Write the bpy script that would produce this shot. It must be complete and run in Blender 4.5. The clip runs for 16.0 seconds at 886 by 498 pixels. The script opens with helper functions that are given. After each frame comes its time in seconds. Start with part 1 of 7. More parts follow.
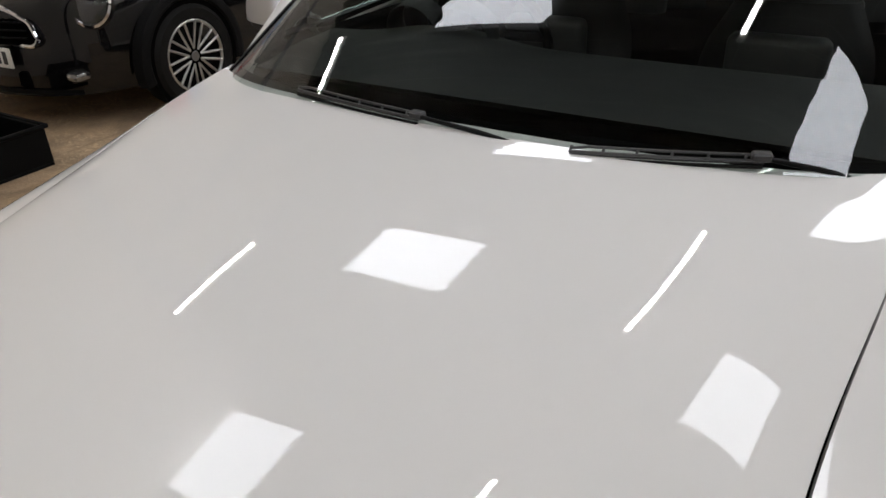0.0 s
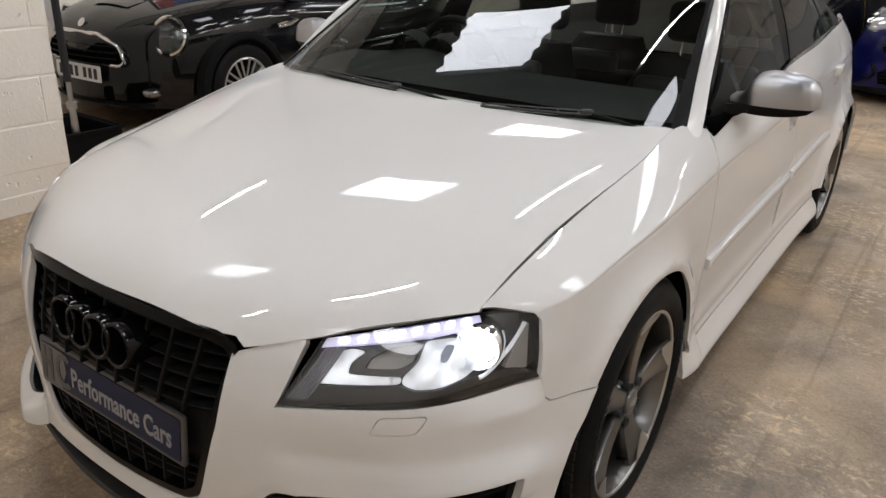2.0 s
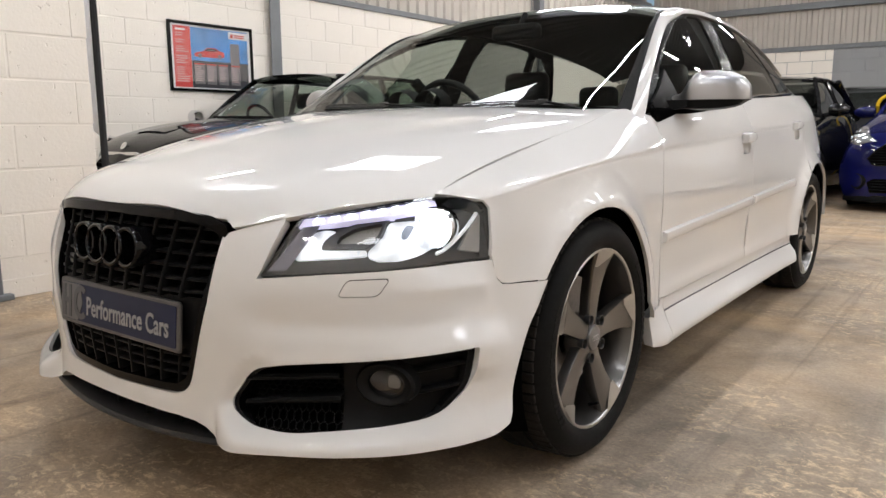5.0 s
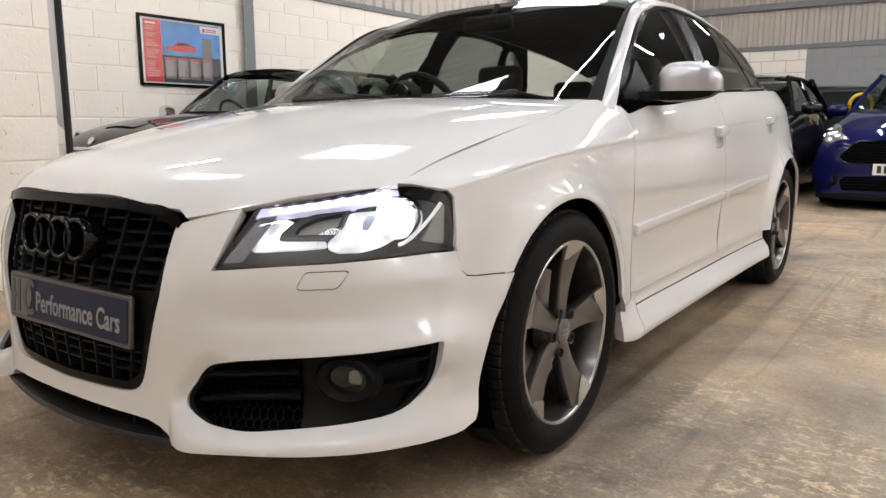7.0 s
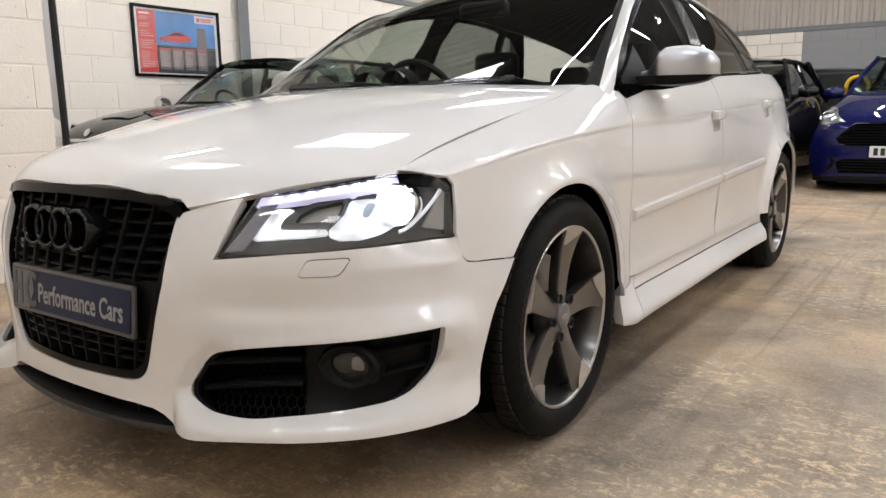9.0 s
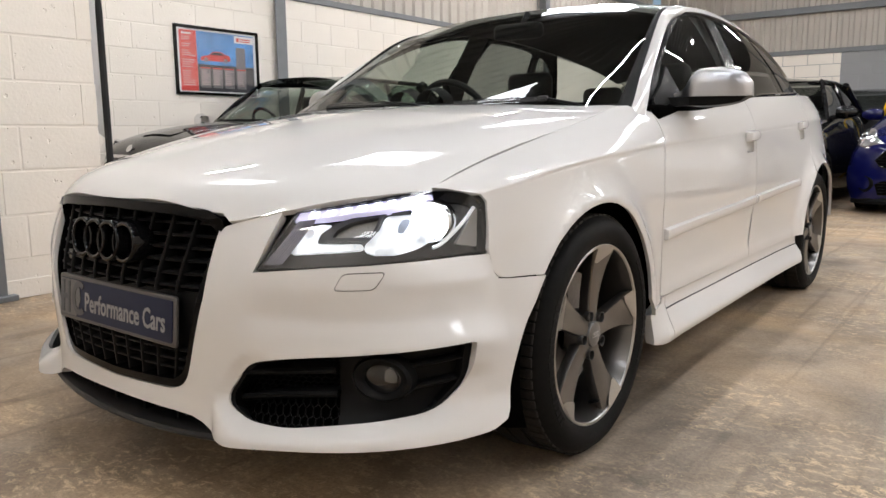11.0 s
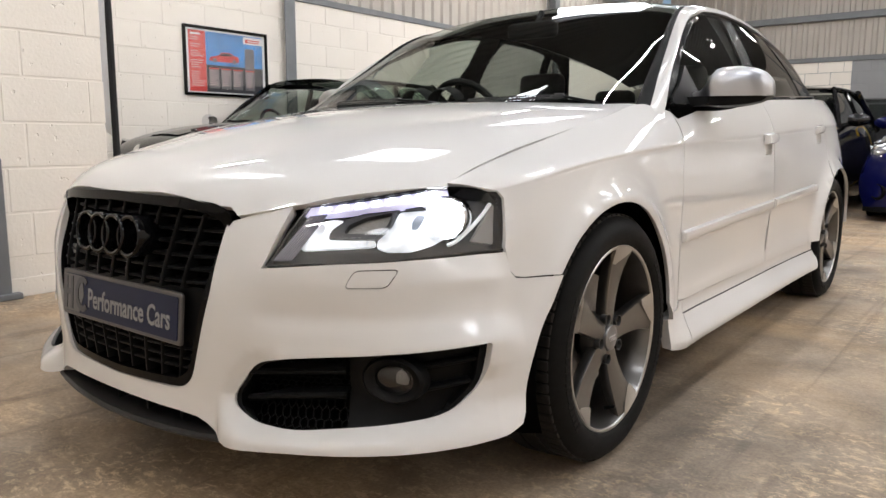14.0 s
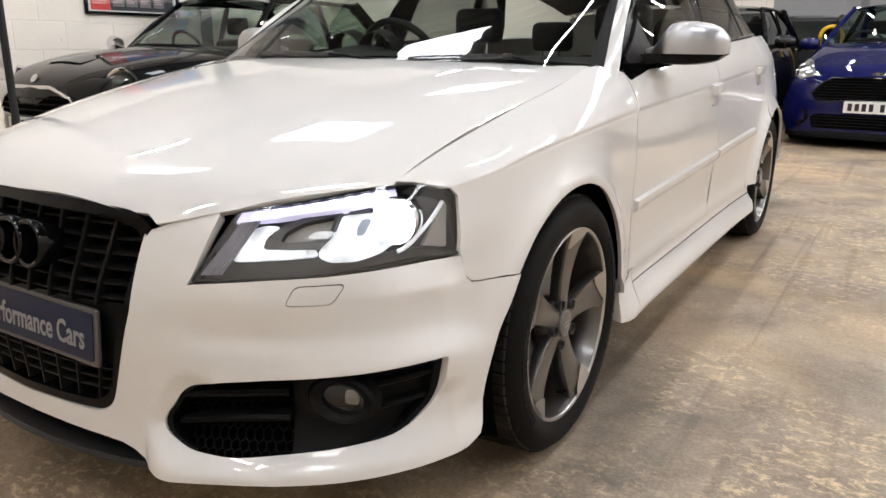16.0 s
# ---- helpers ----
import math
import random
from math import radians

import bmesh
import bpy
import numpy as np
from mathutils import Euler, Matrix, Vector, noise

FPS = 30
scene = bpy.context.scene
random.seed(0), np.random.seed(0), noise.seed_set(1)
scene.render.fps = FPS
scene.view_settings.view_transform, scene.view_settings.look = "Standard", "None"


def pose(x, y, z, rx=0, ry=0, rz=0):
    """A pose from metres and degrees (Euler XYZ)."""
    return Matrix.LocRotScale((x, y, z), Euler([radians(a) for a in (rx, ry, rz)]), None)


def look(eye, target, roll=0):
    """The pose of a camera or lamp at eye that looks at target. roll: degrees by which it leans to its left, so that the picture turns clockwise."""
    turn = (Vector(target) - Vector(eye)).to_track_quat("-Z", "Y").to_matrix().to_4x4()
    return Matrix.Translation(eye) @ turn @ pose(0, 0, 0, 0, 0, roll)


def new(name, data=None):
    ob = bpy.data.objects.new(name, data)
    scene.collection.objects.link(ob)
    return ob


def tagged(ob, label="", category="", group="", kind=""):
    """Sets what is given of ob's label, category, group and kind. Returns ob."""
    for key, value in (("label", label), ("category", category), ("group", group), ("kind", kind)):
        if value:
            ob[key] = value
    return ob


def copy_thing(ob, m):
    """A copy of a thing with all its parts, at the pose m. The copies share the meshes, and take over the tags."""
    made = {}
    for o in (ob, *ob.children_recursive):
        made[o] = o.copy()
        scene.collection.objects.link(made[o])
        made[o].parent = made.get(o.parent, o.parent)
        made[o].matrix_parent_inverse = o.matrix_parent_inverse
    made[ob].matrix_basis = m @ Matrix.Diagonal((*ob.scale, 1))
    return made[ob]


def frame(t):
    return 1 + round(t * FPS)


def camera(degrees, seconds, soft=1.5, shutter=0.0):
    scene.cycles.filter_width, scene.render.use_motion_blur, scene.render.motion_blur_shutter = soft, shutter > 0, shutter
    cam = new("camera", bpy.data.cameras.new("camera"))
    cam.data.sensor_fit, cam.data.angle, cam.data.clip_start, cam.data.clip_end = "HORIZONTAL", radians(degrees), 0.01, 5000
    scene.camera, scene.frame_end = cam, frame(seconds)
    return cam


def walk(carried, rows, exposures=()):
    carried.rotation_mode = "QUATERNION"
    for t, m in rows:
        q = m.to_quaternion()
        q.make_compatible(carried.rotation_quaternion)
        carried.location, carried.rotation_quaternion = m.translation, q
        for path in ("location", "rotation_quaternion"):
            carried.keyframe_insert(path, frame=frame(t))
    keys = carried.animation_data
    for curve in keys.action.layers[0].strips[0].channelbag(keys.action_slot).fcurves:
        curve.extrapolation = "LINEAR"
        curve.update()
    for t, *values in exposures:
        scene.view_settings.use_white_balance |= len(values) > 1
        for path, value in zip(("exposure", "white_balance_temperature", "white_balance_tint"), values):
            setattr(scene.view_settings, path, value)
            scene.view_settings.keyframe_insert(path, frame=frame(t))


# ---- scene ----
cam = camera(61.8, 16.0)
PATH = [
    (0, (0.692, -0.882, 1.388), (-0.269, 0.585, 0.426), -2.5),
    (0.5, (0.884, -0.929, 1.388), (-0.119, 0.538, 0.47), -0.6),
    (1, (1.051, -1.161, 1.4), (0.017, 0.319, 0.541), 0.8),
    (1.5, (1.228, -1.385, 1.386), (0.179, 0.113, 0.576), 1.5),
    (2, (1.333, -1.545, 1.358), (0.283, -0.027, 0.587), 1.9),
    (2.5, (1.343, -1.588, 1.21), (0.264, -0.046, 0.531), 1.6),
    (3, (1.467, -1.661, 0.923), (0.339, -0.098, 0.39), 0.9),
    (3.5, (1.608, -1.746, 0.87), (0.436, -0.184, 0.437), 0.1),
    (4, (1.68, -1.77, 0.876), (0.484, -0.203, 0.537), -0.4),
    (6.3, (1.672, -1.731, 0.848), (0.494, -0.148, 0.528), -0.2),
    (6.5, (1.675, -1.722, 0.844), (0.507, -0.131, 0.521), -0.1),
    (7, (1.675, -1.707, 0.847), (0.53, -0.1, 0.521), -0.2),
    (7.5, (1.677, -1.705, 0.848), (0.549, -0.087, 0.518), -0.4),
    (8, (1.68, -1.709, 0.841), (0.56, -0.088, 0.499), -0.6),
    (8.5, (1.676, -1.717, 0.841), (0.552, -0.101, 0.488), -0.8),
    (9, (1.676, -1.718, 0.845), (0.539, -0.112, 0.487), -0.9),
    (11.5, (1.694, -1.751, 0.846), (0.477, -0.192, 0.549), -0.5),
    (12, (1.684, -1.75, 0.845), (0.466, -0.191, 0.552), -0.6),
    (12.5, (1.678, -1.743, 0.839), (0.459, -0.185, 0.545), -0.5),
    (13, (1.668, -1.737, 0.839), (0.447, -0.18, 0.548), -0.4),
    (13.5, (1.655, -1.728, 0.827), (0.434, -0.171, 0.536), -0.2),
    (14, (1.645, -1.72, 0.821), (0.424, -0.163, 0.528), 0.1),
    (14.5, (1.635, -1.72, 0.809), (0.419, -0.161, 0.505), 0.2),
    (15, (1.628, -1.716, 0.807), (0.43, -0.152, 0.461), 0.1),
    (15.5, (1.608, -1.699, 0.815), (0.462, -0.113, 0.396), 0.0),
    (16, (1.505, -1.606, 0.974), (0.473, 0.024, 0.447), 0.2),
]
EXPOSURE = [(0, -1.32), (0.5, -1.34), (1.0, -1.38), (1.5, -1.22), (2.0, -1.07), (2.5, -0.99), (3.0, -0.86), (3.5, -0.74), (4.0, -0.68), (15.5, -0.62), (16, -0.52)]
walk(cam, [(t, look(eye, target, roll)) for t, eye, target, roll in PATH], EXPOSURE)

# ---- world and large lights ----
world = bpy.data.worlds.new("world")
scene.world = world
world.use_nodes = True
bg = world.node_tree.nodes["Background"]
sky = world.node_tree.nodes.new("ShaderNodeTexSky")
sky.sky_type, sky.sun_disc = "NISHITA", False
sky.sun_elevation, sky.sun_rotation = radians(40), radians(120)
world.node_tree.links.new(sky.outputs[0], bg.inputs[0])
bg.inputs[1].default_value = 0.12


# ---- materials ----
def mat(name, color, rough=0.5, metal=0.0, coat=0.0, coat_rough=0.03, noise_scale=0.0, noise_amt=0.0, bump=0.0, bump_scale=60.0, spec=0.5, rough_var=0.0):
    m = bpy.data.materials.new(name)
    m.use_nodes = True
    nt = m.node_tree
    b = nt.nodes["Principled BSDF"]
    b.inputs["Base Color"].default_value = (*color, 1)
    b.inputs["Roughness"].default_value = rough
    b.inputs["Metallic"].default_value = metal
    b.inputs["Coat Weight"].default_value = coat
    b.inputs["Coat Roughness"].default_value = coat_rough
    b.inputs["Specular IOR Level"].default_value = spec
    tc = nt.nodes.new("ShaderNodeTexCoord")
    if noise_amt or rough_var:
        n = nt.nodes.new("ShaderNodeTexNoise")
        n.inputs["Scale"].default_value = noise_scale
        n.inputs["Detail"].default_value = 6
        nt.links.new(tc.outputs["Object"], n.inputs["Vector"])
        if noise_amt:
            mx = nt.nodes.new("ShaderNodeMix")
            mx.data_type = "RGBA"
            mx.inputs[6].default_value = (*[c * (1 - noise_amt) for c in color], 1)
            mx.inputs[7].default_value = (*[min(1, c * (1 + noise_amt)) for c in color], 1)
            nt.links.new(n.outputs["Fac"], mx.inputs[0])
            nt.links.new(mx.outputs[2], b.inputs["Base Color"])
        if rough_var:
            mr = nt.nodes.new("ShaderNodeMapRange")
            mr.inputs["To Min"].default_value = max(0.0, rough - rough_var)
            mr.inputs["To Max"].default_value = min(1.0, rough + rough_var)
            nt.links.new(n.outputs["Fac"], mr.inputs["Value"])
            nt.links.new(mr.outputs[0], b.inputs["Roughness"])
    if bump:
        n2 = nt.nodes.new("ShaderNodeTexNoise")
        n2.inputs["Scale"].default_value = bump_scale
        n2.inputs["Detail"].default_value = 5
        nt.links.new(tc.outputs["Object"], n2.inputs["Vector"])
        bp = nt.nodes.new("ShaderNodeBump")
        bp.inputs["Strength"].default_value = bump
        bp.inputs["Distance"].default_value = 0.004
        nt.links.new(n2.outputs["Fac"], bp.inputs["Height"])
        nt.links.new(bp.outputs[0], b.inputs["Normal"])
    return m


def glow(name, color, strength):
    m = bpy.data.materials.new(name)
    m.use_nodes = True
    b = m.node_tree.nodes["Principled BSDF"]
    b.inputs["Base Color"].default_value = (*color, 1)
    b.inputs["Emission Color"].default_value = (*color, 1)
    b.inputs["Emission Strength"].default_value = strength
    return m


def glass(name, tint, rough=0.0):
    m = bpy.data.materials.new(name)
    m.use_nodes = True
    nt = m.node_tree
    nt.nodes.remove(nt.nodes["Principled BSDF"])
    tr, gl, mx = nt.nodes.new("ShaderNodeBsdfTransparent"), nt.nodes.new("ShaderNodeBsdfGlossy"), nt.nodes.new("ShaderNodeMixShader")
    lw, pw, fr = nt.nodes.new("ShaderNodeLayerWeight"), nt.nodes.new("ShaderNodeMath"), nt.nodes.new("ShaderNodeMath")
    lw.inputs["Blend"].default_value = 0.5
    pw.operation, fr.operation = "POWER", "MULTIPLY_ADD"
    pw.inputs[1].default_value = 5.0
    fr.inputs[1].default_value, fr.inputs[2].default_value = 0.93, 0.07
    nt.links.new(lw.outputs["Facing"], pw.inputs[0])
    nt.links.new(pw.outputs[0], fr.inputs[0])
    tr.inputs["Color"].default_value = (*tint, 1)
    gl.inputs["Roughness"].default_value = rough
    nt.links.new(fr.outputs[0], mx.inputs[0])
    nt.links.new(tr.outputs[0], mx.inputs[1])
    nt.links.new(gl.outputs[0], mx.inputs[2])
    nt.links.new(mx.outputs[0], nt.nodes["Material Output"].inputs["Surface"])
    return m


WHITE = mat("white_car_paint", (0.66, 0.652, 0.64), 0.5, spec=0.15, coat=1.0, coat_rough=0.0, noise_scale=900, noise_amt=0.02)
BLACKGLOSS = mat("gloss_black", (0.003, 0.003, 0.0033), 0.05, spec=0.24)
SATIN = mat("satin_black_plastic", (0.006, 0.006, 0.0063), 0.40, spec=0.10, noise_scale=300, noise_amt=0.15)
TRIM = mat("black_plastic", (0.006, 0.006, 0.0063), 0.5, spec=0.06, noise_scale=200, noise_amt=0.15, bump=0.1, bump_scale=900)
LIPMAT = mat("worn_grey_plastic", (0.014, 0.014, 0.015), 0.42, spec=0.3, noise_scale=40, noise_amt=0.35, bump=0.15, bump_scale=500)
# near-black colour stands in for shade inside openings and under the cars
VOID = mat("cavity_shade", (0.003, 0.003, 0.003), 0.9, spec=0.0)
RUBBER = mat("tyre_rubber", (0.008, 0.0078, 0.0076), 0.6, spec=0.09, noise_scale=60, noise_amt=0.35, bump=0.15, bump_scale=400)
ANTHRACITE = mat("anthracite_wheel_paint", (0.125, 0.117, 0.108), 0.30, metal=0.85, noise_scale=60, noise_amt=0.08, coat=0.4)
CUTALLOY = mat("machined_alloy", (0.46, 0.45, 0.43), 0.36, metal=1.0, noise_scale=120, noise_amt=0.08)
BRUSHED = mat("matt_aluminium", (0.40, 0.40, 0.41), 0.33, metal=1.0, noise_scale=400, noise_amt=0.04)
CHROME = mat("chrome", (0.75, 0.75, 0.76), 0.06, metal=1.0)
STEEL = mat("brake_steel", (0.30, 0.29, 0.28), 0.38, metal=1.0, noise_scale=80, noise_amt=0.2)
SCREEN = glass("tinted_screen_glass", (0.60, 0.655, 0.62))
SIDEGLASS = glass("dark_side_glass", (0.34, 0.36, 0.35))
LENS = glass("clear_lens", (0.97, 0.97, 0.97))
LAMPGLASS = glass("clear_glass", (0.9, 0.92, 0.92))
XENON = glow("xenon_burner", (0.86, 0.93, 1.0), 16.0)
LED = glow("led_daylight", (0.86, 0.90, 1.0), 8.0)
REFLECTOR = mat("lamp_reflector", (0.82, 0.82, 0.84), 0.12, metal=1.0)
LAMPGREY = mat("lamp_housing_grey", (0.03, 0.03, 0.032), 0.35, noise_scale=200, noise_amt=0.1)
FABRIC = mat("black_leather", (0.008, 0.008, 0.0085), 0.55, spec=0.3, noise_scale=120, noise_amt=0.2, bump=0.2, bump_scale=300)
SEATGREY = mat("silver_grey_leather", (0.035, 0.035, 0.035), 0.5, noise_scale=120, noise_amt=0.1)
DASH = mat("soft_dash_plastic", (0.010, 0.011, 0.011), 0.6, spec=0.25, bump=0.2, bump_scale=700)
NAVY = mat("navy_plate_print", (0.009, 0.014, 0.042), 0.4, spec=0.2, noise_scale=15, noise_amt=0.1)
PLATEGREY = mat("grey_plate_print", (0.10, 0.10, 0.10), 0.35, noise_scale=15, noise_amt=0.1)
PLATEWHITE = mat("reflective_white_plate", (0.72, 0.72, 0.70), 0.35, noise_scale=30, noise_amt=0.06)
INK = mat("black_print", (0.012, 0.012, 0.014), 0.5)
RED = mat("badge_red", (0.45, 0.02, 0.03), 0.3)
BLUEPAINT = mat("deep_blue_car_paint", (0.0025, 0.004, 0.056), 0.45, spec=0.03, coat=0.9, noise_scale=500, noise_amt=0.1)
BLACKPAINT = mat("black_car_paint", (0.0022, 0.0022, 0.0026), 0.5, spec=0.05, coat=0.8, noise_scale=500, noise_amt=0.1)
YELLOW = mat("yellow_powder_coat", (0.75, 0.47, 0.01), 0.35, noise_scale=40, noise_amt=0.1)
GREYSTEEL = mat("grey_painted_steel", (0.16, 0.17, 0.18), 0.45, noise_scale=12, noise_amt=0.15, bump=0.1, bump_scale=80)
LAMPBODY = mat("white_enamel", (0.75, 0.75, 0.73), 0.4, noise_scale=20, noise_amt=0.05)
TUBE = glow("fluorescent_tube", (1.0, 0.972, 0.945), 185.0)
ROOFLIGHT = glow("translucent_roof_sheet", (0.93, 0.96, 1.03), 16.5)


# ---- mesh tools ----
def mesh_object(name, verts, faces, material, parent=None, label="", smooth=True):
    me = bpy.data.meshes.new(name)
    me.from_pydata([tuple(v) for v in verts], [], [tuple(f) for f in faces])
    me.materials.append(material)
    if smooth:
        me.shade_smooth()
    ob = new(name, me)
    if parent:
        ob.parent = parent
    if label:
        tagged(ob, label)
    return ob


def part(name, bm, material, parent=None, label="", smooth=False):
    me = bpy.data.meshes.new(name)
    bmesh.ops.recalc_face_normals(bm, faces=bm.faces)
    bm.to_mesh(me)
    bm.free()
    me.materials.append(material)
    if smooth:
        me.shade_smooth()
        me.set_sharp_from_angle(angle=radians(35))
    ob = new(name, me)
    if parent:
        ob.parent = parent
    if label:
        tagged(ob, label)
    return ob


def box(bm, x0, x1, y0, y1, z0, z1, bevel=0.0, segments=2, m=None):
    r = bmesh.ops.create_cube(bm, size=1.0)
    vs = r["verts"]
    for v in vs:
        v.co = Vector(((x0 + x1) / 2 + v.co.x * (x1 - x0), (y0 + y1) / 2 + v.co.y * (y1 - y0), (z0 + z1) / 2 + v.co.z * (z1 - z0)))
    if bevel:
        es = list({e for v in vs for e in v.link_edges})
        g = bmesh.ops.bevel(bm, geom=es, offset=bevel, segments=segments, affect="EDGES", profile=0.5)
        vs = list({v for f in g["faces"] for v in f.verts} | {v for v in vs if v.is_valid})
    if m is not None:
        bmesh.ops.transform(bm, matrix=m, verts=vs)
    return vs


def rod(bm, a, b, r0, r1=None, n=12):
    a, b = Vector(a), Vector(b)
    r1 = r0 if r1 is None else r1
    q = (b - a).to_track_quat("Z", "Y").to_matrix().to_4x4()
    bmesh.ops.create_cone(bm, cap_ends=True, segments=n, radius1=r0, radius2=r1, depth=(b - a).length, matrix=Matrix.Translation((a + b) / 2) @ q)


def tube(bm, pts, r, n=8, closed=False):
    """A round tube along points."""
    pts = [Vector(p) for p in pts]
    rings = []
    count = len(pts)
    up = Vector((0, 0, 1))
    for i, p in enumerate(pts):
        a = pts[i - 1] if (i or closed) else pts[0]
        b = pts[(i + 1) % count] if (i < count - 1 or closed) else pts[-1]
        d = (b - a).normalized()
        s = d.cross(up)
        if s.length < 1e-3:
            s = d.cross(Vector((1, 0, 0)))
        s.normalize()
        w = s.cross(d)
        rr = r[i] if isinstance(r, (list, tuple)) else r
        rings.append([bm.verts.new(p + rr * (math.cos(2 * math.pi * k / n) * s + math.sin(2 * math.pi * k / n) * w)) for k in range(n)])
    for i in range(count if closed else count - 1):
        ra, rb = rings[i], rings[(i + 1) % count]
        for k in range(n):
            bm.faces.new((ra[k], ra[(k + 1) % n], rb[(k + 1) % n], rb[k]))
    if not closed:
        bm.faces.new(rings[0][::-1])
        bm.faces.new(rings[-1])


def lathe(bm, profile, n=48, m=None, closed=False):
    """Revolve (radius, height) pairs round the z axis."""
    rings = []
    for r, h in profile:
        rings.append([bm.verts.new((r * math.cos(2 * math.pi * k / n), r * math.sin(2 * math.pi * k / n), h)) for k in range(n)])
    pairs = list(zip(rings, rings[1:])) + ([(rings[-1], rings[0])] if closed else [])
    for ra, rb in pairs:
        for k in range(n):
            bm.faces.new((ra[k], ra[(k + 1) % n], rb[(k + 1) % n], rb[k]))
    if m is not None:
        bmesh.ops.transform(bm, matrix=m, verts=[v for ring in rings for v in ring])


def prism(bm, outline, depth, m=None, bevel=0.0):
    """A flat outline in x, y given thickness along z."""
    lo = [bm.verts.new((x, y, 0)) for x, y in outline]
    hi = [bm.verts.new((x, y, depth)) for x, y in outline]
    n = len(outline)
    fs = [bm.faces.new(lo[::-1]), bm.faces.new(hi)]
    fs += [bm.faces.new((lo[i], lo[(i + 1) % n], hi[(i + 1) % n], hi[i])) for i in range(n)]
    vs = lo + hi
    if bevel:
        es = [e for e in fs[1].edges]
        g = bmesh.ops.bevel(bm, geom=es, offset=bevel, segments=2, affect="EDGES", profile=0.5)
        vs = list({v for v in vs if v.is_valid} | {v for f in g["faces"] for v in f.verts})
    if m is not None:
        bmesh.ops.transform(bm, matrix=m, verts=vs)
    return vs


class Curve:
    """A smooth curve through (t, value) knots, straight beyond its ends."""

    def __init__(self, *knots):
        self.t, self.v = (np.array(c, float) for c in zip(*knots))
        h, n = np.diff(self.t), len(self.t)
        s = np.diff(self.v) / h
        a, r = np.zeros((n, n)), np.zeros(n)
        a[0, 0] = a[-1, -1] = 1
        for i in range(1, n - 1):
            a[i, i - 1 : i + 2] = h[i - 1], 2 * (h[i - 1] + h[i]), h[i]
            r[i] = 6 * (s[i] - s[i - 1])
        k = np.linalg.solve(a, r)
        self.d = np.empty(n)
        self.d[:-1] = s - h * (2 * k[:-1] + k[1:]) / 6
        self.d[-1] = s[-1] + h[-1] * (2 * k[-1] + k[-2]) / 6

    def __call__(self, t):
        t = np.asarray(t, float)
        i = np.clip(np.searchsorted(self.t, t) - 1, 0, len(self.t) - 2)
        h = self.t[i + 1] - self.t[i]
        u = np.clip((t - self.t[i]) / h, 0, 1)
        v0, v1, d0, d1 = self.v[i], self.v[i + 1], self.d[i], self.d[i + 1]
        out = v0 * (1 + 2 * u) * (1 - u) ** 2 + d0 * h * u * (1 - u) ** 2 + v1 * u * u * (3 - 2 * u) + d1 * h * u * u * (u - 1)
        return out + np.minimum(t - self.t[0], 0) * self.d[0] + np.maximum(t - self.t[-1], 0) * self.d[-1]


def resample(poly, step, closed=True):
    pts = [np.array(p, float) for p in poly]
    if closed:
        pts.append(pts[0])
    out = []
    for a, b in zip(pts, pts[1:]):
        n = max(1, int(np.ceil(np.linalg.norm(b - a) / step)))
        out += [a + (b - a) * k / n for k in range(n)]
    if not closed:
        out.append(pts[-1])
    return np.array(out)


def rounded(poly, radii, n=5):
    """A closed outline with its corners rounded."""
    pts = [np.array(p, float) for p in poly]
    if isinstance(radii, (int, float)):
        radii = [radii] * len(pts)
    out = []
    for i, p in enumerate(pts):
        a, b, r = pts[i - 1], pts[(i + 1) % len(pts)], radii[i]
        if r <= 0:
            out.append(p)
            continue
        da, db = np.linalg.norm(a - p), np.linalg.norm(b - p)
        p0, p1 = p + (a - p) * min(r / da, 0.49), p + (b - p) * min(r / db, 0.49)
        for k in range(n + 1):
            u = k / n
            out.append(p0 * (1 - u) ** 2 + 2 * p * u * (1 - u) + p1 * u * u)
    return out


def inside(q, poly):
    x, y = q[:, 0], q[:, 1]
    res = np.zeros(len(q), bool)
    for (x0, y0), (x1, y1) in zip(poly, np.roll(poly, -1, axis=0)):
        c = (y0 > y) != (y1 > y)
        if c.any():
            res[c] ^= x[c] < (x1 - x0) * (y[c] - y0) / (y1 - y0) + x0
    return res


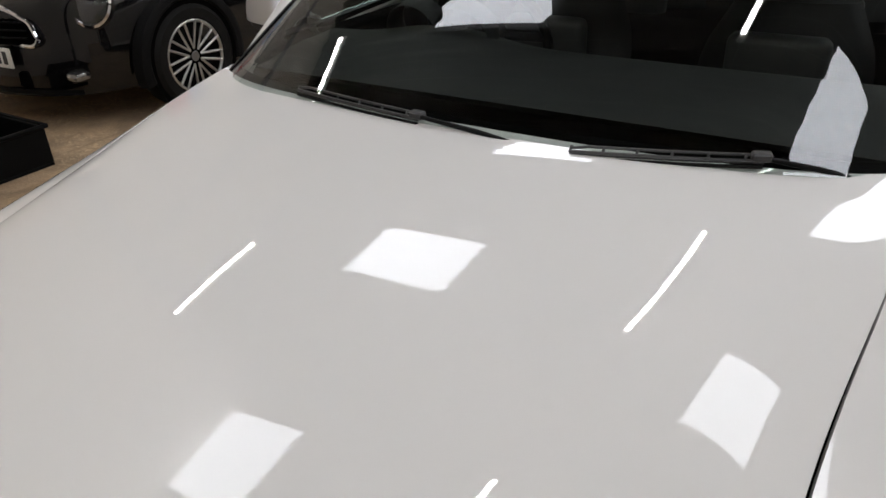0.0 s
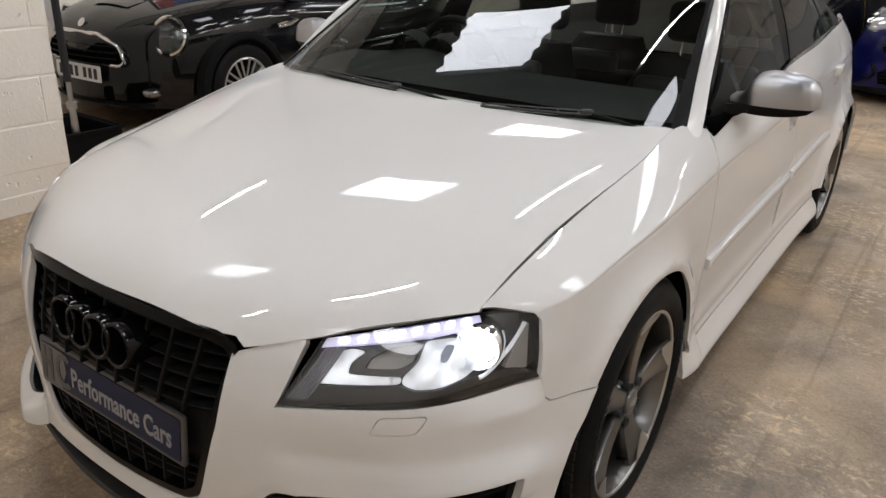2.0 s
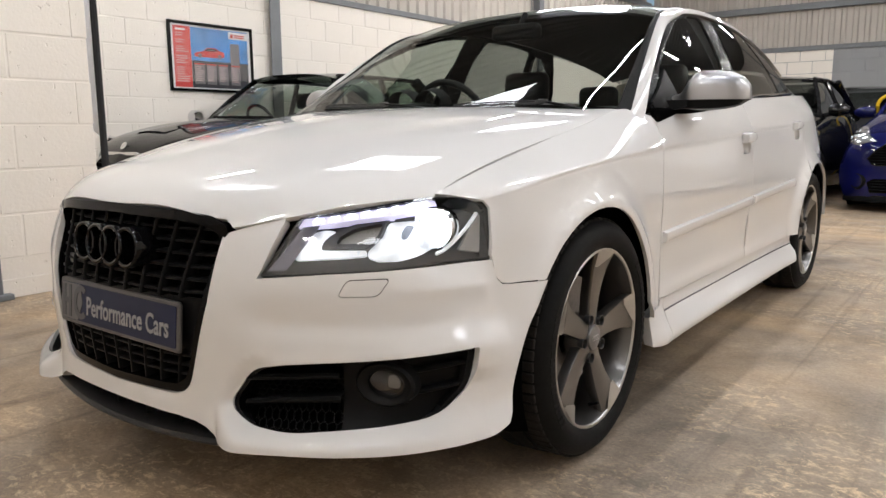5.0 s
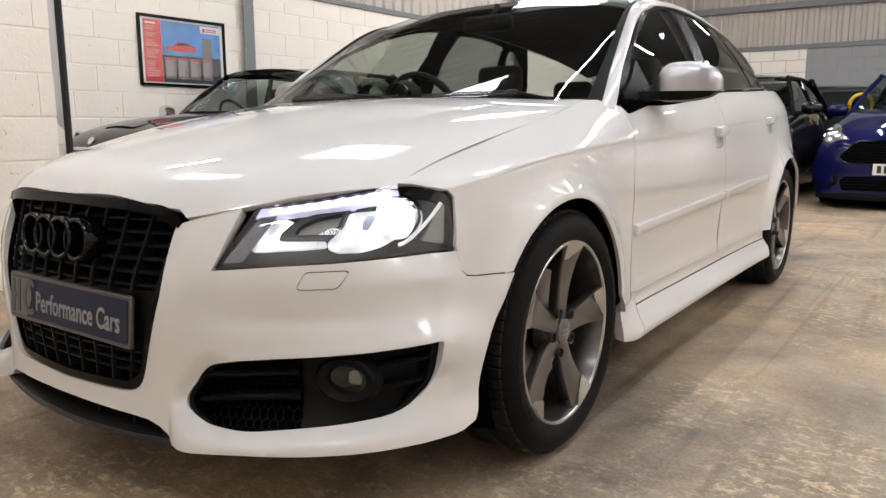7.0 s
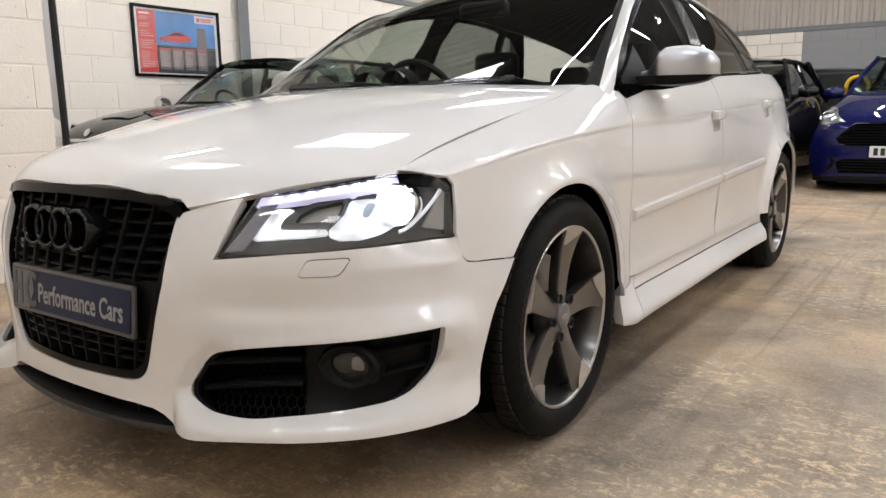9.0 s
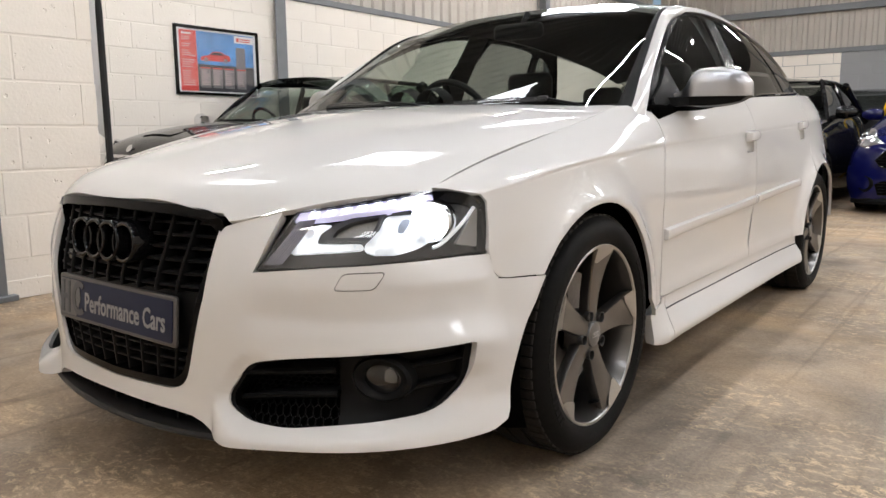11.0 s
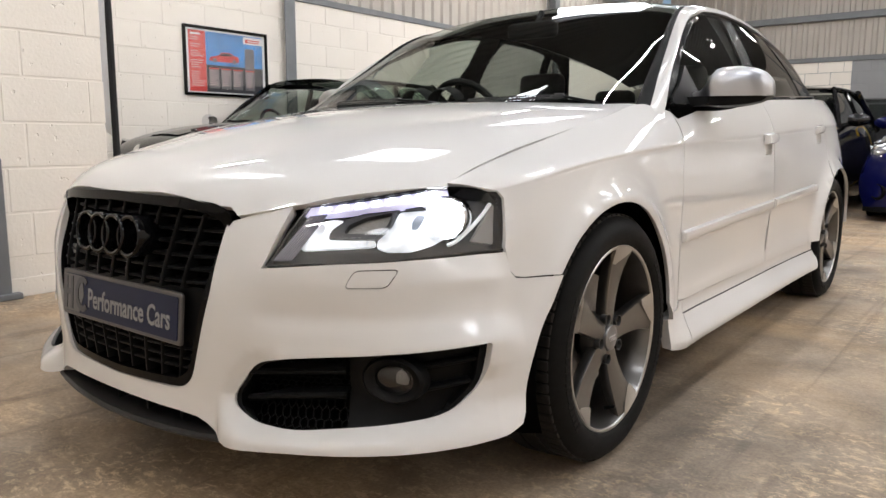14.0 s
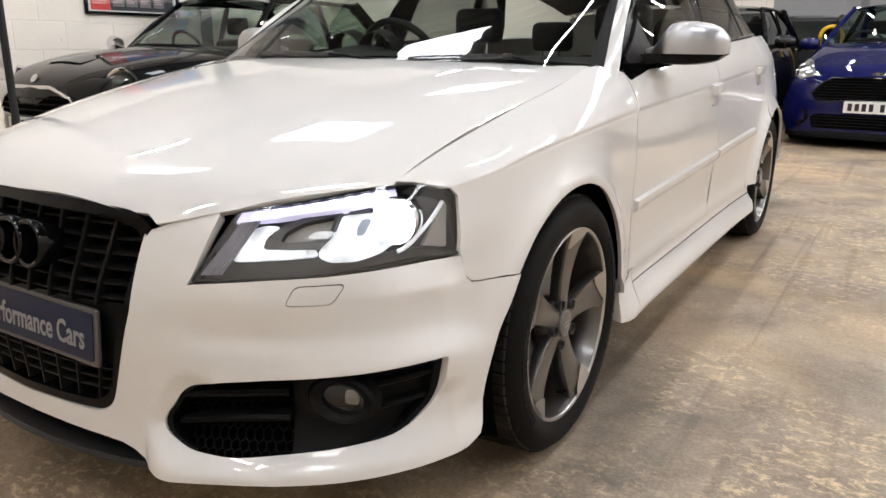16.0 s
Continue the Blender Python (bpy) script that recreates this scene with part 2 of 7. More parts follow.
def skin(name, fn, outline, material, parent, step=0.03, holes=(), depth=0.014, mirror=False, label="", out=(0, 1.2, 0.55), both=False, lines=()):
    """A curved sheet: fn(u, v) gives places, outline and holes are polygons in u, v. Its rims fold inwards by depth."""
    from mathutils.geometry import delaunay_2d_cdt

    loops = [resample(p, step) for p in (outline, *holes)]
    rim = np.concatenate(loops)
    lo, hi = rim.min(0), rim.max(0)
    nx, ny = (max(2, int(np.ceil(d / step))) for d in hi - lo)
    gx, gy = np.meshgrid(np.linspace(lo[0], hi[0], nx + 1), np.linspace(lo[1], hi[1], ny + 1))
    grid = np.column_stack([gx.ravel(), gy.ravel()])
    keep = inside(grid, loops[0])
    for hole in loops[1:]:
        keep &= ~inside(grid, hole)
    grid = grid[keep]
    far = np.ones(len(grid), bool)
    for chunk in np.array_split(rim, max(1, len(rim) // 200)):
        far &= (((grid[:, None] - chunk[None]) ** 2).sum(-1) > (0.45 * step) ** 2).all(1)
    pts = np.concatenate([rim, grid[far]])
    edges, at = [], 0
    for loop in loops:
        edges += [(at + i, at + (i + 1) % len(loop)) for i in range(len(loop))]
        at += len(loop)
    for line in lines:
        line = np.array(line)
        line = line[inside(line, loops[0])]
        if len(line) > 1:
            edges += [(len(pts) + i, len(pts) + i + 1) for i in range(len(line) - 1)]
            pts = np.concatenate([pts, line])
    vs, _, fs, orig, _, _ = delaunay_2d_cdt([Vector(p) for p in pts], edges, [], 0, 1e-6)
    uv = np.array([tuple(v) for v in vs])
    fs = np.array([f for f in fs if len(f) == 3])
    mid = uv[fs].mean(1)
    ok = inside(mid, loops[0])
    for hole in loops[1:]:
        ok &= ~inside(mid, hole)
    fs = fs[ok]
    p = np.stack(fn(uv[:, 0], uv[:, 1]), -1)
    e = 1e-4
    du = np.stack(fn(uv[:, 0] + e, uv[:, 1]), -1) - np.stack(fn(uv[:, 0] - e, uv[:, 1]), -1)
    dv = np.stack(fn(uv[:, 0], uv[:, 1] + e), -1) - np.stack(fn(uv[:, 0], uv[:, 1] - e), -1)
    nrm = np.cross(du, dv)
    nrm /= np.maximum(np.linalg.norm(nrm, axis=1, keepdims=True), 1e-12)
    if ((p - np.array(out)) * nrm).sum() < 0:
        nrm = -nrm
    tri = p[fs]
    flip = (np.cross(tri[:, 1] - tri[:, 0], tri[:, 2] - tri[:, 0]) * nrm[fs].mean(1)).sum(-1) < 0
    fs[flip] = fs[flip][:, ::-1]
    count, verts, normals, faces = len(p), [p], [nrm], [fs]
    if depth:
        seen = {}
        for f in fs:
            for a, b in ((f[0], f[1]), (f[1], f[2]), (f[2], f[0])):
                seen[(a, b)] = 1
        border = [(a, b) for a, b in seen if (b, a) not in seen]
        for a, b in border:
            side = np.cross(p[b] - p[a], nrm[a])
            side /= max(np.linalg.norm(side), 1e-12)
            verts.append(np.array([p[a], p[b], p[b] - depth * nrm[b], p[a] - depth * nrm[a]]))
            normals.append(np.array([side] * 4))
            faces.append(np.array([[count, count + 3, count + 2], [count, count + 2, count + 1]]))
            count += 4
    verts, normals, faces = np.concatenate(verts), np.concatenate(normals), np.concatenate(faces)
    made = []
    for sign in (1, -1) if mirror else (1,):
        v, n, f = verts.copy(), normals.copy(), faces
        if sign < 0:
            v[:, 0] *= -1
            n[:, 0] *= -1
            f = faces[:, ::-1]
        if both and sign > 0:
            w, m2 = v.copy(), n.copy()
            w[:, 0] *= -1
            m2[:, 0] *= -1
            f = np.concatenate([f, faces[:, ::-1] + len(v)])
            v, n = np.concatenate([v, w]), np.concatenate([n, m2])
        me = bpy.data.meshes.new(name)
        me.from_pydata(v.tolist(), [], f.tolist())
        me.materials.append(material)
        me.shade_smooth()
        me.normals_split_custom_set_from_vertices(n.tolist())
        ob = new(name, me)
        ob.parent = parent
        if label:
            tagged(ob, label)
        made.append(ob)
    return made


def thing(name, at, label, category, group="", kind=""):
    ob = new(name)
    ob.matrix_basis = Matrix.Translation(at) if not isinstance(at, Matrix) else at
    ob.empty_display_size = 0.1
    return tagged(ob, label, category, group, kind)


SIDEGLASS_F = glass("green_side_glass", (0.66, 0.72, 0.68))
FRAMEBLACK = mat("grille_frame_black", (0.003, 0.003, 0.0033), 0.10, spec=0.13)
PILLARBLACK = mat("pillar_black", (0.004, 0.004, 0.0043), 0.20, spec=0.07, noise_scale=200, noise_amt=0.1)
LEDTRAY = glow("led_tray", (0.74, 0.72, 1.0), 0.9)
# emission put on the lamp's chrome sweep in place of its shine
TRAYGLOW = glow("sweep_glow", (0.90, 0.96, 1.0), 0.45)
PALEBOWL = mat("blue_grey_reflector", (0.42, 0.47, 0.55), 0.3, metal=0.4, noise_scale=40, noise_amt=0.2)
# reflectors emit by noise, imitating uneven light from the burner
SOFTGLOW = glow("patchy_glow_reflector", (0.92, 0.96, 1.0), 0.9)
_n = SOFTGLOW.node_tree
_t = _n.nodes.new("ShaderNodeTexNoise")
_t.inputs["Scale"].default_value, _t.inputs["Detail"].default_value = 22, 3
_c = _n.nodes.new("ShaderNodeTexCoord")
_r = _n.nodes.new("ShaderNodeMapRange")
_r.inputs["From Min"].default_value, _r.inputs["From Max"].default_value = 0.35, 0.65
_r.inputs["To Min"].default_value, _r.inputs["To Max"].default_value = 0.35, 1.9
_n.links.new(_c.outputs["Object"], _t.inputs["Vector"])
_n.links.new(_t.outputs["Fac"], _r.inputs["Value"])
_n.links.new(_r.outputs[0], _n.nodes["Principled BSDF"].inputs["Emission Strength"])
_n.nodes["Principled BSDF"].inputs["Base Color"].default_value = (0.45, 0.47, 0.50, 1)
TREAD = mat("tyre_tread", (0.022, 0.020, 0.018), 0.75, spec=0.12, noise_scale=90, noise_amt=0.4)
LAMPRIB = mat("clear_rib", (0.30, 0.30, 0.36), 0.15, metal=0.6)
MARKER = mat("grey_reflector", (0.32, 0.31, 0.29), 0.35, noise_scale=350, noise_amt=0.5, bump=0.4, bump_scale=500)
PLATEFRAME = mat("grey_plate_frame", (0.10, 0.097, 0.094), 0.3, metal=0.5, noise_scale=40, noise_amt=0.15)
PLATELETTER = mat("pale_plate_lettering", (0.27, 0.27, 0.27), 0.5, spec=0.3, noise_scale=40, noise_amt=0.1)
LOGOGREY = mat("dark_grey_print", (0.055, 0.055, 0.06), 0.35, noise_scale=40, noise_amt=0.1)
FOGBOWL = mat("fog_bowl", (0.012, 0.012, 0.012), 0.3, metal=0.3, noise_scale=60, noise_amt=0.2)
CAPGREY = mat("cap_grey", (0.16, 0.155, 0.15), 0.3, metal=0.5, noise_scale=60, noise_amt=0.1)
BOLT = mat("wheel_bolt_steel", (0.10, 0.10, 0.10), 0.4, metal=0.8, noise_scale=90, noise_amt=0.2)
WIPER = mat("wiper_grey", (0.022, 0.022, 0.023), 0.4, noise_scale=100, noise_amt=0.2)
HEADLINER = mat("dark_headlining", (0.012, 0.012, 0.012), 0.9, noise_scale=80, noise_amt=0.1)
LIGHTGLASS = glass("pale_green_glass", (0.62, 0.70, 0.65))
DIMBOWL = mat("unlit_reflector", (0.30, 0.30, 0.30), 0.15, metal=0.9, noise_scale=25, noise_amt=0.3)
SILVERALLOY = mat("silver_alloy", (0.45, 0.45, 0.44), 0.3, metal=0.9, noise_scale=60, noise_amt=0.1)
HEADGLASS = mat("clear_lamp_cluster", (0.42, 0.42, 0.43), 0.08, metal=0.6, coat=1.0, noise_scale=25, noise_amt=0.5)
DARKPAINT = mat("dark_grey_car_paint", (0.03, 0.03, 0.032), 0.3, metal=0.4, coat=1.0, noise_scale=400, noise_amt=0.1)
PAPER = mat("poster_paper", (0.72, 0.72, 0.72), 0.5, noise_scale=30, noise_amt=0.04)
POSTERRED = mat("poster_red", (0.62, 0.045, 0.04), 0.5, noise_scale=30, noise_amt=0.08)
POSTERDARK = mat("poster_dark", (0.025, 0.027, 0.035), 0.5, noise_scale=30, noise_amt=0.2)
POSTERGREY = mat("poster_grey", (0.16, 0.15, 0.16), 0.5, noise_scale=60, noise_amt=0.3)
POSTERBLUE = mat("poster_blue", (0.045, 0.24, 0.62), 0.5, noise_scale=5, noise_amt=0.75)
PINKTEXT = mat("pale_print", (0.55, 0.40, 0.40), 0.5, noise_scale=60, noise_amt=0.2)
BLUETEXT = mat("pale_blue_print", (0.12, 0.30, 0.58), 0.5, noise_scale=60, noise_amt=0.2)
BLACKMATT = mat("black_fabric", (0.014, 0.014, 0.015), 0.8, noise_scale=200, noise_amt=0.2)
CLOTH = mat("white_cloth", (0.72, 0.73, 0.76), 0.7, noise_scale=100, noise_amt=0.05)


# ---- the unit: floor, walls, roof ----
def concrete_floor():
    m = bpy.data.materials.new("worn_concrete")
    m.use_nodes = True
    nt = m.node_tree
    b = nt.nodes["Principled BSDF"]
    tc = nt.nodes.new("ShaderNodeTexCoord")

    def noise_tex(scale, detail=8, rough=0.6, distort=0.0):
        n = nt.nodes.new("ShaderNodeTexNoise")
        n.inputs["Scale"].default_value, n.inputs["Detail"].default_value = scale, detail
        n.inputs["Roughness"].default_value, n.inputs["Distortion"].default_value = rough, distort
        nt.links.new(tc.outputs["Object"], n.inputs["Vector"])
        return n.outputs["Fac"]

    def ramp(fac, *stops):
        r = nt.nodes.new("ShaderNodeValToRGB")
        while len(r.color_ramp.elements) < len(stops):
            r.color_ramp.elements.new(0.5)
        for e, (p, c) in zip(r.color_ramp.elements, stops):
            e.position, e.color = p, (*c, 1)
        nt.links.new(fac, r.inputs[0])
        return r.outputs[0]

    def mix(fac, a, c, blend="MIX"):
        x = nt.nodes.new("ShaderNodeMix")
        x.data_type, x.blend_type = "RGBA", blend
        for sock, val in ((x.inputs[0], fac), (x.inputs[6], a), (x.inputs[7], c)):
            if isinstance(val, (int, float)):
                sock.default_value = val
            elif isinstance(val, tuple):
                sock.default_value = (*val, 1)
            else:
                nt.links.new(val, sock)
        return x.outputs[2]

    def streaks(angle, sx, sy, scale, detail=6, rough=0.6, distort=0.3):
        mp = nt.nodes.new("ShaderNodeMapping")
        mp.inputs["Rotation"].default_value = (0, 0, radians(angle))
        mp.inputs["Scale"].default_value = (sx, sy, 1)
        nt.links.new(tc.outputs["Object"], mp.inputs["Vector"])
        n = nt.nodes.new("ShaderNodeTexNoise")
        n.inputs["Scale"].default_value, n.inputs["Detail"].default_value = scale, detail
        n.inputs["Roughness"].default_value, n.inputs["Distortion"].default_value = rough, distort
        nt.links.new(mp.outputs[0], n.inputs["Vector"])
        return n.outputs["Fac"]

    zone = ramp(noise_tex(0.55, 5, 0.55, 0.5), (0.40, (0, 0, 0)), (0.60, (1, 1, 1)))
    grey = ramp(noise_tex(2.2, 9, 0.65, 0.4), (0.32, (0.135, 0.109, 0.085)), (0.52, (0.32, 0.258, 0.197)), (0.70, (0.53, 0.425, 0.31)))
    ochre = ramp(noise_tex(1.9, 9, 0.65, 0.4), (0.32, (0.25, 0.18, 0.115)), (0.52, (0.54, 0.39, 0.245)), (0.70, (0.74, 0.54, 0.33)))
    col = mix(zone, grey, ochre)
    worn = ramp(noise_tex(1.1, 8, 0.62, 0.8), (0.44, (0.06, 0.06, 0.06)), (0.58, (1, 1, 1)))
    flakes = ramp(streaks(28, 1.0, 1.5, 21, 12, 0.82, 0.6), (0.525, (0, 0, 0)), (0.555, (1, 1, 1)))
    fac = mix(1.0, worn, flakes, "MULTIPLY")
    col = mix(fac, col, (0.72, 0.545, 0.35))
    marks = ramp(streaks(-8, 11.0, 0.35, 1.0, 5, 0.55, 0.9), (0.58, (1, 1, 1)), (0.68, (0.66, 0.64, 0.63)))
    col = mix(0.8, col, marks, "MULTIPLY")
    dark = ramp(noise_tex(3.1, 9, 0.68, 0.5), (0.60, (1, 1, 1)), (0.72, (0.42, 0.41, 0.40)))
    col = mix(0.8, col, dark, "MULTIPLY")
    grain = ramp(noise_tex(80, 8, 0.85), (0.36, (0.56, 0.55, 0.54)), (0.60, (1.0, 0.99, 0.98)))
    col = mix(1.0, col, grain, "MULTIPLY")
    spots = ramp(noise_tex(55, 4, 0.7), (0.62, (1, 1, 1)), (0.72, (0.50, 0.47, 0.45)))
    col = mix(0.7, col, spots, "MULTIPLY")
    chips = ramp(noise_tex(48, 8, 0.8, 0.6), (0.62, (0, 0, 0)), (0.65, (1, 1, 1)))
    col = mix(chips, col, (0.56, 0.44, 0.29))
    nt.links.new(col, b.inputs["Base Color"])
    rr = ramp(noise_tex(3.5, 6, 0.6), (0.35, (0.42, 0.42, 0.42)), (0.7, (0.68, 0.68, 0.68)))
    nt.links.new(rr, b.inputs["Roughness"])
    bp = nt.nodes.new("ShaderNodeBump")
    bp.inputs["Strength"].default_value, bp.inputs["Distance"].default_value = 0.25, 0.004
    nt.links.new(noise_tex(45, 8, 0.7), bp.inputs["Height"])
    nt.links.new(bp.outputs[0], b.inputs["Normal"])
    return m


def block_paint(name, color):
    m = mat(name, color, 0.55, noise_scale=2.2, noise_amt=0.05)
    nt = m.node_tree
    b = nt.nodes["Principled BSDF"]
    tc = nt.nodes.new("ShaderNodeTexCoord")
    v = nt.nodes.new("ShaderNodeTexNoise")
    v.inputs["Scale"].default_value, v.inputs["Detail"].default_value = 55, 9
    n = nt.nodes.new("ShaderNodeTexNoise")
    n.inputs["Scale"].default_value, n.inputs["Detail"].default_value = 22, 3
    r = nt.nodes.new("ShaderNodeValToRGB")
    r.color_ramp.elements[0].position, r.color_ramp.elements[0].color = 0.27, (0, 0, 0, 1)
    r.color_ramp.elements[1].position, r.color_ramp.elements[1].color = 0.33, (1, 1, 1, 1)
    add = nt.nodes.new("ShaderNodeMath")
    add.operation = "MULTIPLY_ADD"
    add.inputs[1].default_value = 0.35
    info = nt.nodes.new("ShaderNodeObjectInfo")
    off = nt.nodes.new("ShaderNodeVectorMath")
    off.operation = "ADD"
    nt.links.new(tc.outputs["Object"], off.inputs[0])
    sc = nt.nodes.new("ShaderNodeMath")
    sc.operation = "MULTIPLY"
    sc.inputs[1].default_value = 37.0
    nt.links.new(info.outputs["Random"], sc.inputs[0])
    nt.links.new(sc.outputs[0], off.inputs[1])
    for t in (v, n):
        nt.links.new(off.outputs[0], t.inputs["Vector"])
    nt.links.new(n.outputs["Fac"], r.inputs[0])
    nt.links.new(v.outputs["Fac"], add.inputs[0])
    nt.links.new(r.outputs[0], add.inputs[2])
    bp = nt.nodes.new("ShaderNodeBump")
    bp.inputs["Strength"].default_value, bp.inputs["Distance"].default_value = 0.8, 0.007
    nt.links.new(add.outputs[0], bp.inputs["Height"])
    nt.links.new(bp.outputs[0], b.inputs["Normal"])
    return m


CREAM = block_paint("cream_block_paint", (0.83, 0.78, 0.71))
GREYBLOCK = block_paint("grey_block_paint", (0.27, 0.275, 0.285))
CLAD = mat("beige_steel_cladding", (0.44, 0.405, 0.36), 0.45, noise_scale=3, noise_amt=0.10)
ROOFSHEET = mat("dull_roof_sheet", (0.045, 0.043, 0.041), 0.6, noise_scale=2, noise_amt=0.15)
CONCRETE = concrete_floor()

WALL_X, NEAR_X, NEAR_END, BACK_Y, RIGHT_X, FRONT_Y, EAVES, TOP = -4.75, -2.45, 0.43, 14.3, 6.2, -4.3, 4.7, 2.30
COURSE, BLOCK = 0.2325, 0.452

bm = bmesh.new()
bmesh.ops.create_grid(bm, x_segments=40, y_segments=50, size=0.5)
for v in bm.verts:
    v.co = Vector((2.0 + v.co.x * 14.2, 2.6 + v.co.y * 23.8, 0))
tagged(part("floor", bm, CONCRETE), "worn stained brown-grey concrete workshop floor", "floor", kind="structure")

# a painted block, its face towards +x, its back corner at the origin
bm = bmesh.new()
box(bm, -0.1, 0.0, 0.003, BLOCK - 0.003, 0.003, COURSE - 0.003, bevel=0.005, segments=1)
block_mesh = bpy.data.meshes.new("block")
bm.to_mesh(block_mesh)
bm.free()
block_mesh.materials.append(CREAM)
grey_mesh = block_mesh.copy()
grey_mesh.materials.clear()
grey_mesh.materials.append(GREYBLOCK)


def wall_sheet(name, x0, x1, y0, y1, z0, z1, material, label):
    bm = bmesh.new()
    box(bm, x0, x1, y0, y1, z0, z1)
    return tagged(part(name, bm, material), label, "wall", kind="structure")


wall_near = wall_sheet("wall_near", NEAR_X - 0.25, NEAR_X - 0.004, FRONT_Y, NEAR_END - 0.004, 0, EAVES, CREAM, "cream painted concrete block pier wall")
wall_return = wall_sheet("wall_return", WALL_X - 0.25, NEAR_X - 0.25, NEAR_END - 0.25, NEAR_END - 0.004, 0, EAVES, CREAM, "cream painted block return wall")
wall_west = wall_sheet("wall_west", WALL_X - 0.25, WALL_X - 0.004, NEAR_END, BACK_Y + 0.25, 0, TOP, CREAM, "white painted concrete block wall below steel cladding")
wall_north = wall_sheet("wall_north", WALL_X, RIGHT_X, BACK_Y + 0.004, BACK_Y + 0.25, 0, TOP, GREYBLOCK, "painted block wall, part white and part grey")
# east and south walls are unseen, placed close and pale to bounce light
wall_east = wall_sheet("wall_east", RIGHT_X, RIGHT_X + 0.2, FRONT_Y, BACK_Y, 0, EAVES, CREAM, "unseen cream wall closing the unit, set close to bounce light")
wall_south = wall_sheet("wall_south", NEAR_X - 0.25, RIGHT_X, FRONT_Y - 0.2, FRONT_Y, 0, EAVES, CREAM, "unseen cream wall closing the unit behind, set close to bounce light")


def steel_cladding(name, a, b, z0, z1, inward, label):
    """Trapezoid ribbed sheet from a to b (plan points)."""
    a, b, inward = Vector(a), Vector(b), Vector(inward)
    d = (b - a).normalized()
    n = int((b - a).length / 0.2)
    vs, fs = [], []
    prof = [(0, 0), (0.09, 0), (0.115, 0.03), (0.175, 0.03)]
    for i in range(n):
        for s, h in prof:
            p = a + d * (i * 0.2 + s) + inward * h
            vs += [(p.x, p.y, z0), (p.x, p.y, z1)]
    for i in range(len(vs) // 2 - 1):
        fs.append((2 * i, 2 * i + 2, 2 * i + 3, 2 * i + 1))
    ob = mesh_object(name, vs, fs, CLAD, smooth=False)
    return tagged(ob, label, "wall cladding", kind="structure")


steel_cladding("cladding_west", (WALL_X - 0.12, NEAR_END), (WALL_X - 0.12, BACK_Y), TOP - 0.02, EAVES, (1, 0), "beige ribbed steel wall cladding above the blocks")
steel_cladding("cladding_north", (WALL_X, BACK_Y + 0.12), (RIGHT_X, BACK_Y + 0.12), TOP - 0.02, EAVES, (0, -1), "beige ribbed steel wall cladding above the blocks")

for name, (x0, x1, y0, y1, z0, z1) in {
    "sheeting_rail_west": (WALL_X - 0.14, WALL_X + 0.02, NEAR_END, BACK_Y, TOP, TOP + 0.07),
    "sheeting_rail_north": (WALL_X, RIGHT_X, BACK_Y - 0.03, BACK_Y + 0.14, TOP, TOP + 0.09),
    "upper_rail_north": (WALL_X, RIGHT_X, BACK_Y - 0.02, BACK_Y + 0.12, 3.08, 3.2),
    "upper_rail_west": (WALL_X - 0.12, WALL_X - 0.0, NEAR_END, BACK_Y, 3.4, 3.5),
}.items():
    bm = bmesh.new()
    box(bm, x0, x1, y0, y1, z0, z1, bevel=0.006, segments=1)
    tagged(part(name, bm, GREYSTEEL), "grey painted horizontal steel sheeting rail", "rail", kind="structure")


def steel_column(name, x, y, along):
    """An I-section stanchion; along: the wall runs along y (True) or x."""
    bm = bmesh.new()
    for u0, u1, w0, w1 in ((-0.07, 0.07, 0.06, 0.07), (-0.07, 0.07, -0.10, -0.09), (-0.004, 0.004, -0.09, 0.06)):
        if along:
            box(bm, x + w0, x + w1, y + u0, y + u1, 0, EAVES)
        else:
            box(bm, x + u0, x + u1, y - w1, y - w0, 0, EAVES)
    return tagged(part(name, bm, GREYSTEEL), "grey painted steel I-beam column against the wall", "column", kind="structure")


steel_column("column_1", WALL_X, 3.70, True)
steel_column("column_2", WALL_X, 9.4, True)
steel_column("column_3", 0.42, BACK_Y, False)


# ---- white hatchback: body surfaces ----
car = thing("hatchback_car", (0, 0, 0), "glossy white five-door hatchback with lit xenon headlamps and black grille", "car")

EDGE_X = Curve((-0.50, 0.697), (-0.37, 0.698), (-0.2, 0.703), (0.0, 0.722), (0.2, 0.736), (0.37, 0.737), (0.52, 0.772), (1.4, 0.785), (1.9, 0.778), (2.4, 0.752), (3.0, 0.70), (3.4, 0.62))
EDGE_Z = Curve((-0.50, 0.731), (-0.37, 0.768), (-0.2, 0.806), (0.0, 0.852), (0.2, 0.894), (0.37, 0.925), (0.52, 0.918), (1.4, 0.972), (1.9, 1.0), (2.4, 1.022), (3.0, 1.04), (3.4, 1.04))
CREASE_X = Curve((-0.46, 0.745), (-0.39, 0.795), (-0.25, 0.828), (0.0, 0.846), (0.4, 0.842), (1.0, 0.846), (2.0, 0.828), (2.6, 0.815), (3.1, 0.755), (3.4, 0.66))
CREASE_Z = Curve((-0.50, 0.690), (-0.43, 0.715), (-0.31, 0.743), (-0.10, 0.774), (0.195, 0.797), (0.43, 0.809), (1.01, 0.834), (2.23, 0.883), (3.4, 0.925))
MID_X = Curve((-0.46, 0.795), (-0.35, 0.828), (-0.2, 0.842), (0.0, 0.847), (0.3, 0.846), (0.55, 0.847), (1.3, 0.856), (2.0, 0.856), (2.58, 0.868), (3.0, 0.83), (3.4, 0.70))
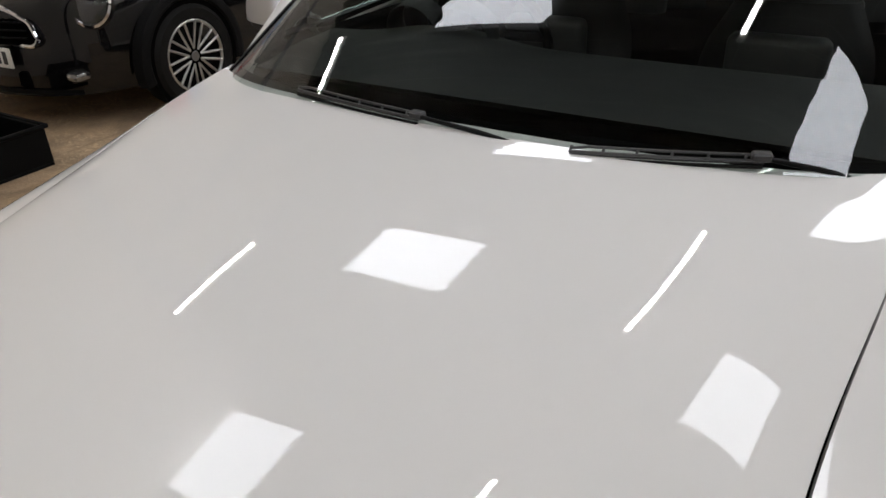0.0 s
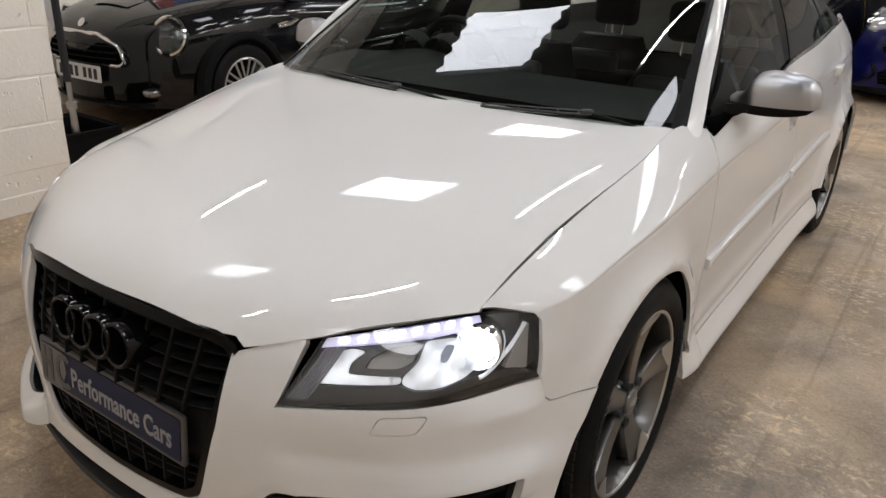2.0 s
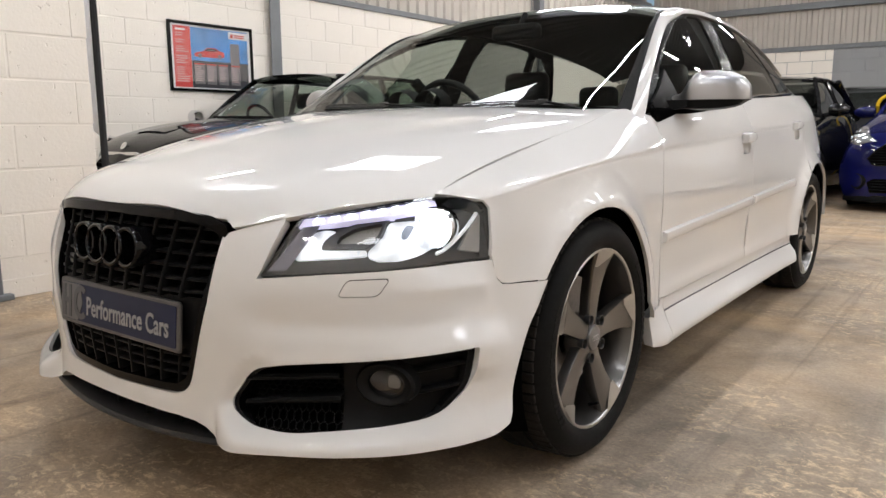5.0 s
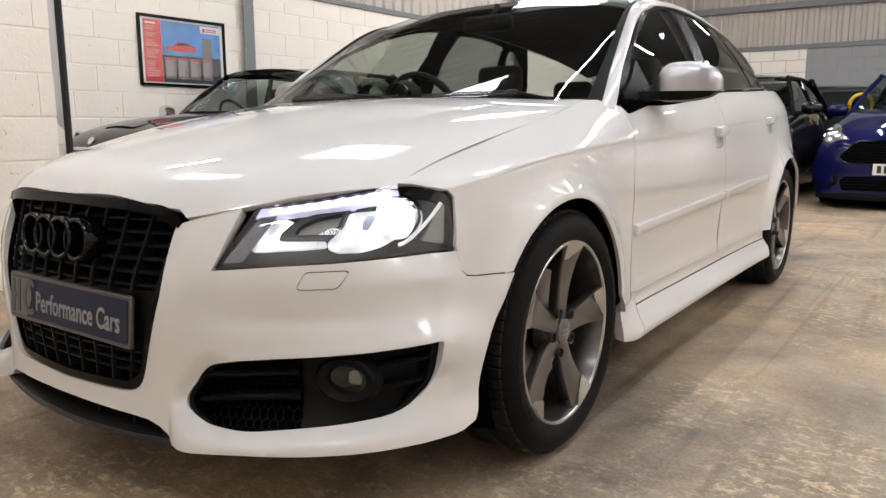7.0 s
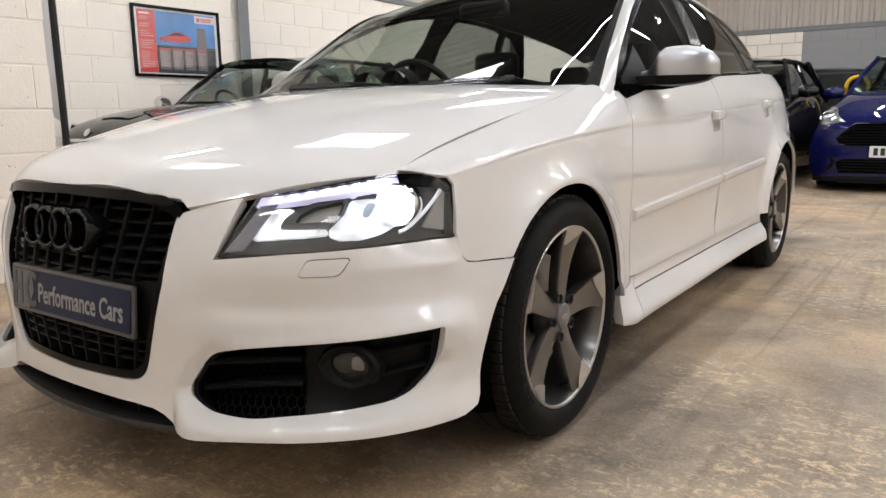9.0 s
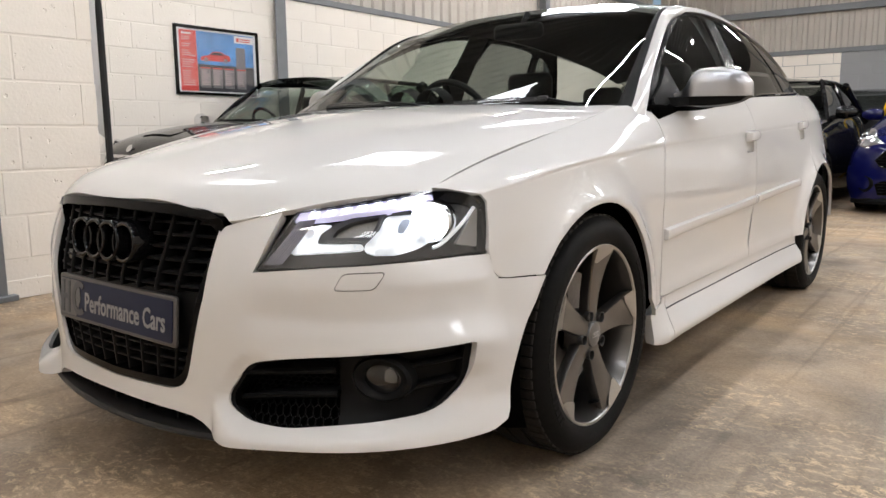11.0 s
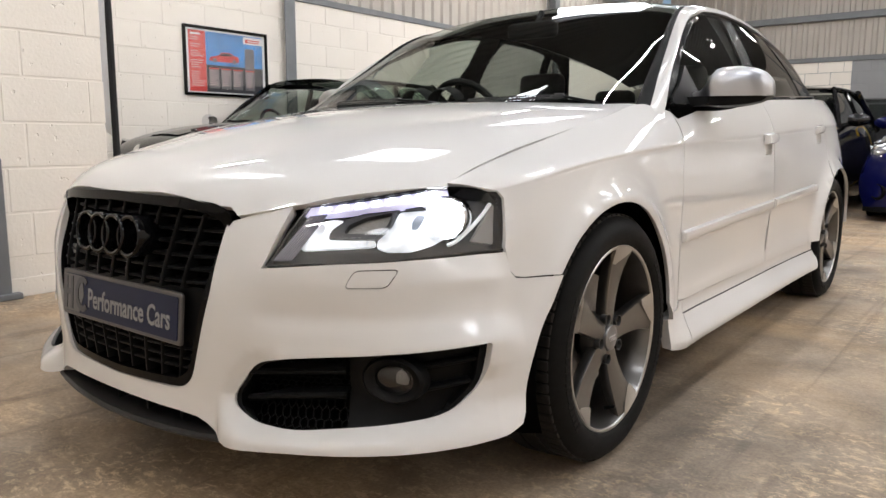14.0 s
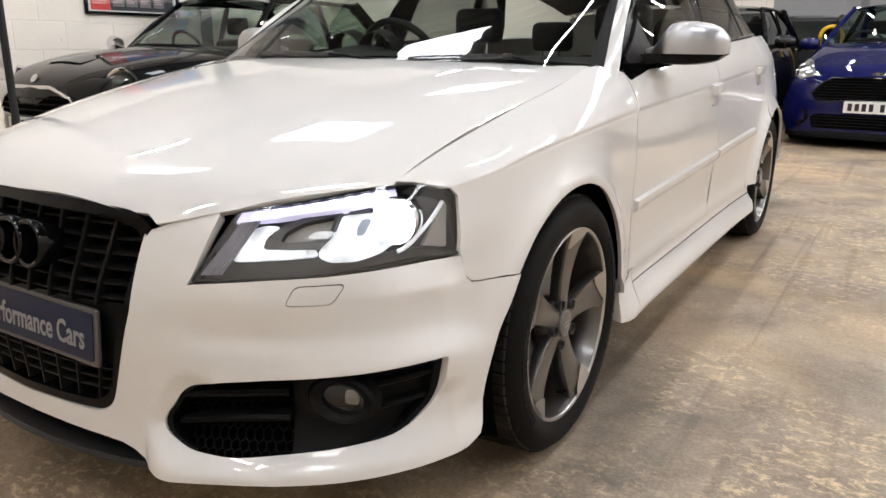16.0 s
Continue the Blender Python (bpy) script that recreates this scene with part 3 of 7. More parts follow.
LOW_X = Curve((-0.46, 0.815), (-0.3, 0.838), (0.0, 0.848), (0.35, 0.843), (0.6, 0.836), (1.3, 0.838), (2.0, 0.842), (2.58, 0.868), (3.0, 0.83), (3.4, 0.70))


def flare(y, z):
    out = np.zeros(np.broadcast(y, z).shape)
    for cy in (-0.01, 2.575):
        r = np.hypot(y - cy, z - 0.318)
        out = out + (0.024 * np.exp(-(((r - 0.350) / 0.058) ** 2)) + 0.006 * np.exp(-(((r - 0.362) / 0.018) ** 2))) * (z > 0.15)
    return out


def flat_z(y, z):
    """Height on the flank, straightened so that the crease lies at 0.80 and the upper edge at 0.92."""
    y, z = np.asarray(y, float), np.asarray(z, float)
    cz, ez = CREASE_Z(y), EDGE_Z(y)
    return np.where(z < 0.6, z, np.where(z < cz, 0.6 + 0.2 * (z - 0.6) / (cz - 0.6), 0.8 + 0.12 * (z - cz) / (ez - cz)))


def side(y, w):
    """The flank: places for lengthwise y and straightened height w."""
    y, w = np.asarray(y, float), np.asarray(w, float)
    ex, ez, cx, cz, mx, lx = EDGE_X(y), EDGE_Z(y), CREASE_X(y), CREASE_Z(y), MID_X(y), LOW_X(y)
    z = np.where(w < 0.6, w, np.where(w < 0.8, 0.6 + (w - 0.6) / 0.2 * (cz - 0.6), cz + (w - 0.8) / 0.12 * (ez - cz)))
    lo = lx + 0.002 + (mx - lx - 0.002) * np.clip((z - 0.34) / 0.26, 0, 1) ** 1.5
    u = np.clip((z - 0.6) / (cz - 0.6), 0, 1)
    up = mx + (cx - mx) * u**1.15 + 0.005 * np.sin(math.pi * u) * (1 - u)
    v = np.clip((z - cz) / (ez - cz), -1, 1.3)
    top = cx + (ex - cx) * (0.52 * v + 0.48 * v * np.abs(v))
    x = np.where(z < 0.6, lo, np.where(z < cz, up, top))
    kick = 0.009 * np.exp(-(((z - 0.338) / 0.036) ** 2)) * np.clip((y - 0.47) / 0.06, 0, 1) * np.clip((2.2 - y) / 0.1, 0, 1)
    groove = 0.0010 * np.exp(-(((w - 0.791) / 0.0045) ** 2)) * np.clip((y + 0.40) / 0.2, 0, 1)
    return x + flare(y, z) + kick - groove, y, z


def flank(points):
    return [(float(y), float(flat_z(y, z))) for y, z in points]


CREASES = [[(y, w) for y in np.arange(-0.49, 3.35, 0.03)] for w in (0.772, 0.782, 0.788, 0.793, 0.797, 0.80, 0.806)]


# height of the bonnet: powers of width (rows) and length (columns), and the curl of its front edge
BON = np.array((
    (0.88363, 0.0982, -0.03509, 0.01541, 0.00229, -0.01843),
    (-0.06874, -0.00376, -0.07785, 0.3455, 0.21311, -0.47981),
    (0.02587, 0.22434, 0.03178, -1.04632, -0.0272, 0.91567),
    (-0.05226, -0.1777, 0.09925, 0.75264, -0.38059, -0.31461),
))
CURL = (-0.08007, -0.04039, -4.13244)


def bonnet(x, y):
    u, v = (np.asarray(x, float) / 0.72) ** 2, (np.asarray(y, float) + 0.25) / 0.6
    z = sum(BON[i, j] * u**i * v**j for i in range(4) for j in range(6))
    return x, y, z + np.exp(-(np.asarray(y, float) + 0.86) / 0.055) * (CURL[0] + CURL[1] * u + CURL[2] * u**2)


# plan of the nose at bumper height, by distance round it from the middle
_plan = [(-0.30, -0.845), (-0.15, -0.864), (0, -0.868), (0.15, -0.864), (0.30, -0.845), (0.45, -0.790), (0.60, -0.712), (0.70, -0.635), (0.775, -0.53), (0.822, -0.43), (0.850, -0.33), (0.866, -0.22)]
_s = np.concatenate([[0], np.cumsum([math.dist(a, b) for a, b in zip(_plan, _plan[1:])])])
_s -= _s[2]
NOSE_X, NOSE_Y = Curve(*[(s, p[0]) for s, p in zip(_s, _plan)]), Curve(*[(s, p[1]) for s, p in zip(_s, _plan)])
NOSE_END = float(_s[-1])
NOSE_OUT = Curve((0.05, -0.02), (0.13, 0.004), (0.20, 0.006), (0.27, 0.000), (0.34, 0.001), (0.395, 0.005), (0.43, 0.004), (0.47, -0.001), (0.50, -0.001), (0.53, 0.0), (0.60, -0.014), (0.68, -0.05), (0.74, -0.10))

NOSE_FLAT = Curve((0.05, -0.02), (0.13, 0.010), (0.20, 0.006), (0.30, 0.0), (0.42, 0.004), (0.53, 0.0), (0.60, -0.014), (0.68, -0.05), (0.74, -0.10))


def around(x):
    """The distance round the nose at which it is x wide."""
    s = np.linspace(0, NOSE_END, 400)
    return float(np.interp(x, NOSE_X(s), s))


def nose(s, z, deep=0.0):
    s, z = np.asarray(s, float), np.asarray(z, float)
    a = np.abs(s)
    e = 1e-3
    tx, ty = (NOSE_X(a + e) - NOSE_X(a - e)) / (2 * e), (NOSE_Y(a + e) - NOSE_Y(a - e)) / (2 * e)
    ln = np.hypot(tx, ty)
    nx, ny = ty / ln, -tx / ln
    fade = np.clip((NOSE_END + 0.02 - a) / 0.35, 0, 1)
    # the lower lip juts out between the splitter and the wheel arch, and a brow stands over the vent's outer end
    jut = np.clip((a - 0.345) / 0.085, 0, 1) * np.clip((1.10 - a) / 0.20, 0, 1)
    low = np.clip((0.292 - z) / 0.080, 0, 1)
    lip = 0.050 * jut * (2 - jut) * (1 - 0.62 * np.clip((a - 0.60) / 0.30, 0, 1)) * low * low * (3 - 2 * low)
    corner = np.clip((a - 0.60) / 0.30, 0, 1) * np.clip((1.12 - a) / 0.18, 0, 1)
    fall = np.clip((0.52 - z) / 0.12, 0, 1)
    brow = 0.027 * corner * fall * fall * (3 - 2 * fall)
    k = np.clip((a - 0.34) / 0.16, 0, 1)
    k = k * k * (3 - 2 * k)
    off = (NOSE_OUT(z) * k + NOSE_FLAT(z) * (1 - k)) * (0.25 + 0.75 * fade) + lip + brow - 0.026 * np.clip((z - 0.54) / 0.06, 0, 1) * np.clip((a - 0.72) / 0.25, 0, 1)
    off = off - deep
    x, y = NOSE_X(a) + nx * off, NOSE_Y(a) + ny * off
    # run into the wing above the wheel arch
    w = np.clip((y + 0.50) / 0.09, 0, 1) * np.clip((z - 0.36) / 0.12, 0, 1)
    w = w * w * (3 - 2 * w)
    return np.sign(s + 1e-9) * (x + (side(y, flat_z(y, z))[0] - x) * w), y, z


def arch(cy, r, a0, a1, n=24, cz=0.318):
    return [(cy + r * math.cos(radians(a0 + (a1 - a0) * k / n)), cz + r * math.sin(radians(a0 + (a1 - a0) * k / n))) for k in range(n + 1)]


G = 0.0022
AY, AR = -0.022, 0.352
SEAM = [(0.50, 0.905), (0.462, 0.80), (0.455, 0.70), (0.458, 0.50), (0.468, 0.335)]
# front wing
ys = np.linspace(-0.497, 0.40, 30)
top = [(y, float(EDGE_Z(y)) - 0.001) for y in ys]
wing = top + [(y - G, z) for y, z in SEAM] + [(0.466, 0.315), (0.36, 0.30)]
wing += arch(AY, AR, 0, 143, 24)[1:] + [(-0.39, 0.531), (-0.412, 0.5345), (-0.425, 0.546), (-0.430, 0.562), (-0.436, 0.60), (-0.416, 0.70), (-0.424, 0.715), (-0.47, 0.728)]
skin("front_wing", side, flank(wing), WHITE, car, 0.025, mirror=True, depth=0.012, lines=CREASES)
# doors with cups for their handles, rear quarter
HANDLES = ((1.350, 0.822), (2.285, 0.864))


def handle_cup(y0, z0):
    return rounded(flank([(y0 - 0.052, z0 - 0.062), (y0 + 0.048, z0 - 0.058), (y0 + 0.060, z0 - 0.004), (y0 - 0.056, z0 - 0.008)]), 0.016, 4)


B1 = 1.44
door = [(y + G, z) for y, z in SEAM] + [(1.40, 0.336), (1.43, 0.6), (B1 - G, 0.8), (B1 - G, float(EDGE_Z(B1)))]
door += [(y, float(EDGE_Z(y))) for y in np.linspace(B1 - 0.05, 0.54, 12)]
skin("front_door", side, flank(door), WHITE, car, 0.03, holes=[handle_cup(*HANDLES[0])], mirror=True, lines=CREASES)
back = [(B1 + G, float(EDGE_Z(B1))), (B1 + G, 0.8), (1.434, 0.6), (1.404, 0.336), (2.19, 0.336)] + arch(2.575, 0.36, 177, 120, 12) + [(2.42, 0.70), (2.47, float(EDGE_Z(2.47)))]
back += [(y, float(EDGE_Z(y))) for y in np.linspace(2.40, B1 + 0.06, 12)]
skin("rear_door", side, flank(back), WHITE, car, 0.03, holes=[handle_cup(*HANDLES[1])], mirror=True, lines=CREASES)
quarter = [(2.474, float(EDGE_Z(2.474))), (2.424, 0.70)] + arch(2.575, 0.36, 117, 8, 18) + [(3.38, 0.32), (3.42, 0.6), (3.40, 1.0)] + [(y, float(EDGE_Z(y))) for y in np.linspace(3.35, 2.52, 8)]
skin("rear_quarter", side, flank(quarter), WHITE, car, 0.04, mirror=True, lines=CREASES)


SILL_X = Curve((0.34, 0.856), (0.45, 0.848), (0.8, 0.842), (1.8, 0.842), (2.1, 0.848), (2.25, 0.854))
SILL_OUT = Curve((0.14, 0.0), (0.185, 0.026), (0.203, 0.035), (0.225, 0.032), (0.258, 0.016), (0.288, 0.004), (0.30, 0.0), (0.34, 0.0))


def sill(y, z):
    y, z = np.asarray(y, float), np.asarray(z, float)
    return SILL_X(y) + SILL_OUT(z) * np.clip((y - 0.33) / 0.14, 0, 1), y, z


skin("sill_strip", sill, [(0.503, 0.2925), (2.2, 0.294), (2.2, 0.331), (0.503, 0.331)], WHITE, car, 0.016, mirror=True, depth=0.02)
skin("side_skirt", sill, [(0.503, 0.191), (2.2, 0.202), (2.235, 0.25), (2.2, 0.290), (0.503, 0.288)], WHITE, car, 0.014, mirror=True, depth=0.03)
skin("skirt_end", sill, [(0.375, 0.202), (0.43, 0.192), (0.4995, 0.191), (0.4995, 0.331), (0.470, 0.331), (0.466, 0.312), (0.362, 0.296)], WHITE, car, 0.014, mirror=True, depth=0.03)


def strip_z(y):
    return 0.530 + (np.asarray(y) - 0.47) * 0.0395


def moulding_piece(y0, y1):
    """A raised rubbing strip with rounded edges and closed ends."""
    rows = []
    for y, g in [(y0 - 0.001, 0.0), (y0, 0.55), (y0 + 0.003, 0.9), (y0 + 0.008, 1.0)] + [(y, 1.0) for y in np.linspace(y0 + 0.03, y1 - 0.03, 34)] + [(y1 - 0.008, 1.0), (y1 - 0.003, 0.9), (y1, 0.55), (y1 + 0.001, 0.0)]:
        z0 = float(strip_z(y))
        low, mid, high = (float(side(np.array(y), np.array(z0 + d))[0]) for d in (-0.018, 0.0, 0.018))
        rows.append([(low - 0.004, y, z0 - 0.0175), (low + 0.006 * g, y, z0 - 0.0178), (low + 0.0125 * g, y, z0 - 0.0150), (mid + 0.0150 * g, y, z0 - 0.008), (mid + 0.0155 * g, y, z0 + 0.006), (high + 0.0135 * g, y, z0 + 0.0140), (high + 0.007 * g, y, z0 + 0.0175), (high - 0.004, y, z0 + 0.0178)])
    bm = bmesh.new()
    sweep(bm, rows)
    both_sides("side_moulding", bm, WHITE)


# bonnet
LAMP_TOP = [(0.696, -0.503), (0.61, -0.593)] + [(0.494, -0.704), (0.46, -0.731), (0.43, -0.753), (0.4, -0.774), (0.378, -0.788)]
GRILLE_TOP = [(float(x), -0.839 + 0.08 * x**2 + 2.45 * x**4) for x in np.linspace(0.358, 0.0, 12)]
right = [(float(EDGE_X(y)) - 0.0008, y) for y in np.linspace(0.35, -0.49, 30)] + LAMP_TOP + GRILLE_TOP
rear = [(x, 0.213 + 0.137 * (abs(x) / 0.72) ** 3.0) for x in np.linspace(-0.715, 0.715, 30)]
skin("bonnet_panel", bonnet, rear + right + [(-x, y) for x, y in right[::-1][1:]], WHITE, car, 0.025, depth=0.018)

# bumper
VENT = rounded([(0.794, 0.414), (0.676, 0.400), (0.491, 0.380), (0.428, 0.364), (0.368, 0.275), (0.440, 0.246), (0.513, 0.238), (0.673, 0.254), (0.755, 0.268), (0.789, 0.325)], [0.006, 0, 0.02, 0.03, 0.03, 0.02, 0.03, 0.03, 0.03, 0.03], 4)
GRILLE = [(0.0, 0.706), (0.25, 0.699), (0.327, 0.688), (0.360, 0.668), (0.362, 0.645), (0.336, 0.505), (0.287, 0.340), (0.273, 0.304), (0.238, 0.283), (0.0, 0.275)]


def at_y(y):
    """The distance round the nose at which it has come back to y."""
    s = np.linspace(0, NOSE_END, 400)
    return float(np.interp(y, NOSE_Y(s), s))


WASH = rounded([(0.603, 0.527), (0.673, 0.529), (0.693, 0.567), (0.620, 0.564)], 0.011, 4)
ARCH_EDGE = Curve((0.213, -0.44), (0.226, -0.425), (0.25, -0.412), (0.29, -0.405), (0.36, -0.386), (0.45, -0.348), (0.5265, -0.297))
outline = [(0, 0.236), (around(0.24), 0.236), (around(0.290), 0.232), (around(0.318), 0.222), (around(0.340), 0.206), (around(0.360), 0.198), (around(0.385), 0.196), (around(0.50), 0.200), (around(0.6), 0.202), (around(0.7), 0.206), (around(0.77), 0.209), (at_y(-0.46), 0.215)]
outline += [(at_y(float(ARCH_EDGE(z))), z) for z in np.linspace(0.226, 0.5265, 16)]
outline += [(at_y(-0.34), 0.5275), (at_y(-0.39), 0.5285), (at_y(-0.4135), 0.532), (at_y(-0.4275), 0.5445), (at_y(-0.433), 0.561)]
outline += [(at_y(-0.436), 0.588), (around(0.70), 0.582), (around(0.58), 0.574), (around(0.4475), 0.562), (around(0.456), 0.58), (around(0.494), 0.680), (around(0.492), 0.6865), (around(0.43), 0.671), (around(0.376), 0.653), (around(0.366), 0.640)]
outline += [(around(x), z) for x, z in rounded(GRILLE[4:], [0, 0, 0.02, 0.03, 0.03, 0], 3)]
to_nose = lambda pts: [(around(x), z) for x, z in pts]


def edge_gap(x, z, poly):
    """How far places lie from an outline."""
    best = np.full(np.shape(x), 9.0)
    for (ax, az), (bx, bz) in zip(poly, list(poly[1:]) + [poly[0]]):
        dx, dz = bx - ax, bz - az
        t = np.clip(((x - ax) * dx + (z - az) * dz) / max(dx * dx + dz * dz, 1e-9), 0, 1)
        best = np.minimum(best, np.hypot(x - ax - t * dx, z - az - t * dz))
    return best


def bumper(s, z):
    """The nose with a rolled-in lip round the lower vent and along the grille opening."""
    plan = NOSE_X(np.abs(s))
    gap = edge_gap(plan, z, VENT)
    over = np.clip((z - 0.33) / 0.04, 0, 1) * np.clip((plan - 0.43) / 0.05, 0, 1)
    near = np.clip(1 - gap / 0.030, 0, 1)
    hole = np.clip(1 - edge_gap(plan, z, GRILLE_EDGE) / 0.030, 0, 1)
    return nose(s, z, 0.011 * near**1.3 * (1 - over) - 0.004 * over * np.exp(-((gap / 0.018) ** 2)) + 0.003 * over * np.exp(-(((z - 0.462) / 0.022) ** 2)) + 0.003 * hole**2)


GRILLE_EDGE = GRILLE[3:]
skin("front_bumper", bumper, outline, WHITE, car, 0.011, holes=[to_nose(VENT), to_nose(WASH)], both=True, depth=0.026)
wc = np.mean(WASH, axis=0)
skin("washer_cover", bumper, to_nose([wc + (np.array(p) - wc) * (0.965, 0.90) for p in WASH]), WHITE, car, 0.02, mirror=True, depth=0.006)


def off_surface(fn, u, v, d, out=(0, 1.2, 0.55)):
    """A place d outside (minus: inside) the surface fn, and the outward normal there."""
    e = 1e-4
    p = np.array([float(c) for c in fn(u, v)])
    du = np.array([float(c) for c in fn(u + e, v)]) - np.array([float(c) for c in fn(u - e, v)])
    dv = np.array([float(c) for c in fn(u, v + e)]) - np.array([float(c) for c in fn(u, v - e)])
    n = np.cross(du, dv)
    n /= np.linalg.norm(n)
    if n @ (p - np.array(out)) < 0:
        n = -n
    return Vector(p + n * d), Vector(n)


def shifted(fn, d, out=(0, 1.2, 0.55)):
    """The surface fn moved outwards by d."""

    def moved(u, v):
        u, v = np.asarray(u, float), np.asarray(v, float)
        e = 1e-4
        p = np.stack(fn(u, v), -1)
        n = np.cross(np.stack(fn(u + e, v), -1) - np.stack(fn(u - e, v), -1), np.stack(fn(u, v + e), -1) - np.stack(fn(u, v - e), -1))
        n /= np.maximum(np.linalg.norm(n, axis=-1, keepdims=True), 1e-12)
        n = np.where(((p - np.array(out)) * n).sum() < 0, -n, n)
        q = p + n * d
        return q[..., 0], q[..., 1], q[..., 2]

    return moved


def both_sides(name, bm, material, parent=car, label="", smooth=True):
    """A part and its mirror image on the other side of the car."""
    ob = part(name, bm, material, parent, label, smooth)
    me = ob.data.copy()
    co = np.empty(len(me.vertices) * 3)
    me.vertices.foreach_get("co", co)
    co[0::3] *= -1
    me.vertices.foreach_set("co", co)
    me.flip_normals()
    twin = new(name, me)
    twin.parent = parent
    if label:
        tagged(twin, label)
    return ob, twin


# ---- white hatchback: glasshouse ----
ROOF_W = Curve((0.40, 0.728), (0.62, 0.688), (0.85, 0.640), (1.06, 0.600), (1.3, 0.580), (1.8, 0.574), (2.4, 0.558), (3.0, 0.52), (3.3, 0.50))
ROOF_E = Curve((0.40, 0.932), (0.62, 1.057), (0.85, 1.182), (1.06, 1.285), (1.3, 1.338), (1.8, 1.350), (2.4, 1.306), (3.0, 1.225), (3.3, 1.16))


def window(y, z):
    """The plane of the side glass, leaning in from the belt to the roof rail."""
    ex, ez = EDGE_X(np.maximum(y, 0.52)), EDGE_Z(np.maximum(y, 0.52))
    rx, rz = ROOF_W(np.maximum(y, 1.06)), ROOF_E(np.maximum(y, 1.15))
    u = (z - ez) / np.maximum(rz - ez, 0.05)
    return ex + (rx - ex) * u + 0.016 * np.sin(np.clip(u, 0, 1) * math.pi) - 0.004, y, z


SCREEN_Z = Curve((-0.1, 0.885), (0.0, 0.924), (0.185, 1.003), (0.424, 1.104), (0.685, 1.218), (0.903, 1.286), (1.0, 1.302))


def screen(u, v):
    """Windscreen: u across from -1 to 1, v from cowl to header."""
    yl = 0.39 + v * (1.05 - 0.39)
    yc = 0.20 + v * (1.10 - 0.20)
    w = 0.732 + v * (0.592 - 0.732)
    ze = SCREEN_Z(v)
    zc = 0.945 + v * (1.366 - 0.945) + 0.003 * np.sin(v * math.pi)
    k = 0.6 * np.abs(u) ** 2.2 + 0.4 * np.abs(u) ** 8
    return u * w, yc + (yl - yc) * k, zc + (ze - zc) * k


CROWN = Curve((1.0, 0.066), (1.3, 0.056), (2.0, 0.050), (3.0, 0.05), (3.4, 0.05))


def roof(x, y):
    return x, y, ROOF_E(y) + CROWN(y) * (1 - (np.abs(x) / ROOF_W(y)) ** 2.6)


pane = skin("windscreen", screen, [(-0.998, -0.02), (0.998, -0.02), (0.998, 0.985), (-0.998, 0.985)], SCREEN, car, 0.06, depth=0.004, label="tinted windscreen with dark border")[0]
pane.visible_shadow = False
rf = [(float(ROOF_W(y)) - 0.001, y) for y in np.linspace(1.08, 3.2, 24)]
fr = [(x, 1.102 - 0.03 * (abs(x) / 0.58) ** 2.4) for x in np.linspace(-0.575, 0.575, 16)]
skin("roof_panel", roof, fr + rf + [(-x, y) for x, y in rf[::-1]], WHITE, car, 0.05)


def sweep(bm, rows):
    """A skin through rows of places, all rows of one length."""
    vs = [[bm.verts.new(p) for p in row] for row in rows]
    for a, b in zip(vs, vs[1:]):
        for i in range(len(a) - 1):
            bm.faces.new((a[i], a[i + 1], b[i + 1], b[i]))


moulding_piece(0.472, 1.425)
moulding_piece(1.452, 2.16)


# A-pillar and cant rail: from the bonnet corner up over the doors
SEAL_X = Curve((-0.1, 0.763), (0.0, 0.750), (0.185, 0.719), (0.424, 0.681), (0.685, 0.639), (0.903, 0.613), (1.0, 0.603))
SEAL_Y = Curve((-0.1, 0.352), (0.0, 0.416), (0.185, 0.534), (0.424, 0.686), (0.685, 0.862), (0.903, 0.990), (1.0, 1.050))
SEAL_Z = Curve((-0.1, 0.878), (0.0, 0.920), (0.185, 1.003), (0.424, 1.105), (0.685, 1.219), (0.903, 1.287), (1.0, 1.304))
DOOR_X = Curve((-0.1, 0.784), (0.0, 0.778), (0.185, 0.755), (0.424, 0.724), (0.685, 0.667), (0.903, 0.628), (1.0, 0.605))
DOOR_Y = Curve((-0.1, 0.420), (0.0, 0.461), (0.185, 0.545), (0.424, 0.673), (0.685, 0.890), (0.903, 1.070), (1.0, 1.190))
DOOR_Z = Curve((-0.1, 0.872), (0.0, 0.914), (0.185, 1.001), (0.424, 1.101), (0.685, 1.219), (0.903, 1.277), (1.0, 1.303))


def pillar_edges(v):
    """The seal beside the glass and the rear edge of the A-pillar at the height v of the screen."""
    return Vector((float(SEAL_X(v)), float(SEAL_Y(v)), float(SEAL_Z(v)))), Vector((float(DOOR_X(v)), float(DOOR_Y(v)), float(DOOR_Z(v))))


bm = bmesh.new()
rows = []
bulge = Vector((0.55, -0.55, 0.62))
for v in np.linspace(-0.06, 1.0, 22):
    b, c = pillar_edges(v)
    rows.append([b + Vector((-0.004, 0.002, -0.012)), b, b.lerp(c, 0.33) + bulge * 0.005, b.lerp(c, 0.67) + bulge * 0.007, c + bulge * 0.002, c + Vector((-0.003, 0.006, -0.005)), c + Vector((-0.018, 0.012, -0.008))])
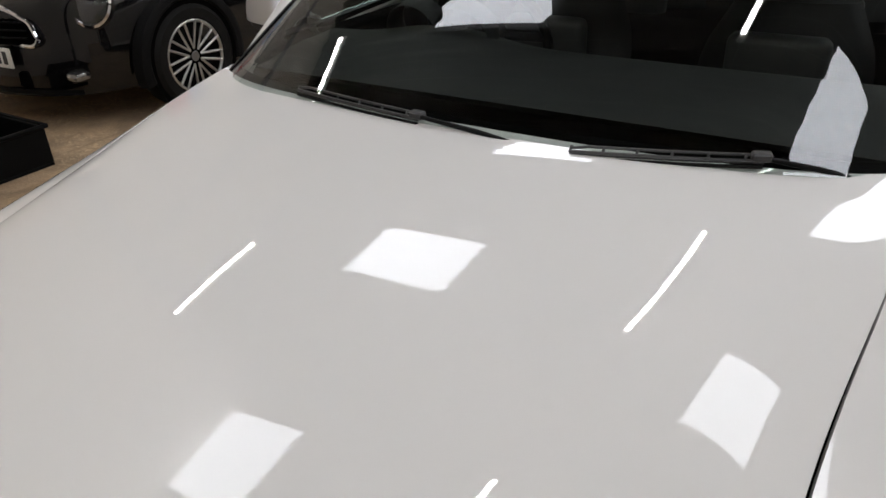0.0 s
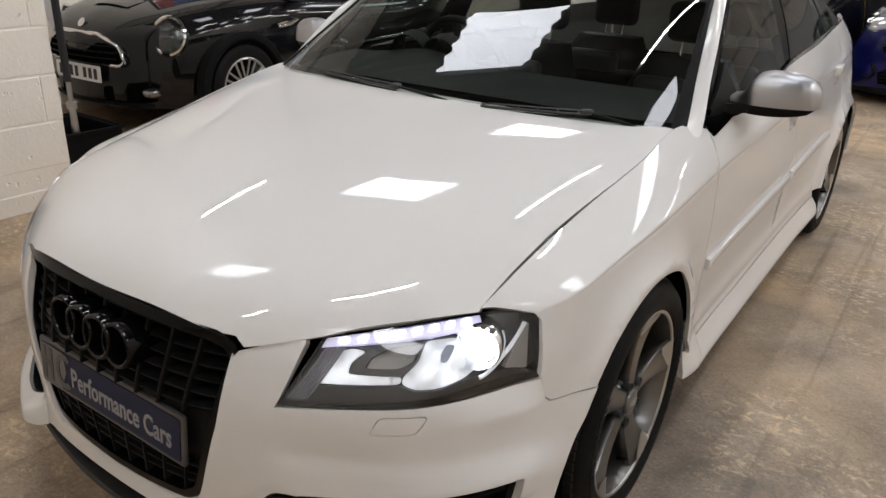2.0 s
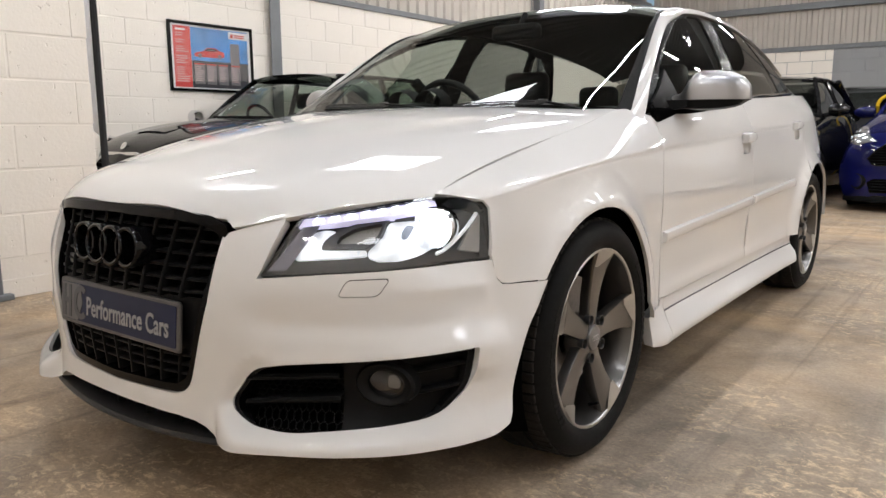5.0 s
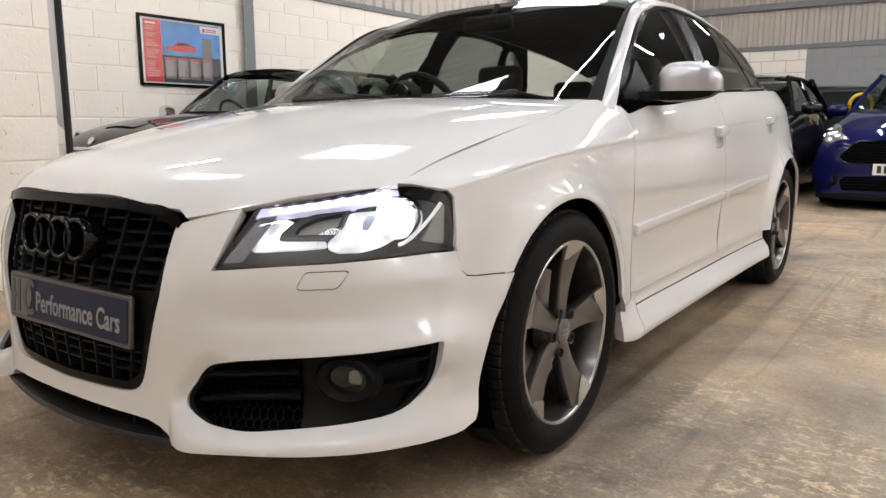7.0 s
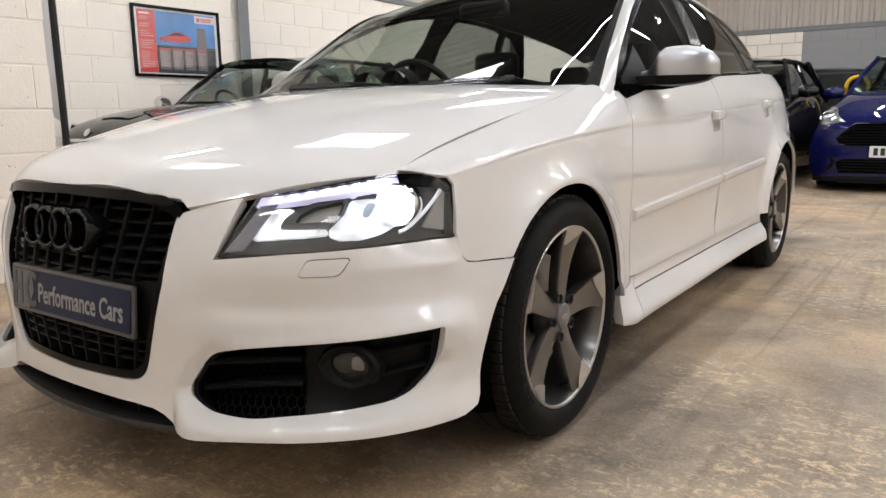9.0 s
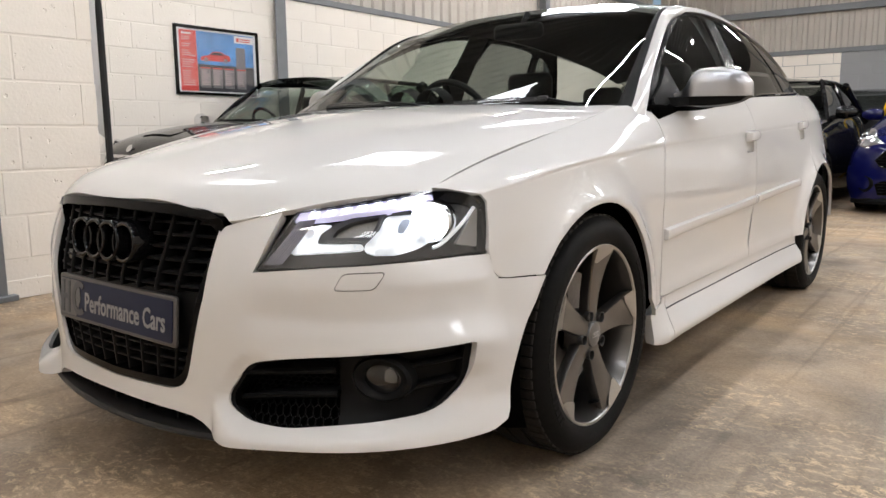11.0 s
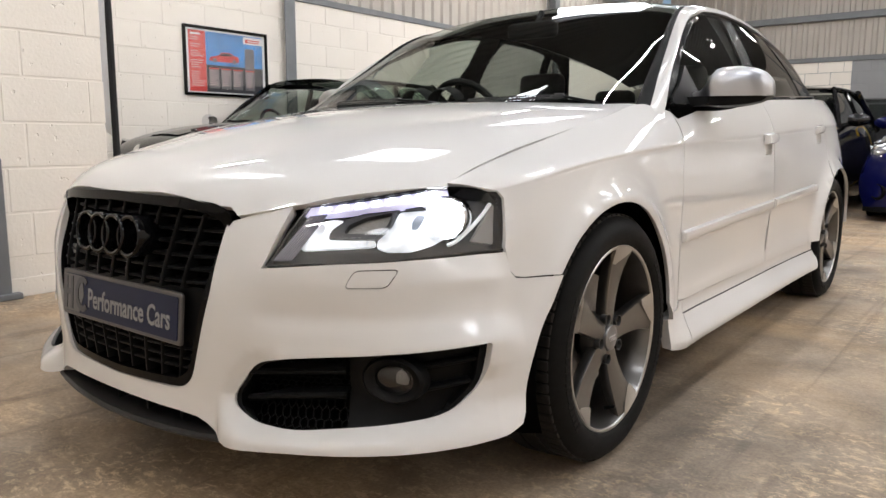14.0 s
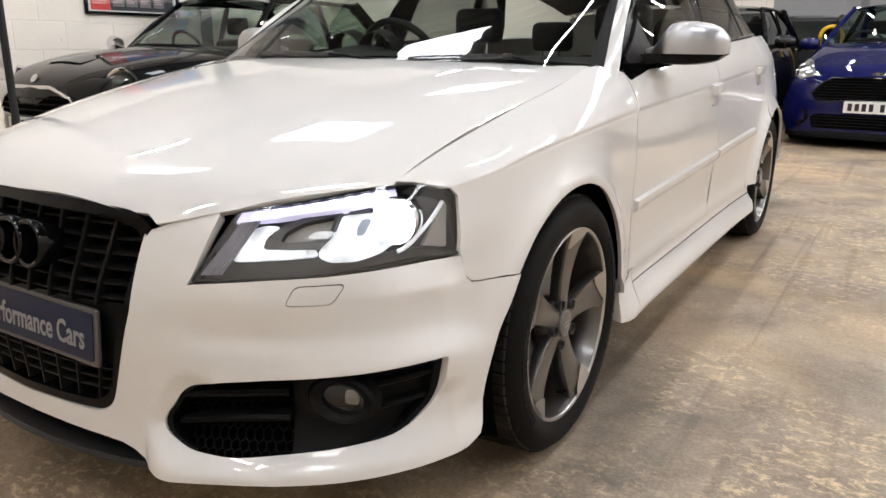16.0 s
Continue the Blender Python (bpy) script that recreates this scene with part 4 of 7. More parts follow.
for y in np.concatenate([np.linspace(1.24, 2.45, 19), np.linspace(2.5, 3.2, 8)]):
    w, e = float(ROOF_W(y)), float(ROOF_E(y))
    mid = float(window(y + 0.004, e - 0.009)[0])
    low = float(window(y + 0.008, e - 0.018)[0])
    rows.append([(w - 0.050, y - 0.012, e + 0.004), (w - 0.032, y - 0.006, e + 0.012), (w - 0.015, y, e + 0.009), (w + 0.003, y + 0.002, e + 0.003), (mid + 0.008, y + 0.004, e - 0.008), (low + 0.007, y + 0.008, e - 0.016), (low - 0.010, y + 0.010, e - 0.019)])
sweep(bm, rows)
both_sides("door_frame_rail", bm, WHITE)
# black strip beside the windscreen
bm = bmesh.new()
rows = []
for v in np.linspace(-0.05, 0.975, 22):
    a, b = Vector(float(c) for c in screen(np.array(0.985), np.array(v))), pillar_edges(v)[0]
    e = Vector(float(c) for c in screen(np.array(1.0), np.array(v)))
    up = Vector((0, -0.001, 0.002))
    rows.append([a - up, a + up, e + up * 2.5, e.lerp(b, 0.6) + up * 2.5, b + up, b - up * 5])
sweep(bm, rows)
both_sides("screen_trim", bm, TRIM)
# black cowl below the windscreen
bm = bmesh.new()
rows = []
for x in np.linspace(-0.74, 0.74, 40):
    b = 0.19 + 0.137 * (abs(x) / 0.72) ** 3.0
    g = screen(np.array(x / 0.735), np.array(0.02))
    rows.append([(x, b, float(bonnet(np.array(x), np.array(b))[2]) - 0.028), (x, b + 0.05, 0.905 - 0.012 * abs(x)), (x, float(g[1]) + 0.01, float(g[2]) - 0.006)])
sweep(bm, rows)
part("cowl_panel", bm, TRIM, car, "black plastic scuttle panel", True)

# side glass with black surrounds
FRONT_GLASS = [(0.572, 0.945), (0.605, 0.994), (0.696, 1.078), (0.841, 1.163), (1.041, 1.248), (1.20, 1.294), (1.34, 1.316), (1.485, 1.324), (1.412, 1.139), (1.365, 0.978)]
REAR_GLASS = [(1.478, 0.985), (1.547, 1.124), (1.620, 1.325), (1.80, 1.325), (1.95, 1.316), (2.07, 1.300), (2.145, 1.16), (2.185, 1.015)]
QUARTER_GLASS = [(2.255, 1.022), (2.215, 1.16), (2.135, 1.290), (2.22, 1.274), (2.36, 1.205), (2.50, 1.085), (2.535, 1.040)]
for nm, poly, m in (("front_window", FRONT_GLASS, SIDEGLASS_F), ("rear_window", REAR_GLASS, SIDEGLASS), ("quarter_window", QUARTER_GLASS, SIDEGLASS)):
    for ob in skin(nm, window, rounded(poly, 0.02, 3), m, car, 0.05, mirror=True, depth=0.004):
        ob.visible_shadow = False
SURROUND = [(0.505, 0.935)] + [(float(y), float(ROOF_E(y)) - 0.008) for y in np.linspace(0.56, 2.30, 30)] + [(2.42, 1.215), (2.54, 1.105), (2.585, 1.035), (2.40, 1.018), (1.9, 0.998), (1.4, 0.970), (0.9, 0.940), (0.515, 0.914)]
skin("window_surround", shifted(window, -0.003), SURROUND, PILLARBLACK, car, 0.03, holes=[rounded(p, 0.02, 3) for p in (FRONT_GLASS, REAR_GLASS, QUARTER_GLASS)], mirror=True, depth=0.012, label="gloss black window frames and pillars")
# thin bright strip below the windows
bm = bmesh.new()
pts = [tuple(off_surface(window, y, float(EDGE_Z(y)) + 0.008, 0.006)[0]) for y in np.linspace(0.95, 2.52, 24)]
tube(bm, pts, 0.006, 6)
both_sides("belt_strip", bm, CHROME)
# black mirror triangle
skin("mirror_triangle", shifted(window, 0.006), [(0.485, 0.897), (0.60, 0.930), (0.735, 0.944), (0.690, 1.058), (0.600, 0.988), (0.52, 0.935)], SATIN, car, 0.04, mirror=True, depth=0.012)

# tailgate, rear bumper, lamps: plain closing shapes
bm = bmesh.new()
rows = []
for x in np.linspace(-0.70, 0.70, 15):
    k = abs(x / 0.72) ** 2.2
    rows.append([(x * 0.74, 3.2 - 0.05 * k, 1.205 - 0.05 * k), (x * 0.9, 3.32 - 0.08 * k, 1.03), (x, 3.40 - 0.12 * k, 0.92), (x, 3.43 - 0.1 * k, 0.62), (x, 3.42 - 0.1 * k, 0.25)])
sweep(bm, rows)
part("tailgate", bm, WHITE, car, "", True)

# floor pan and wheel housings
bm = bmesh.new()
box(bm, -0.62, 0.62, -0.50, 3.3, 0.17, 0.24, 0.02)
box(bm, -0.56, 0.56, -0.58, 0.62, 0.22, 0.56, 0.02)
box(bm, -0.76, 0.76, 0.42, 0.56, 0.2, 0.86, 0.02)
box(bm, -0.76, 0.76, 2.2, 3.3, 0.22, 0.74, 0.03)
for sx in (-1, 1):
    box(bm, min(sx * 0.72, sx * 0.80), max(sx * 0.72, sx * 0.80), 0.5, 2.2, 0.22, 0.93, 0.01)
part("underbody", bm, VOID, car)
for cy in (AY, 2.575):
    bm = bmesh.new()
    rows = []
    for a in np.linspace(-18, 205, 30):
        c, s = math.cos(radians(a)), math.sin(radians(a))
        rows.append([(xx, cy + r * c, 0.318 + r * s) for xx, r in ((0.845, 0.350), (0.80, 0.366), (0.60, 0.37), (0.56, 0.1))])
    sweep(bm, rows)
    both_sides("wheel_liner", bm, VOID)


# ---- white hatchback: headlamps ----
A_S, F_S = around(0.449), at_y(-0.438)
_top = [(0.491, -0.702, 0.0), (0.606, -0.597, 0.36), (0.698, -0.503, 0.70), (0.775, -0.402, 1.0)]
LT_X, LT_Y = Curve(*[(t, x) for x, y, t in _top]), Curve(*[(t, y) for x, y, t in _top])
LT_Z = Curve((0.0, 0.686), (0.36, 0.711), (0.70, 0.728), (0.85, 0.724), (1.0, 0.705))


def lamp(u, v):
    """The headlamp lens: u from the grille to the wing, v from bottom to top."""
    u, v = np.asarray(u, float), np.asarray(v, float)
    bx, by, bz = nose(A_S + (F_S - A_S) * u, 0.566 + 0.024 * u)
    bulge = 0.016 * np.sin(np.clip(u, 0, 1) * math.pi) * np.sin(np.clip(v, 0, 1) * math.pi)
    x, y, z = bx + (LT_X(u) - bx) * v, by + (LT_Y(u) - by) * v, bz + (LT_Z(u) - bz) * v
    return x + bulge * 0.55, y - bulge * 0.8, z


LAMP_OUT = rounded([(0.004, 0.012), (0.992, 0.012), (0.992, 0.985), (0.004, 0.985)], [0.02, 0.03, 0.08, 0.02], 4)
LAMP_IN = rounded([(0.014, 0.045), (0.984, 0.045), (0.982, 0.95), (0.014, 0.978)], [0.02, 0.04, 0.09, 0.03], 4)
lamps = []
for ob in skin("headlamp", shifted(lamp, -0.004), LAMP_OUT, BLACKGLOSS, car, 0.03, holes=[LAMP_IN], mirror=True, depth=0.05, label="lit xenon headlamp with clear lens and black bezel"):
    lamps.append(ob)


def lamp_part(name, fn, outline, material, step=0.05, holes=(), depth=0.006, label=""):
    """A piece inside the headlamps, one under each."""
    for ob, owner in zip(skin(name, fn, outline, material, car, step, holes=holes, mirror=True, depth=depth, label=label), lamps):
        ob.parent = owner
        if material in (LENS, LAMPGLASS):
            ob.visible_shadow = False


def lamp_mesh(name, bm, material, label="", smooth=True):
    for ob, owner in zip(both_sides(name, bm, material, car, label, smooth), lamps):
        ob.parent = owner


lamp_part("lens", lamp, rounded([(0.006, 0.014), (0.99, 0.014), (0.99, 0.983), (0.006, 0.983)], [0.02, 0.03, 0.08, 0.02], 4), LENS, 0.05, depth=0.003)
lamp_part("bowl", shifted(lamp, -0.075), LAMP_OUT, LAMPGREY, 0.06, depth=0.0)
# lower dark sill of the lamp
lamp_part("lower_bezel", shifted(lamp, -0.030), [(0.0, 0.05), (0.985, 0.05), (0.90, 0.16), (0.77, 0.19), (0.69, 0.19), (0.59, 0.14), (0.48, 0.18), (0.41, 0.28), (0.06, 0.31), (0.02, 0.28)], LAMPGREY, 0.04, depth=0.03)
# daytime strip along the top
lamp_part("led_strip", shifted(lamp, -0.012), [(0.022, 0.84), (0.16, 0.845), (0.30, 0.855), (0.45, 0.84), (0.62, 0.83), (0.73, 0.86), (0.71, 0.972), (0.022, 0.978)], LEDTRAY, 0.04, depth=0.02, label="glowing white daytime light strip")
for k in range(8):
    u = 0.10 + 0.078 * k
    lamp_part("led", shifted(lamp, -0.009), rounded([(u - 0.022, 0.888), (u + 0.020, 0.885), (u + 0.022, 0.950), (u - 0.020, 0.953)], 0.016, 3), LED, 0.03, depth=0.006)
# clear ribs at the inner end
for k in range(7):
    u = 0.028 + 0.012 * k
    bm = bmesh.new()
    tube(bm, [off_surface(lamp, u - 0.012 + 0.03 * t, 0.12 + 0.72 * t, -0.012)[0] for t in np.linspace(0, 1, 8)], 0.0022, 6)
    lamp_mesh("light_guide", bm, LAMPRIB)
# lower tray with its return at the inner end; its glow imitates beam light
TRAY = [(0.075, 0.335), (0.41, 0.31), (0.40, 0.41), (0.175, 0.475), (0.162, 0.60), (0.18, 0.70), (0.205, 0.78), (0.14, 0.815), (0.085, 0.77), (0.06, 0.60)]
lamp_part("parking_reflector", shifted(lamp, -0.030), rounded(TRAY, 0.03, 3), SOFTGLOW, 0.03, depth=0.012, label="reflector tray with a patchy painted glow")
# dark hood round the main beam, and the main beam bowl
HOOD = [(0.178, 0.485), (0.168, 0.64), (0.22, 0.80), (0.30, 0.87), (0.446, 0.875), (0.61, 0.865), (0.61, 0.80), (0.474, 0.845), (0.452, 0.83), (0.445, 0.594), (0.40, 0.45), (0.394, 0.42)]
BEAM = [(0.235, 0.555), (0.240, 0.69), (0.30, 0.79), (0.435, 0.815), (0.43, 0.60), (0.378, 0.525)]
lamp_part("hood", shifted(lamp, -0.027), rounded(HOOD, [0.02, 0.05, 0.05, 0.03, 0.03, 0.01, 0.01, 0.02, 0.02, 0.03, 0.02, 0.01], 3), LAMPGREY, 0.03, holes=[rounded(BEAM, 0.03, 3)], depth=0.02)
lamp_part("main_beam", shifted(lamp, -0.040), rounded([(0.22, 0.53), (0.225, 0.71), (0.30, 0.82), (0.45, 0.83), (0.445, 0.59), (0.385, 0.50)], 0.03, 3), MARKER, 0.03, depth=0.02)
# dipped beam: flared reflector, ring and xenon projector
# this reflector emits patchily, in place of light thrown on it
lamp_part("dip_reflector", shifted(lamp, -0.036), rounded([(0.415, 0.30), (0.48, 0.195), (0.59, 0.145), (0.695, 0.195), (0.775, 0.32), (0.80, 0.46), (0.66, 0.78), (0.53, 0.815), (0.463, 0.835), (0.452, 0.594), (0.408, 0.42)], 0.04, 4), SOFTGLOW, 0.03, depth=0.02, label="reflector round the projector with a patchy painted glow")
lamp_part("shield", shifted(lamp, -0.033), rounded([(0.565, 0.52), (0.60, 0.50), (0.625, 0.70), (0.575, 0.74), (0.555, 0.64)], 0.03, 3), PALEBOWL, 0.03, depth=0.006)
c, n = off_surface(lamp, 0.735, 0.60, -0.028)
ahead = Vector((0.34, -0.93, 0.04)).normalized()
m = Matrix.Translation(c) @ ahead.to_track_quat("Z", "Y").to_matrix().to_4x4()
bm = bmesh.new()
lathe(bm, [(0.040, 0.004), (0.043, 0.010), (0.0465, 0.005), (0.048, -0.04), (0.040, -0.04)], 40, m, True)
lamp_mesh("projector_ring", bm, REFLECTOR)
bm = bmesh.new()
lathe(bm, [(0.0005, 0.018), (0.010, 0.0168), (0.020, 0.013), (0.028, 0.007), (0.034, -0.002), (0.037, -0.012)], 40, m)
lamp_mesh("projector_lens", bm, XENON, "brightly lit xenon projector lens")
# outer marker with its chrome sweep, whose shine is put in as a glow
lamp_part("side_marker", shifted(lamp, -0.024), rounded([(0.865, 0.20), (0.955, 0.15), (0.972, 0.84), (0.950, 0.83), (0.925, 0.60)], 0.02, 3), MARKER, 0.03, depth=0.012, label="grey ribbed side reflector")
bm = bmesh.new()
tube(bm, [off_surface(lamp, 0.755 + 0.195 * t**0.8, 0.18 + 0.66 * t**1.35, -0.022)[0] for t in np.linspace(0, 1, 16)], 0.0040, 8)
lamp_mesh("glowing_sweep", bm, TRAYGLOW)


# ---- white hatchback: grille, plate, badge ----
def on_nose(x, z, d=0.0):
    p, n = off_surface(nose, around(abs(x)) if abs(x) > 1e-6 else 1e-4, z, d)
    return Vector((p.x if x >= 0 else -p.x, p.y, p.z))


LEAN_BACK = Curve((0.26, -0.002), (0.33, -0.007), (0.40, -0.012), (0.46, -0.015), (0.53, -0.010), (0.60, 0.010), (0.665, 0.029), (0.71, 0.042))


def face(x, z):
    """The front of the grille."""
    x, z = np.asarray(x, float), np.asarray(z, float)
    return x, -0.866 + 0.2 * x * x + 2.0 * x**4 + LEAN_BACK(z), z


def set_back(d):
    return lambda x, z: (face(x, z)[0], face(x, z)[1] + d, face(x, z)[2])


def on_face(x, z, d=0.0):
    return Vector([float(c) for c in set_back(d)(x, z)])


ring_out = [(0, 0.704), (0.25, 0.698), (0.330, 0.688), (0.360, 0.665), (0.357, 0.636), (0.333, 0.505), (0.284, 0.341), (0.270, 0.306), (0.236, 0.2855), (0.0, 0.2775)]
ring_in = [(0, 0.683), (0.24, 0.677), (0.306, 0.667), (0.337, 0.651), (0.341, 0.630), (0.317, 0.505), (0.269, 0.346), (0.256, 0.322), (0.228, 0.304), (0.0, 0.296)]
whole = lambda half: half + [(-x, z) for x, z in half[::-1] if x > 0]


def frame_face(x, z):
    """The grille's front, brought forward to the bonnet's edge at its top."""
    x, y, z = face(x, z)
    return x, y + 0.005 - 0.021 * np.clip((z - 0.625) / 0.05, 0, 1), z


skin("grille_frame", frame_face, rounded(whole(ring_out), [0.0] + [0.012] * 8 + [0.0] * 1 + [0.012] * 8, 3), FRAMEBLACK, car, 0.02, holes=[rounded(whole(ring_in), 0.008, 3)], depth=0.05, label="gloss black single-frame grille surround")
# near-black sheet painted as the shade behind the slats
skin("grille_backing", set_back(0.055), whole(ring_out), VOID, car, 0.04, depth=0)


def half_width(z, inner=0.012):
    g = sorted((zz, x) for x, zz in GRILLE[4:-1])
    return float(np.interp(z, [a for a, _ in g], [b for _, b in g])) - inner - 0.014


def bar(name, pts, half, deep, material, vertical):
    """A flat fin with a rounded nose along places on the grille."""
    bm = bmesh.new()
    across = Vector((1, 0, 0)) if vertical else Vector((0, 0, 1))
    rows = []
    for p in pts:
        f = Vector((0, -1, 0))
        rows.append([p - across * half - f * deep, p - across * half, p - across * half * 0.5 + f * 0.003, p + across * half * 0.5 + f * 0.003, p + across * half, p + across * half - f * deep])
    sweep(bm, rows)
    return part(name, bm, material, car, "", True)


for k in range(6):
    z = 0.655 - 0.0272 * k
    w = half_width(z)
    bar("grille_slat", [on_face(x, z, 0.020) for x in np.linspace(-w, w, 21)], 0.0038, 0.03, SATIN, False)
for k in range(-4, 5):
    x = 0.070 * k
    lo = 0.505
    hi = 0.682
    bar("grille_bar", [on_face(x * (0.90 + 0.10 * (z - lo) / (hi - lo)), z, 0.013) for z in np.linspace(lo, hi, 8)], 0.0042, 0.03, SATIN, True)
for z in (0.372, 0.350, 0.328):
    w = half_width(z)
    bar("grille_slat", [on_face(x, z, 0.018) for x in np.linspace(-w, w, 17)], 0.0036, 0.028, SATIN, False)
for k in range(-4, 5):
    x = 0.060 * k
    bar("grille_bar", [on_face(x * (0.93 + 0.07 * (z - 0.30) / 0.08), z, 0.014) for z in np.linspace(0.300, 0.385, 6)], 0.0035, 0.03, SATIN, True)
# plate panel
wt, wb = half_width(0.505, -0.01), half_width(0.378, -0.01)
skin("plate_panel", set_back(0.028), [(-wt, 0.507), (wt, 0.507), (wb, 0.376), (-wb, 0.376)], SATIN, car, 0.03, depth=0.03)


def text_mesh(words, size, depth, material, m, parent, name="lettering", label="", space=1.0, narrow=1.0):
    cu = bpy.data.curves.new(name, "FONT")
    cu.body, cu.size, cu.extrude, cu.space_character = words, size, depth, space
    cu.resolution_u, cu.offset = 3, 0.0011
    ob = new(name, cu)
    bpy.context.view_layer.update()
    me = bpy.data.meshes.new_from_object(ob.evaluated_get(bpy.context.evaluated_depsgraph_get()))
    bpy.data.objects.remove(ob)
    me.transform(m @ Matrix.Diagonal((narrow, 1, 1, 1)))
    me.materials.clear()
    me.materials.append(material)
    out = new(name, me)
    out.parent = parent
    if label:
        tagged(out, label)
    return out


PLATE_M = pose(0, -0.856, 0.440, 85, 0, 0)
bm = bmesh.new()
prism(bm, rounded([(-0.263, -0.0575), (0.263, -0.0575), (0.263, 0.0575), (-0.263, 0.0575)], 0.010, 3), 0.008, PLATE_M @ Matrix.Translation((0, 0, -0.006)), 0.003)
plate = part("number_plate", bm, PLATEFRAME, car, "dealer plate with navy panel and grey lettering")
bm = bmesh.new()
prism(bm, rounded([(-0.252, -0.0475), (0.252, -0.0475), (0.252, 0.0475), (-0.252, 0.0475)], 0.006, 3), 0.004, PLATE_M)
part("navy_panel", bm, NAVY, plate)
bm = bmesh.new()
prism(bm, [(-0.250, -0.046), (-0.172, -0.046), (-0.150, 0.0), (-0.160, 0.046), (-0.250, 0.046)], 0.0015, PLATE_M @ Matrix.Translation((0, 0, 0.004)))
part("logo_ground", bm, PLATEGREY, plate)
for pts in ([(-0.245, -0.04), (-0.231, -0.04), (-0.231, 0.042), (-0.245, 0.042)], [(-0.231, -0.006), (-0.215, -0.006), (-0.215, 0.008), (-0.231, 0.008)], [(-0.215, -0.04), (-0.203, -0.04), (-0.203, 0.042), (-0.215, 0.042)]):
    bm = bmesh.new()
    prism(bm, pts, 0.0012, PLATE_M @ Matrix.Translation((0, 0, 0.0055)))
    part("logo_bar", bm, LOGOGREY, plate)
bm = bmesh.new()
arc = [(-0.155 + 0.036 * math.cos(radians(a)), 0.002 + 0.044 * math.sin(radians(a))) for a in range(50, 311, 20)] + [(-0.155 + 0.022 * math.cos(radians(a)), 0.002 + 0.029 * math.sin(radians(a))) for a in range(310, 49, -20)]
prism(bm, arc, 0.0012, PLATE_M @ Matrix.Translation((0, 0, 0.0055)))
part("logo_arc", bm, LOGOGREY, plate)
text_mesh("Performance Cars", 0.066, 0.0006, PLATELETTER, PLATE_M @ Matrix.Translation((-0.132, -0.026, 0.0048)), plate, narrow=0.735)

# four-ring badge on its mount, and the small model badge
for k in range(4):
    cx = -0.085 + 0.062 * k
    m = Matrix.Translation((cx, -0.862 + 0.0035 * abs(k - 1.5), 0.606)) @ pose(0, 0, 0, 84, 0, 0)
    bm = bmesh.new()
    lathe(bm, [(0.0365, 0.0), (0.0365, 0.014), (0.039, 0.021), (0.043, 0.0225), (0.047, 0.021), (0.0495, 0.014), (0.0500, -0.055), (0.0365, -0.055)], 48, m, True)
    lathe(bm, [(0.0005, -0.030), (0.037, -0.030)], 32, m)
    part("badge_ring", bm, BLACKGLOSS, car, "gloss black ring", True)
bm = bmesh.new()
prism(bm, rounded([(-0.135, -0.03), (0.135, -0.03), (0.135, 0.03), (-0.135, 0.03)], 0.02, 3), 0.02, Matrix.Translation((0, -0.808, 0.598)) @ pose(0, 0, 0, 84, 0, 0))
part("badge_mount", bm, SATIN, car)
bm = bmesh.new()
m = Matrix.Translation((-0.250, -0.825, 0.545)) @ pose(0, 0, 0, 85, 0, -14)
prism(bm, [(-0.024, -0.011), (-0.012, -0.011), (-0.006, 0.011), (-0.018, 0.011)], 0.006, m)
part("model_badge", bm, RED, car, "small red and silver badge")
bm = bmesh.new()
prism(bm, [(-0.009, -0.011), (0.022, -0.011), (0.028, 0.011), (-0.003, 0.011)], 0.006, m)
part("model_badge", bm, CUTALLOY, car)

# ---- white hatchback: lower intakes and splitter ----
vc = np.array((0.62, 0.315))
vent_in = [vc + (np.array(p) - vc) * (0.955, 0.90) for p in VENT]
skin("vent_frame", shifted(nose, -0.018), to_nose(VENT), SATIN, car, 0.02, holes=[to_nose(vent_in)], mirror=True, depth=0.05)
# the vent's inner shade, put in as a near-black sheet
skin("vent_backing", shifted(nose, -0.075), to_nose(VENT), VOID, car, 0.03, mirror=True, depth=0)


def vent_bar(name, pts, half, deep, material):
    bm = bmesh.new()
    rows = []
    for x, z, d in pts:
        p = on_nose(x, z, d)
        q = on_nose(x, z, d - deep)
        up = Vector((0, 0, half))
        rows.append([q - up, p - up, p - up * 0.3 + (p - q) * 0.15, p + up * 0.3 + (p - q) * 0.15, p + up, q + up])
    sweep(bm, rows)
    both_sides(name, bm, material)


for z0, z1 in ((0.336, 0.352), (0.286, 0.300)):
    vent_bar("vent_slat", [(x, z0 + (z1 - z0) * (x - 0.40) / 0.2, -0.022) for x in np.linspace(0.405, 0.60, 9)], 0.007, 0.04, SATIN)
skin("vent_side_panel", shifted(nose, -0.045), to_nose([(0.60, 0.391), (0.70, 0.402), (0.786, 0.410), (0.782, 0.325), (0.745, 0.272), (0.66, 0.254), (0.60, 0.247)]), SATIN, car, 0.03, mirror=True, depth=0.02)
for z0, z1, x1 in ((0.358, 0.376, 0.786), (0.310, 0.330, 0.778)):
    vent_bar("vent_fin", [(x, z0 + (z1 - z0) * (x - 0.705) / 0.09, -0.026) for x in np.linspace(0.700, x1, 7)], 0.005, 0.03, SATIN)
# honeycomb mesh strands
bm = bmesh.new()
